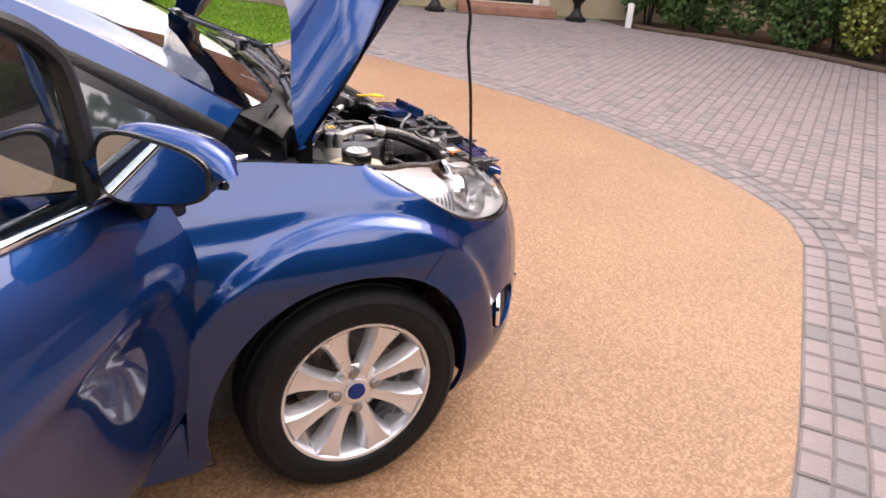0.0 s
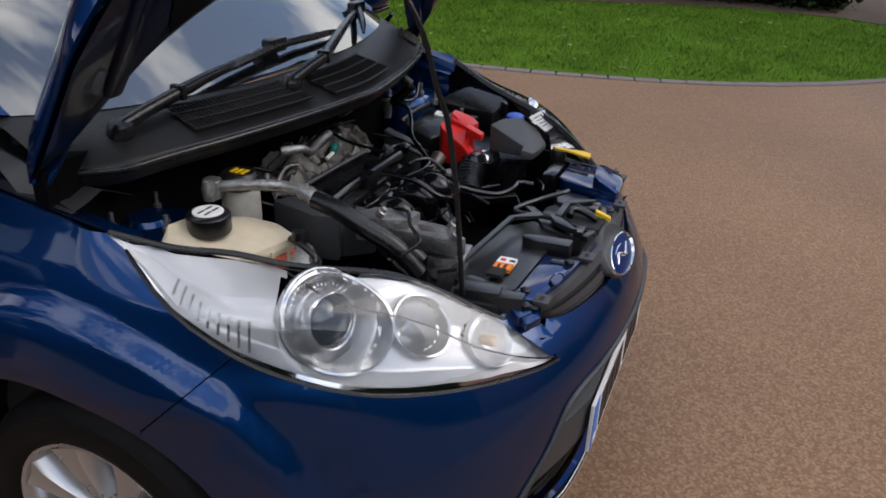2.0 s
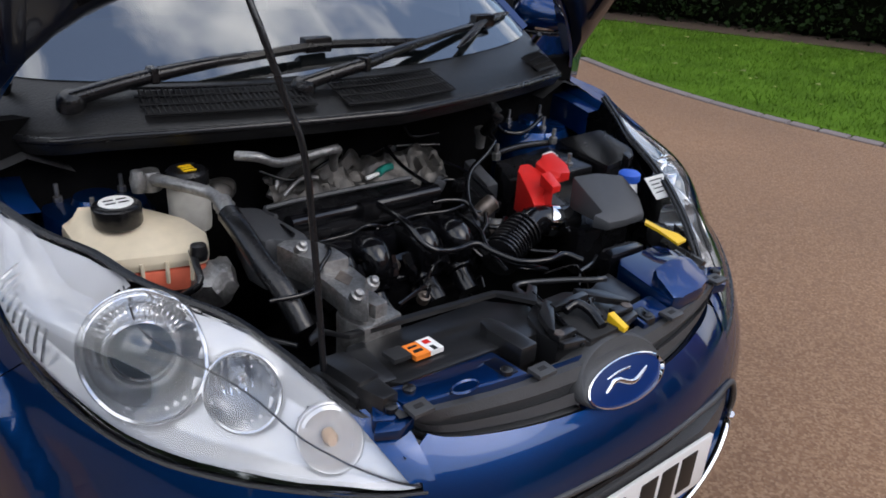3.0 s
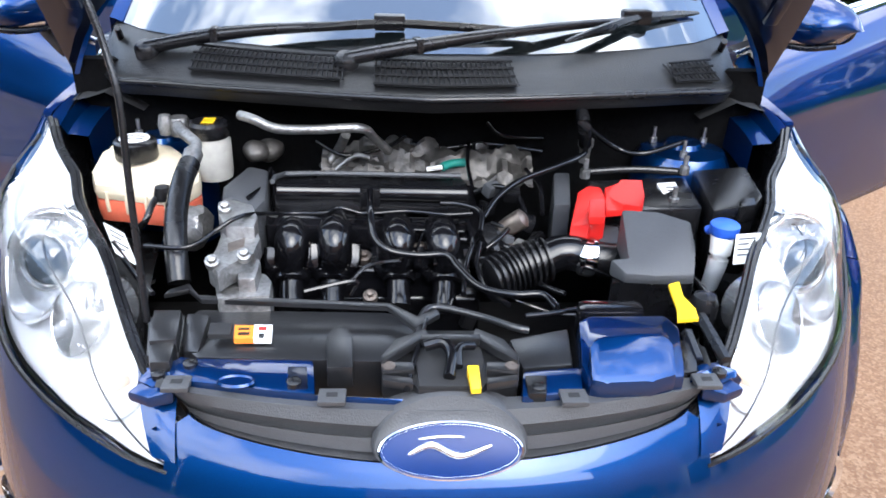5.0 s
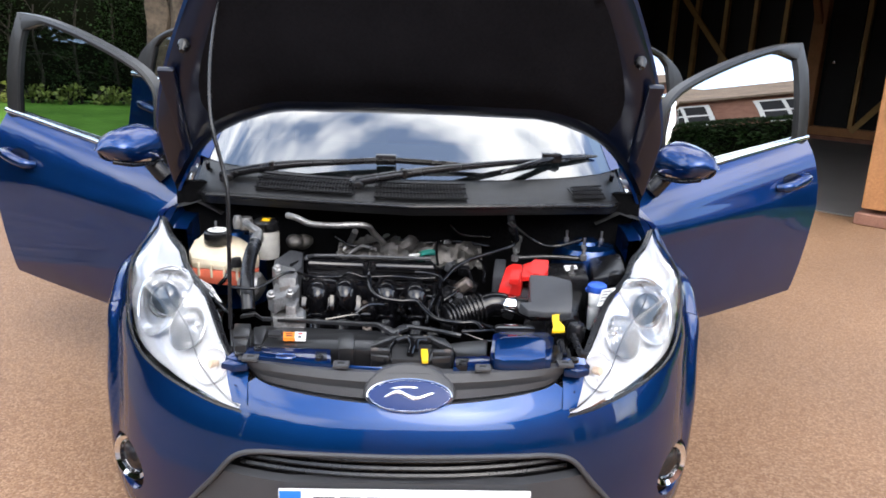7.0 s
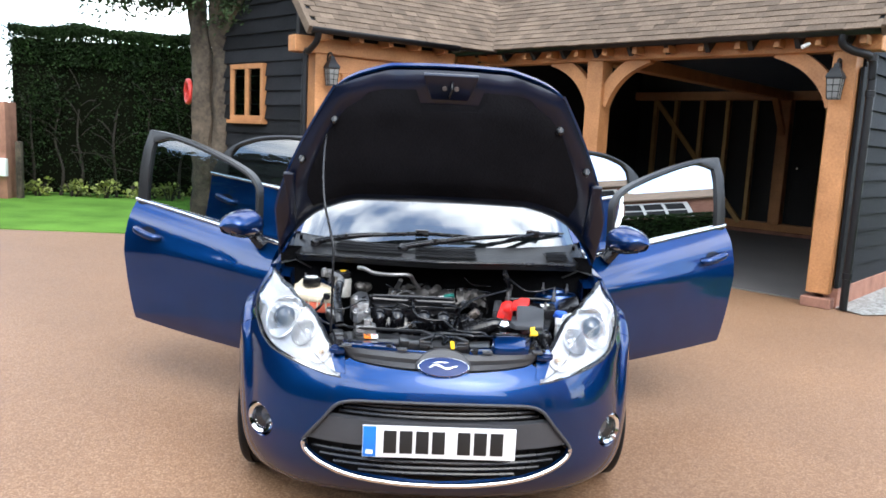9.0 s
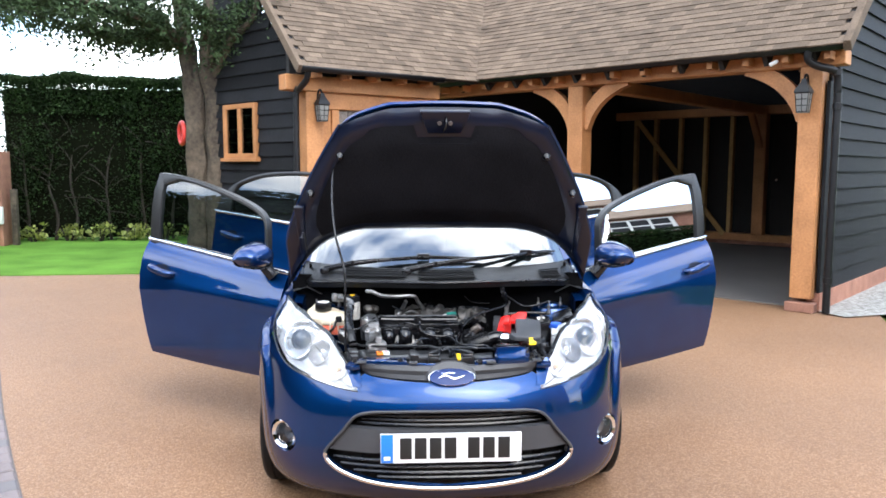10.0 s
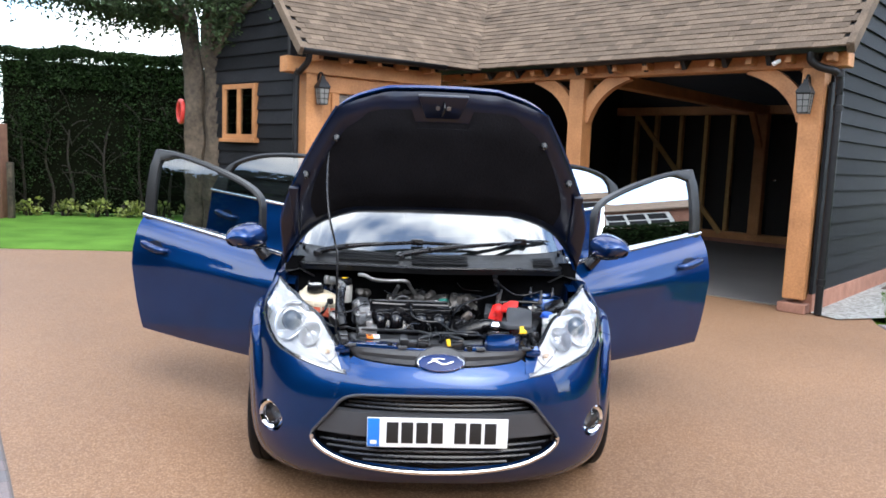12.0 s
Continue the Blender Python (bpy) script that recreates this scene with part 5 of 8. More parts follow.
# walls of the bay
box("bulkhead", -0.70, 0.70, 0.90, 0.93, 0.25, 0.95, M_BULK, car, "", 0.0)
for side in (-1, 1):
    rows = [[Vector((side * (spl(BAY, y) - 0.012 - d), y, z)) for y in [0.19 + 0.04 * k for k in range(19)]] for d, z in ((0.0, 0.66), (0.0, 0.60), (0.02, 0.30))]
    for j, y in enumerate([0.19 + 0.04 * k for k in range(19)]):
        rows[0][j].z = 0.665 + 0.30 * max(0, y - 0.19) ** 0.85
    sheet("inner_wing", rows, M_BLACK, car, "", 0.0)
    # gutter along the wing top with rubber seal
    rows = [[Vector((side * (spl(BAY, y) + dx), y, spl(WING_TOP, y) + dz)) for y in [0.77 + 0.04 * k for k in range(12)]] for dx, dz in ((0.006, -0.004), (-0.012, -0.012), (-0.022, -0.030), (-0.060, -0.034), (-0.062, -0.10))]
    sheet("wing_gutter", rows, M_PAINT, car, "", 0.0, 30)
    sheet("strut_tower", [[Vector((side * (0.535 + r * math.cos(a)), 0.865 + r * math.sin(a), z)) for a in [2 * math.pi * k / 24 for k in range(25)]] for r, z in ((0.105, 0.60), (0.10, 0.770), (0.085, 0.795), (0.04, 0.801), (0.035, 0.811), (0.002, 0.811))], M_PAINT, car, "blue strut tower", 0.0, 40)
    for a in (0.5, 2.6, 4.4):
        lathe("stud", [(0.008, 0), (0.008, 0.012), (0.004, 0.013), (0.004, 0.035), (0.0005, 0.036)], Matrix.Translation((side * 0.535 + 0.062 * math.cos(a), 0.865 + 0.062 * math.sin(a), 0.796)), M_METAL, car, "", 8)
# added near-black sheet: shade low in the bay is in its colour
sheet("bay_floor", [[(x * w, y, 0.40) for x in (-1, 0, 1)] for y, w in ((0.2, 0.38), (0.5, 0.52), (0.92, 0.66))], M_INDARK, car)

# front cross panel: black shroud with label, blue slam plates, latch, blue intake scoop
shroud = block("radiator_shroud", [(-0.349, 0.339, 0.722), (-0.071, 0.353, 0.707), (-0.027, 0.281, 0.720), (-0.070, 0.213, 0.715), (-0.326, 0.226, 0.715), (-0.376, 0.284, 0.705)], 0.62, M_SATIN, car, "black plastic radiator shroud", 0.008)
block("shroud_ledge", [(-0.394, 0.365, 0.738), (-0.370, 0.383, 0.738), (-0.348, 0.349, 0.738), (-0.071, 0.327, 0.738), (-0.031, 0.290, 0.738), (-0.005, 0.313, 0.738), (-0.000, 0.296, 0.738), (-0.036, 0.260, 0.738), (-0.074, 0.316, 0.738), (-0.342, 0.337, 0.738), (-0.366, 0.366, 0.738), (-0.398, 0.351, 0.738)], 0.731, M_SATIN, shroud, "", 0.0012)
block("shroud_box", [(-0.404, 0.318, 0.732), (-0.365, 0.318, 0.732), (-0.353, 0.243, 0.732), (-0.388, 0.238, 0.732)], 0.66, M_SATIN, shroud, "", 0.004)
block("shroud_box", [(-0.391, 0.244, 0.726), (-0.356, 0.247, 0.726), (-0.351, 0.200, 0.726), (-0.377, 0.198, 0.726)], 0.66, M_SATIN, shroud, "", 0.004)
# dark patch on top of the shroud, painted as a shaded slot
block("shroud_slot", [(-0.319, 0.288, 0.729), (-0.288, 0.288, 0.729), (-0.286, 0.259, 0.729), (-0.316, 0.259, 0.729)], 0.722, M_INDARK, shroud, "", 0.001)
block("shroud_hatch", [(-0.149, 0.176, 0.733), (-0.155, 0.246, 0.733), (-0.149, 0.269, 0.733), (-0.139, 0.276, 0.733), (-0.128, 0.269, 0.733), (-0.120, 0.246, 0.733), (-0.116, 0.176, 0.733)], 0.70, M_SATIN, shroud, "", 0.003)
block("shroud_shelf", [(-0.417, 0.327, 0.715), (-0.365, 0.335, 0.715), (-0.350, 0.242, 0.710), (-0.394, 0.236, 0.710)], 0.60, M_SATIN, shroud, "", 0.006)
block("shroud_side", [(-0.362, 0.328, 0.722), (-0.326, 0.319, 0.724), (-0.324, 0.237, 0.716), (-0.348, 0.243, 0.712)], 0.62, M_SATIN, shroud, "", 0.006)
lb = block("warning_label", [(-0.286, 0.289, 0.724), (-0.259, 0.289, 0.724), (-0.255, 0.255, 0.724), (-0.281, 0.255, 0.724)], 0.7215, M_ORANGE, shroud, "orange and white warning label", 0.0)
lw = block("warning_label", [(-0.259, 0.289, 0.725), (-0.234, 0.288, 0.725), (-0.231, 0.255, 0.724), (-0.255, 0.255, 0.724)], 0.7215, M_WHITE, shroud, "orange and white warning label", 0.0)
block("label_mark", [(-0.249, 0.267, 0.725), (-0.242, 0.267, 0.725), (-0.241, 0.256, 0.725), (-0.248, 0.256, 0.725)], 0.7235, M_INK, lw, "", 0.0)
block("label_mark", [(-0.252, 0.284, 0.725), (-0.241, 0.284, 0.725), (-0.240, 0.274, 0.725), (-0.251, 0.274, 0.725)], 0.7235, M_RED, lw, "", 0.0)
block("label_mark", [(-0.279, 0.281, 0.725), (-0.264, 0.281, 0.725), (-0.264, 0.277, 0.725), (-0.279, 0.277, 0.725)], 0.7235, M_INK, lb, "", 0.0)
block("label_mark", [(-0.277, 0.270, 0.725), (-0.262, 0.270, 0.725), (-0.262, 0.264, 0.725), (-0.277, 0.264, 0.725)], 0.7235, M_INK, lb, "", 0.0)

slam = block("slam_panel", behind([(-0.358, 0.214, 0.714), (-0.346, 0.228, 0.716), (-0.326, 0.223, 0.716), (-0.170, 0.217, 0.716), (-0.161, 0.146, 0.714), (-0.222, 0.144, 0.714), (-0.348, 0.180, 0.712)]), 0.69, M_PAINT, car, "blue painted slam panel", 0.005)
block("slam_panel", behind([(-0.384, 0.171, 0.705), (-0.355, 0.207, 0.712), (-0.323, 0.164, 0.708), (-0.343, 0.152, 0.690), (-0.398, 0.172, 0.690)]), 0.69, M_PAINT, car, "", 0.006)
block("slam_panel", behind([(0.375, 0.215, 0.712), (0.392, 0.195, 0.712), (0.411, 0.162, 0.695), (0.368, 0.143, 0.690), (0.323, 0.162, 0.705), (0.332, 0.189, 0.712)]), 0.69, M_PAINT, car, "", 0.006)
block("slam_panel", behind([(-0.202, 0.149, 0.710), (-0.048, 0.142, 0.710), (-0.054, 0.119, 0.706), (-0.199, 0.128, 0.706)]), 0.69, M_PAINT, car, "", 0.004)
block("slam_panel", behind([(0.104, 0.190, 0.716), (0.185, 0.200, 0.716), (0.177, 0.129, 0.712), (0.096, 0.130, 0.712)]), 0.69, M_PAINT, car, "", 0.006)
# raised dark patches, with the shade of the recesses put into their colour
block("slam_recess", [(-0.202, 0.200, 0.718), (-0.177, 0.200, 0.718), (-0.171, 0.156, 0.7165), (-0.197, 0.156, 0.7165)], 0.70, M_PAINT_SHADE, slam, "", 0.003)
block("slam_recess", [(0.105, 0.178, 0.718), (0.134, 0.178, 0.718), (0.128, 0.142, 0.716), (0.104, 0.142, 0.716)], 0.70, M_BLACK, car, "", 0.003)
vs, fs = oval_rows([(0.024, 0.013, 0.0), (0.022, 0.011, 0.003), (0.020, 0.009, 0.001)], Matrix.Translation((-0.262, 0.168, 0.717)))
finish("pressed_oval", vs, fs, M_PAINT, slam, "", True, 40)
for p in ((-0.328, 0.208, 0.720), (-0.189, 0.164, 0.722), (0.120, 0.155, 0.719), (0.369, 0.190, 0.716), (-0.366, 0.196, 0.713)):
    lathe("clip", [(0.0095, -0.008), (0.0095, -0.001), (0.0065, 0.001), (0.0005, 0.0015)], Matrix.Translation(p), M_BLACK, car, "", 14)
for p in ((-0.337, 0.174, 0.713), (-0.140, 0.141, 0.716), (0.161, 0.137, 0.716), (0.345, 0.173, 0.713)):
    c = box("grille_clip", -0.017, 0.017, -0.015, 0.013, -0.006, 0.001, M_GRILLE, grille, "", 0.0015, Matrix.Translation(p))
    # small dark patch for the shade in the clip's hole
    box("clip_slot", -0.007, 0.007, -0.004, 0.004, 0.0, 0.0016, M_INDARK, c, "", 0.0, Matrix.Translation(p))

for side in (-1, 1):
    peak = []
    for i in range(9):
        f = i / 8
        z = 0.622 + 0.070 * f
        x0, x1 = 0.371 + 0.036 * f, 0.338 + 0.008 * f
        back = 0.0 + 0.016 * f ** 3
        peak.append([(x0 + (x1 - x0) * k / 6, nose_y(x0 + (x1 - x0) * k / 6, z) - 0.004 + back, z + 0.004 * math.sin(math.pi * k / 6) * f) for k in range(7)])
    sheet("bumper_peak", [[Vector((side * x, y, z)) for x, y, z in row] for row in peak], M_PAINT, bumper, "", 0.0, 50, flip=side < 0)
    for dy, dz, x1 in ((0.0, 0.0, 0.404), (0.016, 0.006, 0.396)):
        block("bumper_step", [(side * x, y + dy, z + dz) for x, y, z in ((x1, 0.180, 0.694), (0.380, 0.206, 0.702), (0.346, 0.196, 0.704), (0.343, 0.172, 0.700), (0.372, 0.164, 0.696))], 0.679, M_PAINT, bumper, "", 0.005)

latch = block("bonnet_latch", [(-0.081, 0.204, 0.722), (-0.062, 0.254, 0.722), (-0.021, 0.280, 0.722), (0.050, 0.279, 0.722), (0.085, 0.253, 0.722), (0.102, 0.202, 0.722), (0.095, 0.168, 0.722), (0.053, 0.156, 0.722), (0.045, 0.142, 0.722), (-0.033, 0.143, 0.722), (-0.041, 0.155, 0.722), (-0.079, 0.169, 0.722)], 0.63, M_SATIN, car, "black bonnet latch housing", 0.004)
block("latch_plate", [(-0.062, 0.230, 0.740), (-0.022, 0.257, 0.740), (-0.018, 0.240, 0.740), (-0.051, 0.206, 0.740), (-0.079, 0.178, 0.740), (-0.081, 0.190, 0.740)], 0.728, M_SATIN, latch, "", 0.002)
block("latch_plate", [(0.083, 0.229, 0.740), (0.047, 0.257, 0.740), (0.041, 0.240, 0.740), (0.068, 0.205, 0.740), (0.095, 0.177, 0.740), (0.098, 0.189, 0.740)], 0.728, M_SATIN, latch, "", 0.002)
block("latch_plate", [(-0.081, 0.187, 0.734), (-0.039, 0.186, 0.734), (-0.038, 0.169, 0.734), (-0.079, 0.167, 0.734)], 0.722, M_SATIN, latch, "", 0.002)
block("latch_plate", [(0.097, 0.185, 0.734), (0.056, 0.186, 0.734), (0.053, 0.168, 0.734), (0.094, 0.166, 0.734)], 0.722, M_SATIN, latch, "", 0.002)
block("latch_plate", [(-0.079, 0.168, 0.728), (-0.041, 0.161, 0.728), (-0.040, 0.147, 0.728), (-0.079, 0.156, 0.728)], 0.716, M_SATIN, latch, "", 0.002)
block("latch_plate", [(0.095, 0.167, 0.728), (0.055, 0.160, 0.728), (0.052, 0.146, 0.728), (0.093, 0.155, 0.728)], 0.716, M_SATIN, latch, "", 0.002)
block("latch_plate", [(-0.028, 0.240, 0.742), (0.052, 0.240, 0.742), (0.050, 0.226, 0.742), (-0.029, 0.226, 0.742)], 0.730, M_SATIN, latch, "", 0.002)
# dark block whose colour stands for the shade inside the latch
block("latch_slot", [(-0.030, 0.244, 0.727), (0.053, 0.244, 0.727), (0.053, 0.196, 0.727), (0.043, 0.143, 0.727), (-0.033, 0.144, 0.727), (-0.036, 0.197, 0.727)], 0.715, M_INDARK, latch, "", 0.002)
tube("latch_hook", [(-0.024, 0.210, 0.742), (0.000, 0.209, 0.748), (0.010, 0.187, 0.742), (0.005, 0.155, 0.732)], 0.008, M_BLACKGLOSS, latch, "", 8, 5)
tube("latch_hook", [(0.040, 0.210, 0.742), (0.020, 0.199, 0.746), (0.018, 0.171, 0.736)], 0.006, M_BLACKGLOSS, latch, "", 8, 5)
for p in ((-0.071, 0.177, 0.730), (0.087, 0.176, 0.730)):
    lathe("bolt", [(0.009, 0), (0.009, 0.005), (0.004, 0.006), (0.0005, 0.005)], Matrix.Translation(p), M_STEEL, latch, "", 12)
block("latch_tag", [(0.028, 0.167, 0.742), (0.043, 0.167, 0.742), (0.044, 0.134, 0.730), (0.031, 0.132, 0.730)], 0.722, M_YELLOW, latch, "yellow latch tab", 0.002)
tube("latch_cable", [(-0.036, 0.237, 0.735), (-0.013, 0.334, 0.725), (0.058, 0.299, 0.732), (0.100, 0.254, 0.742), (0.119, 0.250, 0.740)], 0.0055, M_SATIN, car, "", 8, 5)
block("latch_plate", [(0.096, 0.267, 0.715), (0.186, 0.296, 0.715), (0.176, 0.209, 0.712), (0.106, 0.201, 0.712)], 0.60, M_SATIN, car, "", 0.006)

scoop = block("intake_scoop", [(0.196, 0.282, 0.735), (0.215, 0.297, 0.735), (0.326, 0.299, 0.735), (0.336, 0.265, 0.735), (0.318, 0.190, 0.730), (0.312, 0.165, 0.724), (0.185, 0.152, 0.724), (0.180, 0.185, 0.730)], 0.695, M_PAINT, car, "blue painted air intake scoop", 0.006)
block("scoop_crown", [(0.190, 0.196, 0.752), (0.201, 0.213, 0.757), (0.257, 0.219, 0.759), (0.294, 0.221, 0.757), (0.306, 0.204, 0.752), (0.300, 0.160, 0.731), (0.265, 0.150, 0.728), (0.205, 0.147, 0.728), (0.184, 0.151, 0.730)], 0.70, M_PAINT, scoop, "", 0.010)
block("scoop_duct", [(0.205, 0.340, 0.738), (0.300, 0.340, 0.738), (0.300, 0.302, 0.742), (0.200, 0.302, 0.742)], 0.68, M_BLACKGLOSS, car, "", 0.012)
block("horn_cover", [(0.318, 0.262, 0.722), (0.359, 0.255, 0.722), (0.343, 0.191, 0.715), (0.316, 0.187, 0.712)], 0.62, M_BLACK, car, "", 0.012)
sheet("pull_tab", [[Vector((0.342, 0.344, 0.755)), Vector((0.362, 0.356, 0.753))], [Vector((0.336, 0.305, 0.755)), Vector((0.353, 0.310, 0.754))], [Vector((0.335, 0.281, 0.751)), Vector((0.359, 0.276, 0.754))], [Vector((0.326, 0.252, 0.750)), Vector((0.357, 0.256, 0.750))]], M_YELLOW, car, "bright yellow plastic pull tab", 0.005)
lathe("side_cap", [(0.022, -0.03), (0.022, 0.0), (0.017, 0.012), (0.0005, 0.014)], Matrix.Translation((0.406, 0.352, 0.724)), M_BLACK, car, "", 18)
for a, b in (((0.394, 0.329, 0.713), (0.397, 0.232, 0.700)), ((0.352, 0.273, 0.720), (0.350, 0.218, 0.710))):
    tube("bracket", [a, b], 0.009, M_BLACK, car, "", 6, 1)

# coolant tank
top = [(-0.617, 0.773, 0.812), (-0.584, 0.779, 0.818), (-0.501, 0.802, 0.815), (-0.429, 0.726, 0.800), (-0.413, 0.671, 0.790), (-0.435, 0.612, 0.785), (-0.594, 0.647, 0.790), (-0.612, 0.690, 0.800)]
tank = block("coolant_tank", top, 0.757, M_TANK, car, "cream plastic coolant tank half full of red coolant", 0.014, 0.0)
block("coolant_level", [(p[0], p[1], 0.759) for p in top], 0.715, M_COOLANT, tank, "lower tank stained by red coolant", 0.012, 0.05)
cm = Matrix.Translation((-0.538, 0.724, 0.833))
cap = lathe("tank_cap", [(0.036, -0.022), (0.038, -0.018), (0.038, 0.010), (0.034, 0.014), (0.028, 0.015), (0.0005, 0.015)], cm, M_BLACK, tank, "black screw cap with white label", 28)
lathe("cap_label", [(0.027, 0.0155), (0.026, 0.0170), (0.0005, 0.0172)], cm, M_WHITE, tank, "", 28)
for a in range(4):
    box("cap_mark", -0.008, 0.008, -0.002, 0.002, 0.0172, 0.0180, M_INK, tank, "", 0.0, cm @ Matrix.Translation((0.010 * (a % 2) * 2 - 0.010, 0.014 * (a // 2) - 0.008, 0)))
for k in range(4):
    f = (k + 0.6) / 4.4
    a, b = Vector(top[6]), Vector(top[5])
    p = a.lerp(b, f)
    tube("tank_rib", [p + Vector((0, -0.001, -0.012)), p + Vector((0, -0.002, -0.03)), p + Vector((0.0, 0.0, -0.05))], 0.0035, M_TANK, tank, "", 6, 2)
tube("tank_hose", [(-0.464, 0.611, 0.790), (-0.471, 0.578, 0.785), (-0.478, 0.549, 0.765), (-0.500, 0.569, 0.740)], 0.006, M_BLACK, car, "", 8, 4)
lathe("hose_plug", [(0.013, -0.012), (0.015, 0.0), (0.012, 0.012), (0.0005, 0.013)], Matrix.Translation((-0.459, 0.594, 0.795)), M_BLACK, car, "", 12)

# air-conditioning pipe, brake reservoir, pipes on the bulkhead
tube("coolant_pipe", [(-0.470, 0.766, 0.862), (-0.452, 0.715, 0.869), (-0.428, 0.678, 0.867), (-0.411, 0.656, 0.863), (-0.406, 0.628, 0.860), (-0.406, 0.607, 0.856)], 0.0105, M_METAL, car, "bare aluminium pipe", 10, 6)
tube("pipe_ferrule", [(-0.406, 0.622, 0.860), (-0.406, 0.604, 0.855), (-0.407, 0.588, 0.848)], 0.015, M_METAL, car, "", 12, 3, 1)
tube("rubber_hose", [(-0.407, 0.592, 0.849), (-0.408, 0.540, 0.836), (-0.406, 0.488, 0.812), (-0.397, 0.433, 0.782), (-0.386, 0.391, 0.735)], 0.0175, M_BLACK, car, "thick black rubber hose", 12, 6)
lathe("pipe_block", [(0.018, -0.02), (0.020, 0.0), (0.016, 0.014), (0.0005, 0.016)], Matrix.Translation((-0.468, 0.768, 0.862)), M_METAL, car, "", 14)
lathe("pipe_block", [(0.012, -0.02), (0.014, 0.0), (0.010, 0.016), (0.0005, 0.018)], Matrix.Translation((-0.490, 0.758, 0.866)), M_METAL, car, "", 12)
rm = Matrix.Translation((-0.409, 0.754, 0.850))
res = lathe("brake_fluid_reservoir", [(0.034, -0.085), (0.036, -0.07), (0.036, -0.012), (0.030, -0.004), (0.030, 0.0)], rm, M_RESERVOIR, car, "dull pale brake fluid reservoir", 24)
lathe("reservoir_cap", [(0.033, -0.006), (0.036, -0.002), (0.036, 0.018), (0.030, 0.024), (0.0005, 0.024)], rm, M_BLACK, res, "black cap with yellow print", 24)
for k in range(3):
    box("cap_print", -0.011, 0.011, -0.0035, 0.0035, 0.0245, 0.0255, M_YELLOW, res, "", 0.0, rm @ Matrix.Translation((0.0, -0.014 + 0.012 * k, 0)))
tube("metal_pipe", [(-0.341, 0.705, 0.900), (-0.312, 0.680, 0.900), (-0.274, 0.683, 0.883), (-0.208, 0.710, 0.874), (-0.128, 0.730, 0.871), (-0.106, 0.777, 0.837), (-0.079, 0.823, 0.795)], 0.0085, M_METAL, car, "bare metal pipe along the bulkhead", 10, 6)
tube("metal_pipe", [(-0.162, 0.806, 0.834), (-0.185, 0.855, 0.780), (-0.215, 0.842, 0.750)], 0.0095, M_METAL, car, "", 10, 5)
tube("metal_pipe", [(-0.186, 0.837, 0.750), (-0.147, 0.836, 0.780), (-0.115, 0.823, 0.780)], 0.0055, M_METAL, car, "", 8, 5)
for k, (a, s) in enumerate((((-0.340, 0.800, 0.800), 0.026), ((-0.315, 0.836, 0.792), 0.030))):
    bm = bmesh.new()
    bmesh.ops.create_icosphere(bm, subdivisions=3, radius=s)
    for v in bm.verts:
        v.co *= 1 + 0.30 * noise.noise(v.co * 26 + Vector((k, 0, 0)))
        v.co.z *= 0.8
        v.co += Vector(a)
    part("pipe_lagging", bm, M_FOIL, car, "crumpled grey pipe lagging", True, 25)
# crumpled shield hung before the bulkhead
rows = []
for i in range(15):
    f = i / 14
    rows.append([Vector((x, 0.800 + 0.085 * f + 0.016 * noise.noise(Vector((x * 30, f * 3, 5))), 0.730 + 0.062 * f + 0.030 * noise.noise(Vector((x * 22, f * 2.4, 1))) + 0.012 * noise.noise(Vector((x * 60, f * 7, 2))))) for x in [-0.215 + 0.0105 * k for k in range(42)]])
sheet("heat_shield", rows, M_FOIL, car, "crumpled grey heat shield", 0.0, 25)
tube("green_connector", [(0.029, 0.817, 0.765), (0.049, 0.829, 0.768), (0.075, 0.836, 0.768)], 0.009, M_GREEN, car, "green cable connector", 8, 3)
tube("cable", [(-0.003, 0.816, 0.760), (0.029, 0.817, 0.765)], 0.005, M_WHITE, car, "", 6, 2)

# the engine itself
engine = block("engine", [(-0.311, 0.738, 0.765), (0.094, 0.792, 0.740), (0.099, 0.697, 0.690), (0.089, 0.555, 0.610), (-0.281, 0.537, 0.620), (-0.306, 0.619, 0.723)], 0.42, M_BLACKGLOSS, car, "black four-cylinder petrol engine", 0.012)
block("cam_cover", [(-0.295, 0.704, 0.779), (-0.284, 0.769, 0.765), (0.068, 0.767, 0.765), (0.078, 0.727, 0.762), (0.071, 0.642, 0.752), (-0.278, 0.621, 0.765)], 0.74, M_BLACK, engine, "", 0.012)
tube("fuel_rail", [(-0.276, 0.645, 0.780), (-0.167, 0.660, 0.773), (-0.044, 0.658, 0.773), (0.065, 0.658, 0.772)], 0.0155, M_BLACKGLOSS, engine, "", 12, 3)
for p in ((-0.206, 0.675, 0.780), (-0.110, 0.646, 0.785), (-0.031, 0.674, 0.780)):
    box("rail_clip", -0.018, 0.018, -0.016, 0.016, -0.03, 0.006, M_BLACK, engine, "", 0.004, Matrix.Translation(p))
tube("cover_edge", [(-0.287, 0.672, 0.787), (-0.274, 0.741, 0.776), (-0.130, 0.745, 0.776), (0.060, 0.739, 0.776)], 0.005, M_GREY, engine, "", 6, 2)
block("injector_tray", [(-0.286, 0.576, 0.767), (0.068, 0.621, 0.742), (0.071, 0.594, 0.732), (-0.283, 0.551, 0.757)], 0.70, M_BLACKGLOSS, engine, "", 0.006)
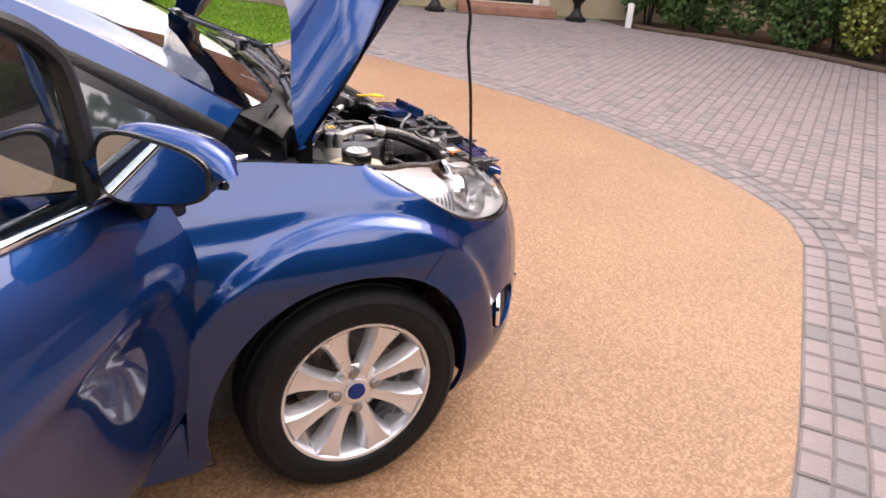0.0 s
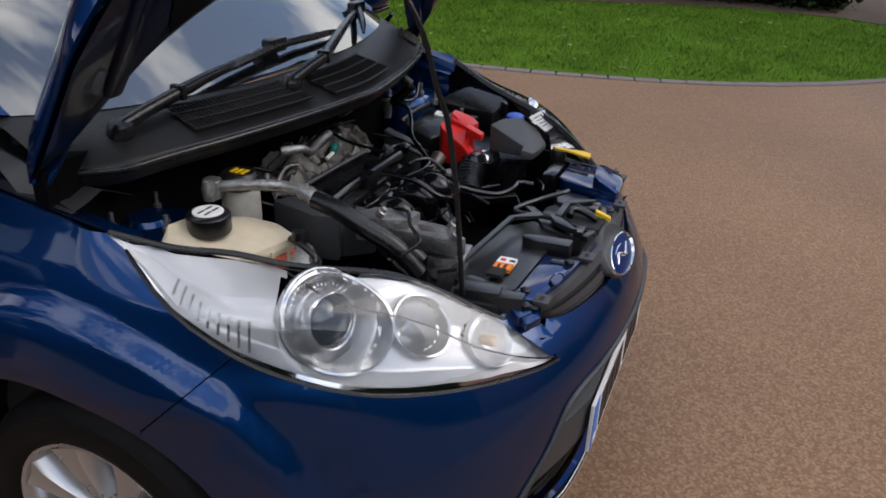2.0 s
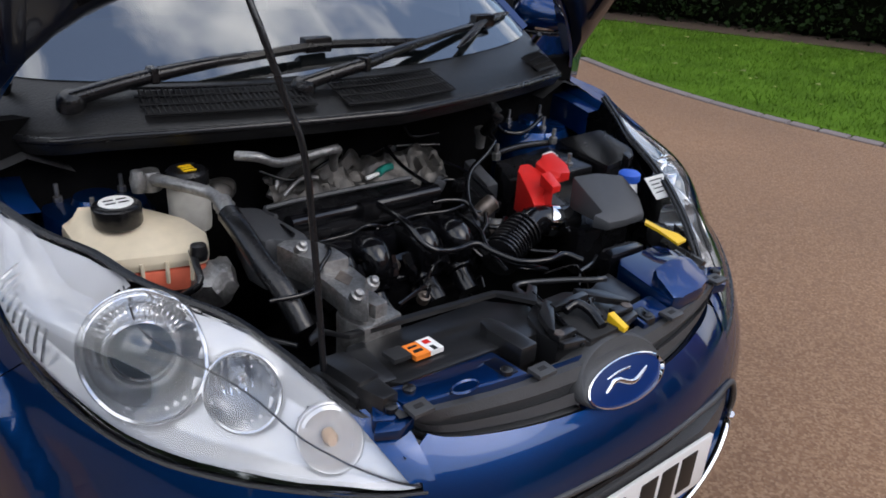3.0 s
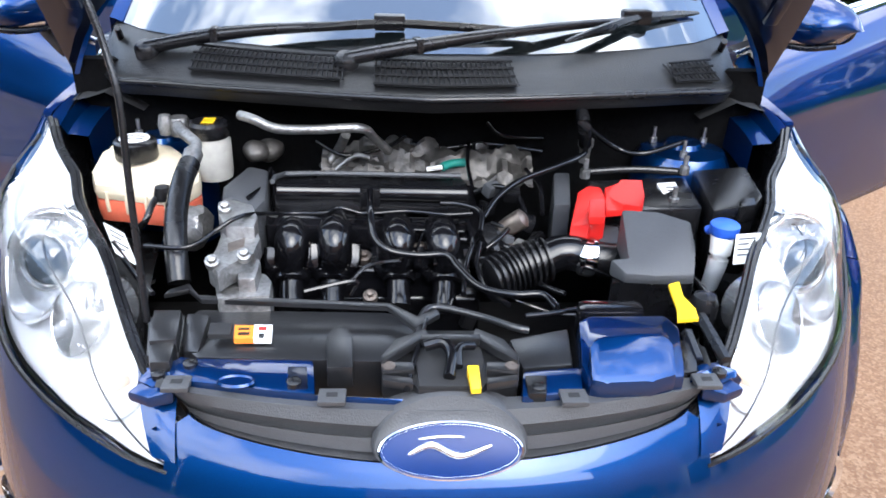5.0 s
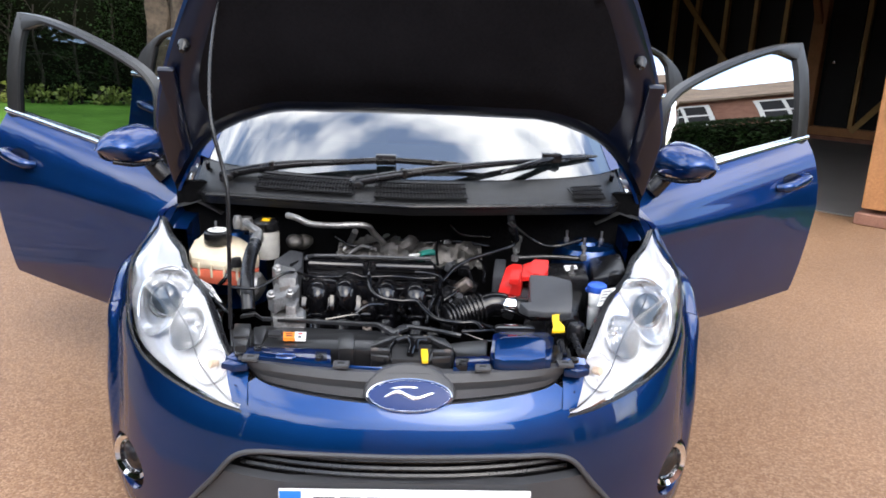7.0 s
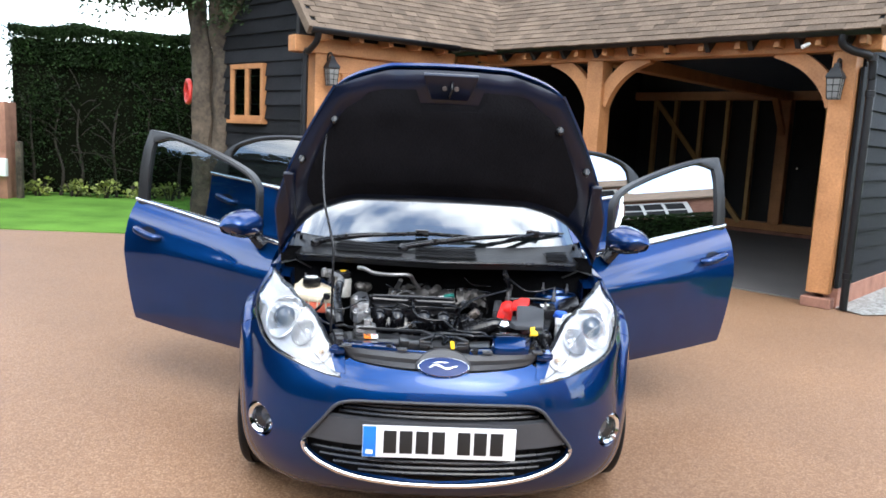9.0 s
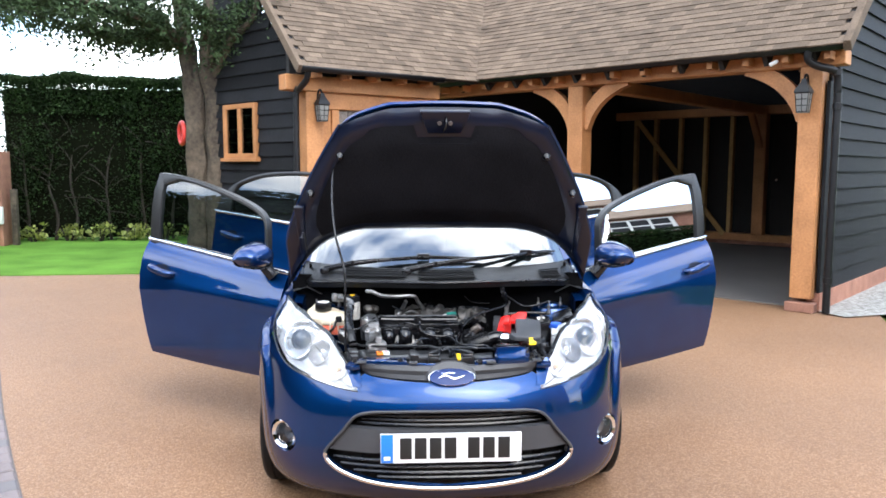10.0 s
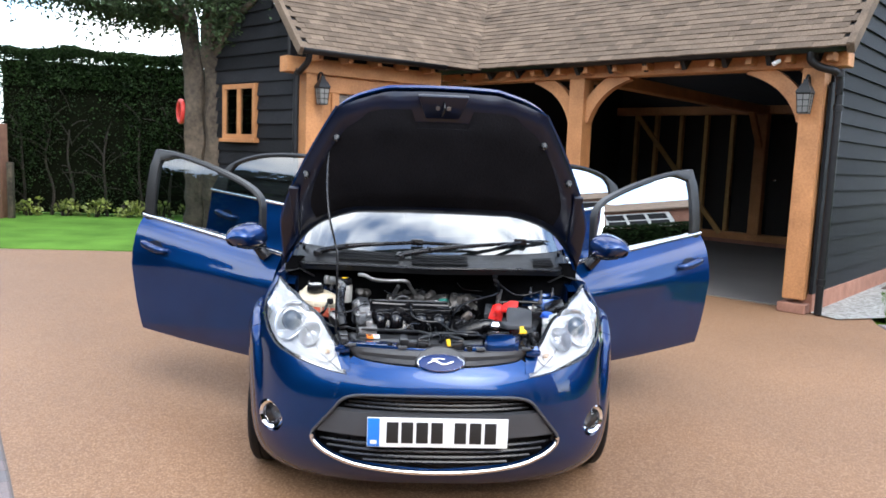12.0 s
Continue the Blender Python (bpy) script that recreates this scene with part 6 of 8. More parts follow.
for k in range(9):
    a = Vector((-0.269, 0.584, 0.748))
    b = Vector((0.058, 0.594, 0.740))
    p = a.lerp(b, k / 8)
    box("injector_boss", -0.012, 0.012, -0.012, 0.012, -0.03, 0.012 if k % 2 else 0.006, M_BLACKGLOSS, engine, "", 0.003, Matrix.Translation(p))
R1 = [((-0.243, 0.617, 0.725), (-0.239, 0.538, 0.735), (-0.241, 0.524, 0.705), (-0.242, 0.528, 0.670), (-0.238, 0.484, 0.635)), ((-0.170, 0.607, 0.730), (-0.167, 0.540, 0.740), (-0.168, 0.521, 0.707), (-0.171, 0.529, 0.670), (-0.170, 0.484, 0.635)), ((-0.064, 0.604, 0.730), (-0.060, 0.537, 0.738), (-0.058, 0.522, 0.707), (-0.058, 0.529, 0.670), (-0.058, 0.484, 0.635)), ((0.015, 0.611, 0.725), (0.017, 0.535, 0.735), (0.020, 0.522, 0.705), (0.021, 0.526, 0.670), (0.019, 0.484, 0.635))]
for k, pts in enumerate(R1):
    run = tube("intake_runner", pts, lambda t: 0.030 - 0.009 * max(0, min(1, (t - 0.25) / 0.35)), M_BLACKGLOSS, engine, "glossy black intake runner", 14, 6)
    c = Vector(pts[3])
    d = (Vector(pts[4]) - c).normalized()
    lathe("runner_flange", [(0.028, -0.004), (0.030, 0.0), (0.030, 0.008), (0.026, 0.011)], aim(c, d), M_BLACKGLOSS, run, "", 18)
    for s in (-1, 1):
        tube("runner_web", [Vector(pts[1]) + Vector((s * 0.034, 0.0, -0.015)), Vector(pts[2]) + Vector((s * 0.034, 0.0, -0.012)), c + Vector((s * 0.030, 0, 0.004))], lambda t: 0.0125 - 0.004 * t, M_BLACKGLOSS, run, "", 6, 3)
block("manifold_log", [(-0.276, 0.553, 0.712), (0.056, 0.572, 0.695), (0.059, 0.547, 0.665), (-0.275, 0.527, 0.682)], 0.62, M_BLACKGLOSS, engine, "", 0.012)
tube("manifold_rib", [(-0.271, 0.522, 0.691), (-0.200, 0.542, 0.678), (-0.112, 0.535, 0.678), (0.064, 0.535, 0.676)], 0.008, M_BLACKGLOSS, engine, "", 8, 3)
tube("manifold_rib", [(-0.203, 0.591, 0.715), (-0.124, 0.598, 0.718), (-0.024, 0.592, 0.718), (0.062, 0.583, 0.715)], 0.007, M_BLACKGLOSS, engine, "", 8, 3)
for p in ((-0.105, 0.467, 0.667), (-0.215, 0.557, 0.710), (-0.117, 0.545, 0.700), (-0.020, 0.559, 0.710), (0.053, 0.536, 0.700)):
    lathe("bolt", [(0.012, -0.01), (0.012, 0.004), (0.006, 0.005), (0.006, 0.012), (0.0005, 0.013)], aim(p, (0, -0.4, 0.9)), M_STEEL, engine, "", 10)

for k, (p, m) in enumerate((((0.152, 0.686, 0.760), M_BLACK), ((0.118, 0.713, 0.760), M_GREY), ((0.173, 0.603, 0.740), M_BLACK), ((0.127, 0.574, 0.720), M_GREY), ((-0.048, 0.897, 0.786), M_GREY), ((0.113, 0.895, 0.780), M_BLACK), ((0.018, 0.891, 0.760), M_METAL), ((-0.112, 0.862, 0.760), M_METAL), ((0.159, 0.561, 0.710), M_METAL), ((0.090, 0.515, 0.700), M_GREY))):
    box("connector", -0.016, 0.016, -0.011, 0.011, -0.012, 0.012, m, car, "", 0.004, Matrix.Translation(p) @ Matrix.Rotation(0.7 * k, 4, "Z") @ Matrix.Rotation(0.3, 4, "X"))
for k, p in enumerate(((-0.078, 0.926, 0.750), (0.045, 0.949, 0.750), (0.137, 0.881, 0.750), (-0.236, 0.938, 0.750))):
    box("engine_bracket", -0.040, 0.040, -0.014, 0.014, -0.030, 0.020, M_FOIL if k % 2 else M_BLACKGLOSS, car, "", 0.006, Matrix.Translation(p) @ Matrix.Rotation(0.25 * k - 0.3, 4, "Z"))

# alloy engine mount
mount = block("engine_mount", [(-0.355, 0.539, 0.805), (-0.332, 0.549, 0.805), (-0.295, 0.526, 0.805), (-0.280, 0.481, 0.805), (-0.278, 0.439, 0.805), (-0.323, 0.443, 0.805), (-0.342, 0.485, 0.805)], 0.755, M_METAL, car, "cast aluminium engine mount", 0.006)
block("mount_arm", [(-0.336, 0.486, 0.785), (-0.287, 0.491, 0.785), (-0.271, 0.445, 0.785), (-0.273, 0.391, 0.785), (-0.303, 0.352, 0.785), (-0.313, 0.331, 0.785), (-0.333, 0.358, 0.785), (-0.332, 0.413, 0.785)], 0.750, M_METAL, mount, "", 0.006)
block("mount_arm", [(-0.298, 0.390, 0.765), (-0.281, 0.434, 0.765), (-0.266, 0.404, 0.765), (-0.265, 0.351, 0.765), (-0.290, 0.348, 0.765)], 0.72, M_METAL, mount, "", 0.005)
# darker patch on the arm in place of a shaded slot
block("mount_recess", [(-0.317, 0.422, 0.786), (-0.294, 0.442, 0.786), (-0.290, 0.411, 0.786), (-0.310, 0.392, 0.786)], 0.780, M_STEEL, mount, "", 0.0015)
block("mount_foot", [(-0.331, 0.379, 0.742), (-0.326, 0.404, 0.742), (-0.262, 0.411, 0.742), (-0.248, 0.386, 0.742), (-0.244, 0.342, 0.742), (-0.318, 0.333, 0.742)], 0.66, M_METAL, mount, "", 0.006)
block("mount_pad", [(-0.321, 0.373, 0.728), (-0.264, 0.377, 0.728), (-0.261, 0.360, 0.728), (-0.318, 0.357, 0.728)], 0.70, M_RED, mount, "", 0.002)
for p in ((-0.323, 0.349, 0.792), (-0.282, 0.370, 0.792), (-0.333, 0.495, 0.812), (-0.279, 0.368, 0.748)):
    lathe("bolt", [(0.0105, -0.008), (0.0105, 0.004), (0.007, 0.006), (0.006, 0.012), (0.0005, 0.013)], aim(p, (0.1, -0.5, 0.8)), M_METAL, mount, "", 10)
block("belt_cover", [(-0.340, 0.736, 0.795), (-0.299, 0.714, 0.795), (-0.283, 0.574, 0.795), (-0.292, 0.526, 0.795), (-0.341, 0.582, 0.795), (-0.356, 0.572, 0.795), (-0.366, 0.628, 0.795)], 0.70, M_GREY, car, "", 0.010)
bm = bmesh.new()
bmesh.ops.create_icosphere(bm, subdivisions=3, radius=0.04)
for v in bm.verts:
    v.co *= 1 + 0.25 * noise.noise(v.co * 45)
    v.co += Vector((-0.426, 0.624, 0.720))
part("alternator", bm, M_METAL, car, "dull metal alternator casing", True, 25)

# cables and hoses
C = [
    ([(-0.077, 0.840, 0.750), (0.005, 0.866, 0.760), (0.086, 0.846, 0.750), (0.169, 0.855, 0.760)], 0.006),
    ([(0.087, 0.723, 0.750), (0.127, 0.703, 0.770), (0.163, 0.686, 0.760), (0.174, 0.640, 0.740)], 0.007),
    ([(0.106, 0.585, 0.720), (0.136, 0.541, 0.720), (0.180, 0.568, 0.720)], 0.008),
    ([(0.132, 0.535, 0.690), (0.176, 0.492, 0.680), (0.215, 0.448, 0.683)], 0.007),
    ([(-0.066, 0.899, 0.791), (0.029, 0.891, 0.780), (0.125, 0.904, 0.786), (0.242, 0.878, 0.780)], 0.008),
    ([(0.195, 0.796, 0.770), (0.213, 0.730, 0.760), (0.205, 0.641, 0.740)], 0.006),
    ([(-0.226, 0.862, 0.801), (-0.168, 0.838, 0.780), (-0.089, 0.858, 0.790), (-0.043, 0.842, 0.822)], 0.006),
    ([(0.081, 0.542, 0.730), (0.073, 0.496, 0.710), (0.083, 0.443, 0.697), (0.110, 0.373, 0.707)], 0.006),
    ([(0.125, 0.311, 0.725), (0.170, 0.324, 0.722), (0.218, 0.351, 0.715)], 0.006),
    ([(-0.434, 0.404, 0.790), (-0.371, 0.399, 0.790), (-0.337, 0.433, 0.800), (-0.300, 0.465, 0.812), (-0.258, 0.581, 0.765), (-0.186, 0.584, 0.765), (-0.160, 0.572, 0.780), (-0.122, 0.572, 0.770), (-0.103, 0.568, 0.775)], 0.0052),
    ([(-0.109, 0.613, 0.795), (-0.105, 0.534, 0.790), (-0.098, 0.489, 0.765), (-0.073, 0.470, 0.750), (-0.027, 0.474, 0.740), (0.019, 0.475, 0.740), (0.038, 0.449, 0.730), (0.069, 0.405, 0.720), (0.119, 0.382, 0.720), (0.163, 0.382, 0.720), (0.180, 0.351, 0.715)], 0.0085),
    ([(-0.103, 0.572, 0.770), (-0.045, 0.583, 0.770), (0.023, 0.570, 0.770), (0.068, 0.576, 0.770)], 0.005),
    ([(0.015, 0.608, 0.775), (0.050, 0.603, 0.775), (0.083, 0.583, 0.770), (0.081, 0.545, 0.750)], 0.007),
    ([(0.089, 0.581, 0.760), (0.117, 0.624, 0.780), (0.163, 0.669, 0.795), (0.237, 0.706, 0.810), (0.292, 0.742, 0.820), (0.305, 0.771, 0.825)], 0.0078),
    ([(0.065, 0.591, 0.750), (0.065, 0.521, 0.740), (0.052, 0.477, 0.720), (0.044, 0.413, 0.703)], 0.006),
    ([(0.107, 0.602, 0.740), (0.135, 0.585, 0.740), (0.161, 0.598, 0.750)], 0.006),
    ([(0.092, 0.540, 0.720), (0.112, 0.553, 0.730), (0.141, 0.590, 0.740)], 0.007),
    ([(0.303, 0.766, 0.869), (0.375, 0.803, 0.815), (0.428, 0.786, 0.810), (0.522, 0.818, 0.826)], 0.0075),
    ([(0.117, 0.855, 0.850), (0.155, 0.866, 0.817), (0.241, 0.883, 0.807)], 0.006),
    ([(0.086, 0.875, 0.801), (0.078, 0.797, 0.780), (0.079, 0.702, 0.770)], 0.006),
    ([(-0.308, 0.789, 0.767), (-0.281, 0.742, 0.750), (-0.256, 0.673, 0.750)], 0.006),
    ([(-0.301, 0.749, 0.782), (-0.300, 0.644, 0.789), (-0.310, 0.566, 0.800)], 0.006),
    ([(-0.241, 0.583, 0.735), (-0.163, 0.587, 0.737), (-0.064, 0.579, 0.737), (0.055, 0.576, 0.735)], 0.004),
    ([(-0.048, 0.146, 0.720), (-0.036, 0.205, 0.730), (-0.019, 0.287, 0.735)], 0.0055),
    ([(-0.507, 0.473, 0.760), (-0.462, 0.417, 0.740), (-0.416, 0.357, 0.735)], 0.006),
    ([(0.422, 0.447, 0.717), (0.422, 0.385, 0.720), (0.403, 0.327, 0.715)], 0.006),
]
for k, (pts, r) in enumerate(C):
    tube("cable" if r < 0.0075 else "hose", pts, r * 0.72, M_BLACKGLOSS, car, "", 8, 6)
rng = random.Random(77)
for k in range(26):
    a = Vector((rng.uniform(-0.30, 0.24), rng.uniform(0.40, 0.70), rng.uniform(0.62, 0.73)))
    b = a + Vector((rng.uniform(-0.10, 0.10), rng.uniform(-0.06, 0.06), rng.uniform(-0.03, 0.03)))
    tube("cable", [a, a.lerp(b, 0.5) + Vector((rng.gauss(0, 0.02), rng.gauss(0, 0.02), 0.015)), b], rng.uniform(0.002, 0.0045), M_BLACKGLOSS, car, "", 6, 4)
for k in range(18):
    p = Vector((rng.uniform(-0.30, 0.24), rng.uniform(0.55, 0.85), rng.uniform(0.56, 0.71)))
    s = rng.uniform(0.012, 0.03)
    box("bracket", -s, s, -s * 0.7, s * 0.7, -s, s * 0.6, M_BLACK if k % 4 else M_STEEL, car, "", 0.004, Matrix.Translation(p) @ Euler((rng.uniform(-0.4, 0.4), rng.uniform(-0.4, 0.4), rng.uniform(0, 3))).to_matrix().to_4x4())
throttle = lathe("throttle_body", [(0.035, -0.03), (0.038, 0.0), (0.036, 0.03), (0.024, 0.036), (0.0005, 0.038)], aim((0.108, 0.590, 0.695), (0.4, -0.3, 0.85)), M_BLACK, car, "black throttle body", 20)
lathe("solenoid", [(0.016, -0.02), (0.018, 0.0), (0.018, 0.025), (0.010, 0.03), (0.0005, 0.031)], aim((0.142, 0.595, 0.740), (0.7, -0.2, 0.6)), M_STEEL, car, "", 14)
lathe("pipe_valve", [(0.010, -0.03), (0.012, 0.0), (0.016, 0.005), (0.016, 0.018), (0.008, 0.022), (0.0005, 0.024)], Matrix.Translation((0.316, 0.815, 0.810)), M_METAL, car, "", 12)
tube("pipe_valve", [(0.285, 0.754, 0.900), (0.288, 0.733, 0.879), (0.309, 0.794, 0.826)], 0.013, M_BLACK, car, "", 10, 3)

# air intake: bellows, elbow, clamp, air box
tube("bellows_hose", [(0.092, 0.487, 0.685), (0.129, 0.505, 0.692), (0.163, 0.516, 0.702), (0.200, 0.524, 0.711)], lambda t: 0.036 + 0.0045 * (1 if math.sin(t * math.pi * 20) > 0 else -1), M_BLACK, car, "ribbed black intake hose", 20, 26)
tube("intake_elbow", [(0.189, 0.518, 0.710), (0.217, 0.528, 0.718), (0.242, 0.528, 0.718), (0.267, 0.519, 0.714)], 0.031, M_BLACKGLOSS, car, "", 18, 6)
tube("hose_clamp", [(0.259, 0.522, 0.716), (0.265, 0.519, 0.715), (0.272, 0.519, 0.714)], 0.0345, M_CHROME, car, "steel hose clamp", 20, 2)
tube("airbox_spout", [(0.267, 0.519, 0.714), (0.294, 0.515, 0.712), (0.324, 0.515, 0.710)], 0.030, M_BLACK, car, "", 16, 3)
air = block("air_box", [(0.310, 0.515, 0.807), (0.368, 0.502, 0.809), (0.411, 0.465, 0.808), (0.404, 0.414, 0.785), (0.399, 0.386, 0.752), (0.336, 0.385, 0.752), (0.291, 0.389, 0.754), (0.272, 0.417, 0.765), (0.301, 0.419, 0.766)], 0.735, M_GREY, car, "dark grey plastic air filter box", 0.006)
block("airbox_base", [(0.355, 0.646, 0.725), (0.479, 0.614, 0.732), (0.424, 0.436, 0.712), (0.292, 0.461, 0.698), (0.326, 0.563, 0.710)], 0.60, M_BLACK, air, "", 0.012)
block("airbox_lug", [(0.301, 0.608, 0.742), (0.342, 0.601, 0.742), (0.331, 0.523, 0.730), (0.278, 0.531, 0.730)], 0.70, M_BLACK, car, "", 0.008)
block("lug_window", [(0.302, 0.590, 0.743), (0.332, 0.586, 0.743), (0.325, 0.531, 0.732), (0.286, 0.535, 0.732)], 0.785, M_GREY, car, "", 0.003)

# battery, red terminal cover, fuse box
bat = block("battery", [(0.313, 0.756, 0.765), (0.517, 0.781, 0.765), (0.491, 0.609, 0.770), (0.363, 0.642, 0.750), (0.285, 0.672, 0.750)], 0.62, M_BLACK, car, "black car battery", 0.008)
block("battery_label", [(0.444, 0.732, 0.768), (0.482, 0.739, 0.768), (0.480, 0.687, 0.762), (0.444, 0.681, 0.762)], 0.808, M_WHITE, bat, "white battery label", 0.0)
for k in range(3):
    a = Vector((0.449, 0.721, 0.768)) + Vector((0.006, -0.006 - 0.012 * k, -0.0012 - 0.0022 * k))
    box("label_mark", 0.0, 0.022, -0.002, 0.002, 0.0, 0.0008, M_INK, bat, "", 0.0, Matrix.Translation(a))
tube("battery_strap", [(0.309, 0.770, 0.775), (0.407, 0.776, 0.780), (0.510, 0.768, 0.778)], 0.008, M_BLACK, car, "", 8, 3)
for p in ((0.302, 0.741, 0.785), (0.505, 0.758, 0.788), (0.451, 0.651, 0.765)):
    lathe("stud", [(0.010, -0.01), (0.010, 0.006), (0.005, 0.007), (0.005, 0.028), (0.0005, 0.029)], Matrix.Translation(p), M_METAL, car, "", 8)
red = block("terminal_cover", [(0.231, 0.533, 0.735), (0.240, 0.559, 0.755), (0.263, 0.629, 0.790), (0.284, 0.645, 0.796), (0.306, 0.640, 0.796), (0.309, 0.604, 0.790), (0.296, 0.550, 0.776), (0.273, 0.551, 0.774), (0.270, 0.553, 0.758), (0.260, 0.529, 0.735)], 0.70, M_RED, car, "bright red battery terminal cover", 0.003)
block("cover_lid", [(0.305, 0.595, 0.798), (0.309, 0.623, 0.802), (0.344, 0.640, 0.804), (0.344, 0.636, 0.810), (0.382, 0.643, 0.810), (0.372, 0.587, 0.800), (0.359, 0.565, 0.790), (0.330, 0.564, 0.790), (0.326, 0.564, 0.786), (0.297, 0.556, 0.786)], 0.772, M_RED, red, "", 0.003)
block("cover_latch", [(0.269, 0.567, 0.803), (0.297, 0.568, 0.803), (0.285, 0.521, 0.790), (0.259, 0.520, 0.790)], 0.775, M_RED, red, "", 0.002)
block("battery_panel", [(0.252, 0.795, 0.765), (0.285, 0.796, 0.765), (0.268, 0.689, 0.740), (0.235, 0.689, 0.740)], 0.62, M_GREY, car, "", 0.006)
fuse = block("fuse_box", [(0.527, 0.775, 0.782), (0.590, 0.686, 0.825), (0.579, 0.575, 0.810), (0.558, 0.551, 0.802), (0.493, 0.573, 0.781), (0.502, 0.626, 0.781)], 0.66, M_BLACK, car, "black fuse box lid", 0.010)
block("fuse_clip", [(0.532, 0.564, 0.807), (0.562, 0.572, 0.808), (0.556, 0.551, 0.802), (0.526, 0.541, 0.802)], 0.77, M_BLACK, fuse, "", 0.003)

# washer filler
wm = Matrix.Translation((0.487, 0.504, 0.780))
tube("washer_neck", [(0.486, 0.506, 0.773), (0.483, 0.494, 0.745), (0.480, 0.491, 0.709), (0.482, 0.505, 0.668)], lambda t: 0.020 - 0.006 * t, M_WHITE, car, "white washer filler neck", 14, 4)
lathe("washer_cap", [(0.023, -0.012), (0.0245, -0.008), (0.0245, 0.005), (0.020, 0.009), (0.0005, 0.010)], wm, M_BLUECAP, car, "blue washer cap", 24)
tube("cap_tab", [Vector((0.473, 0.517, 0.771)), Vector((0.467, 0.524, 0.765))], 0.008, M_BLUECAP, car, "", 8, 1)
for quad in (((0.490, 0.466, 0.785), (0.517, 0.441, 0.800), (0.490, 0.386, 0.775), (0.466, 0.409, 0.760)), ((-0.540, 0.530, 0.768), (-0.510, 0.530, 0.748), (-0.462, 0.437, 0.738), (-0.494, 0.442, 0.758))):
    a, b, d, c = [Vector(q) for q in quad]
    lab = sheet("paper_label", [[a, b], [c, d]], M_WHITE, car, "white printed paper label", 0.0015, flip=quad[0][0] > 0)
    up_ = (b - a).cross(c - a).normalized()
    up_ = up_ if up_.z > 0 else -up_
    for k in range(4):
        f = 0.2 + 0.18 * k
        p, q = a.lerp(c, f) + up_ * 0.002, b.lerp(d, f) + up_ * 0.002
        tube("label_print", [p.lerp(q, 0.15), p.lerp(q, 0.6 if k % 2 else 0.85)], 0.0012, M_GREY, lab, "", 4, 1)

# ---- ground ----
def poly_sheet(name, poly, z, material, label="", kind="structure", depth=0.0):
    bm = bmesh.new()
    f = bm.faces.new([bm.verts.new((x, y, z)) for x, y in poly])
    bm.normal_update()
    if f.normal.z < 0:
        f.normal_flip()
    if depth:
        r = bmesh.ops.extrude_face_region(bm, geom=[f])
        bmesh.ops.translate(bm, vec=(0, 0, -depth), verts=[g for g in r["geom"] if isinstance(g, bmesh.types.BMVert)])
        bmesh.ops.recalc_face_normals(bm, faces=bm.faces)
    bmesh.ops.triangulate(bm, faces=bm.faces)
    ob = part(name, bm, material)
    return tagged(ob, label, "", "", kind)


def curve2(pts, n=6):
    return [(p.x, p.y) for p in smooth_path([Vector((x, y, 0)) for x, y in pts], n)]


bm = bmesh.new()
ring = [bm.verts.new((400 * math.cos(2 * math.pi * k / 48), 400 * math.sin(2 * math.pi * k / 48), -0.05)) for k in range(48)]
bm.faces.new(ring)
tagged(part("ground", bm, M_TURF), "green and brown open ground to the horizon", "", "", "structure")

EDGE = curve2([(6.1, -1.50), (5.3, -1.44), (4.4, -1.75), (3.3, -2.10), (2.4, -2.30), (1.6, -2.36), (0.8, -2.31), (0.25, -2.17), (-0.10, -1.92)], 5) + curve2([(-0.12, -1.90), (-0.68, -1.17), (-1.30, -0.33), (-1.81, 0.53), (-2.14, 1.09), (-2.56, 1.83), (-3.8, 4.0), (-6.0, 6.9)], 4)
LAWN_EDGE = curve2([(4.55, 4.15), (4.32, 3.2), (4.28, 2.2), (4.42, 1.2), (4.70, 0.25), (5.15, -0.55), (5.75, -1.20), (6.35, -1.66), (6.75, -1.84), (7.2, -1.90), (7.75, -1.82)], 5)
resin = EDGE + [(-9.0, 7.45), (-5.5, 7.66), (-3.83, 7.75), (-2.4, 7.95), (-1.0, 9.0), (3.0, 10.5), (5.5, 6.5)] + [(x - 0.10, y) for x, y in LAWN_EDGE]
poly_sheet("driveway", resin, 0.0, M_RESIN, "orange resin-bound gravel driveway", depth=0.04)
PAVE = [(6.1, -1.50), (6.7, -1.83), (7.75, -1.86), (8.6, -2.7), (8.6, -3.2), (7.0, -6.3), (6.2, -6.35), (4.2, -7.35), (3.1, -7.45), (-1.0, -7.8), (-6.0, -7.0), (-8.5, 0.0), (-7.5, 5.0), (-6.0, 6.9)]
poly_sheet("pavement", EDGE + PAVE[:0:-1], -0.005, M_JOINT, "sand joints between block pavers")
BACK = [(8.3, -1.55), (8.75, -0.8), (8.85, 0.4), (8.2, 2.2), (7.47, 3.75), (6.6, 5.42), (5.9, 6.3)]
lawn_poly = LAWN_EDGE + BACK + [(5.2, 5.2)]
poly_sheet("lawn", lawn_poly, 0.012, M_TURF, "mown green lawn with brown worn edge", depth=0.06)
poly_sheet("back_lawn", [(-3.83, 7.78), (-5.5, 7.70), (-9.0, 7.5), (-12.0, 9.0), (-11.0, 12.8), (-2.5, 13.3), (-2.4, 8.0)], 0.010, M_FAKEGRASS, "smooth bright green lawn", depth=0.05)
poly_sheet("flower_bed", [(7.75, -1.85)] + BACK + [(8.5, 9.0), (11.5, 5.0), (11.0, -2.0), (8.6, -2.7)], 0.02, M_SOIL, "bark-covered bed below the hedge", depth=0.05)


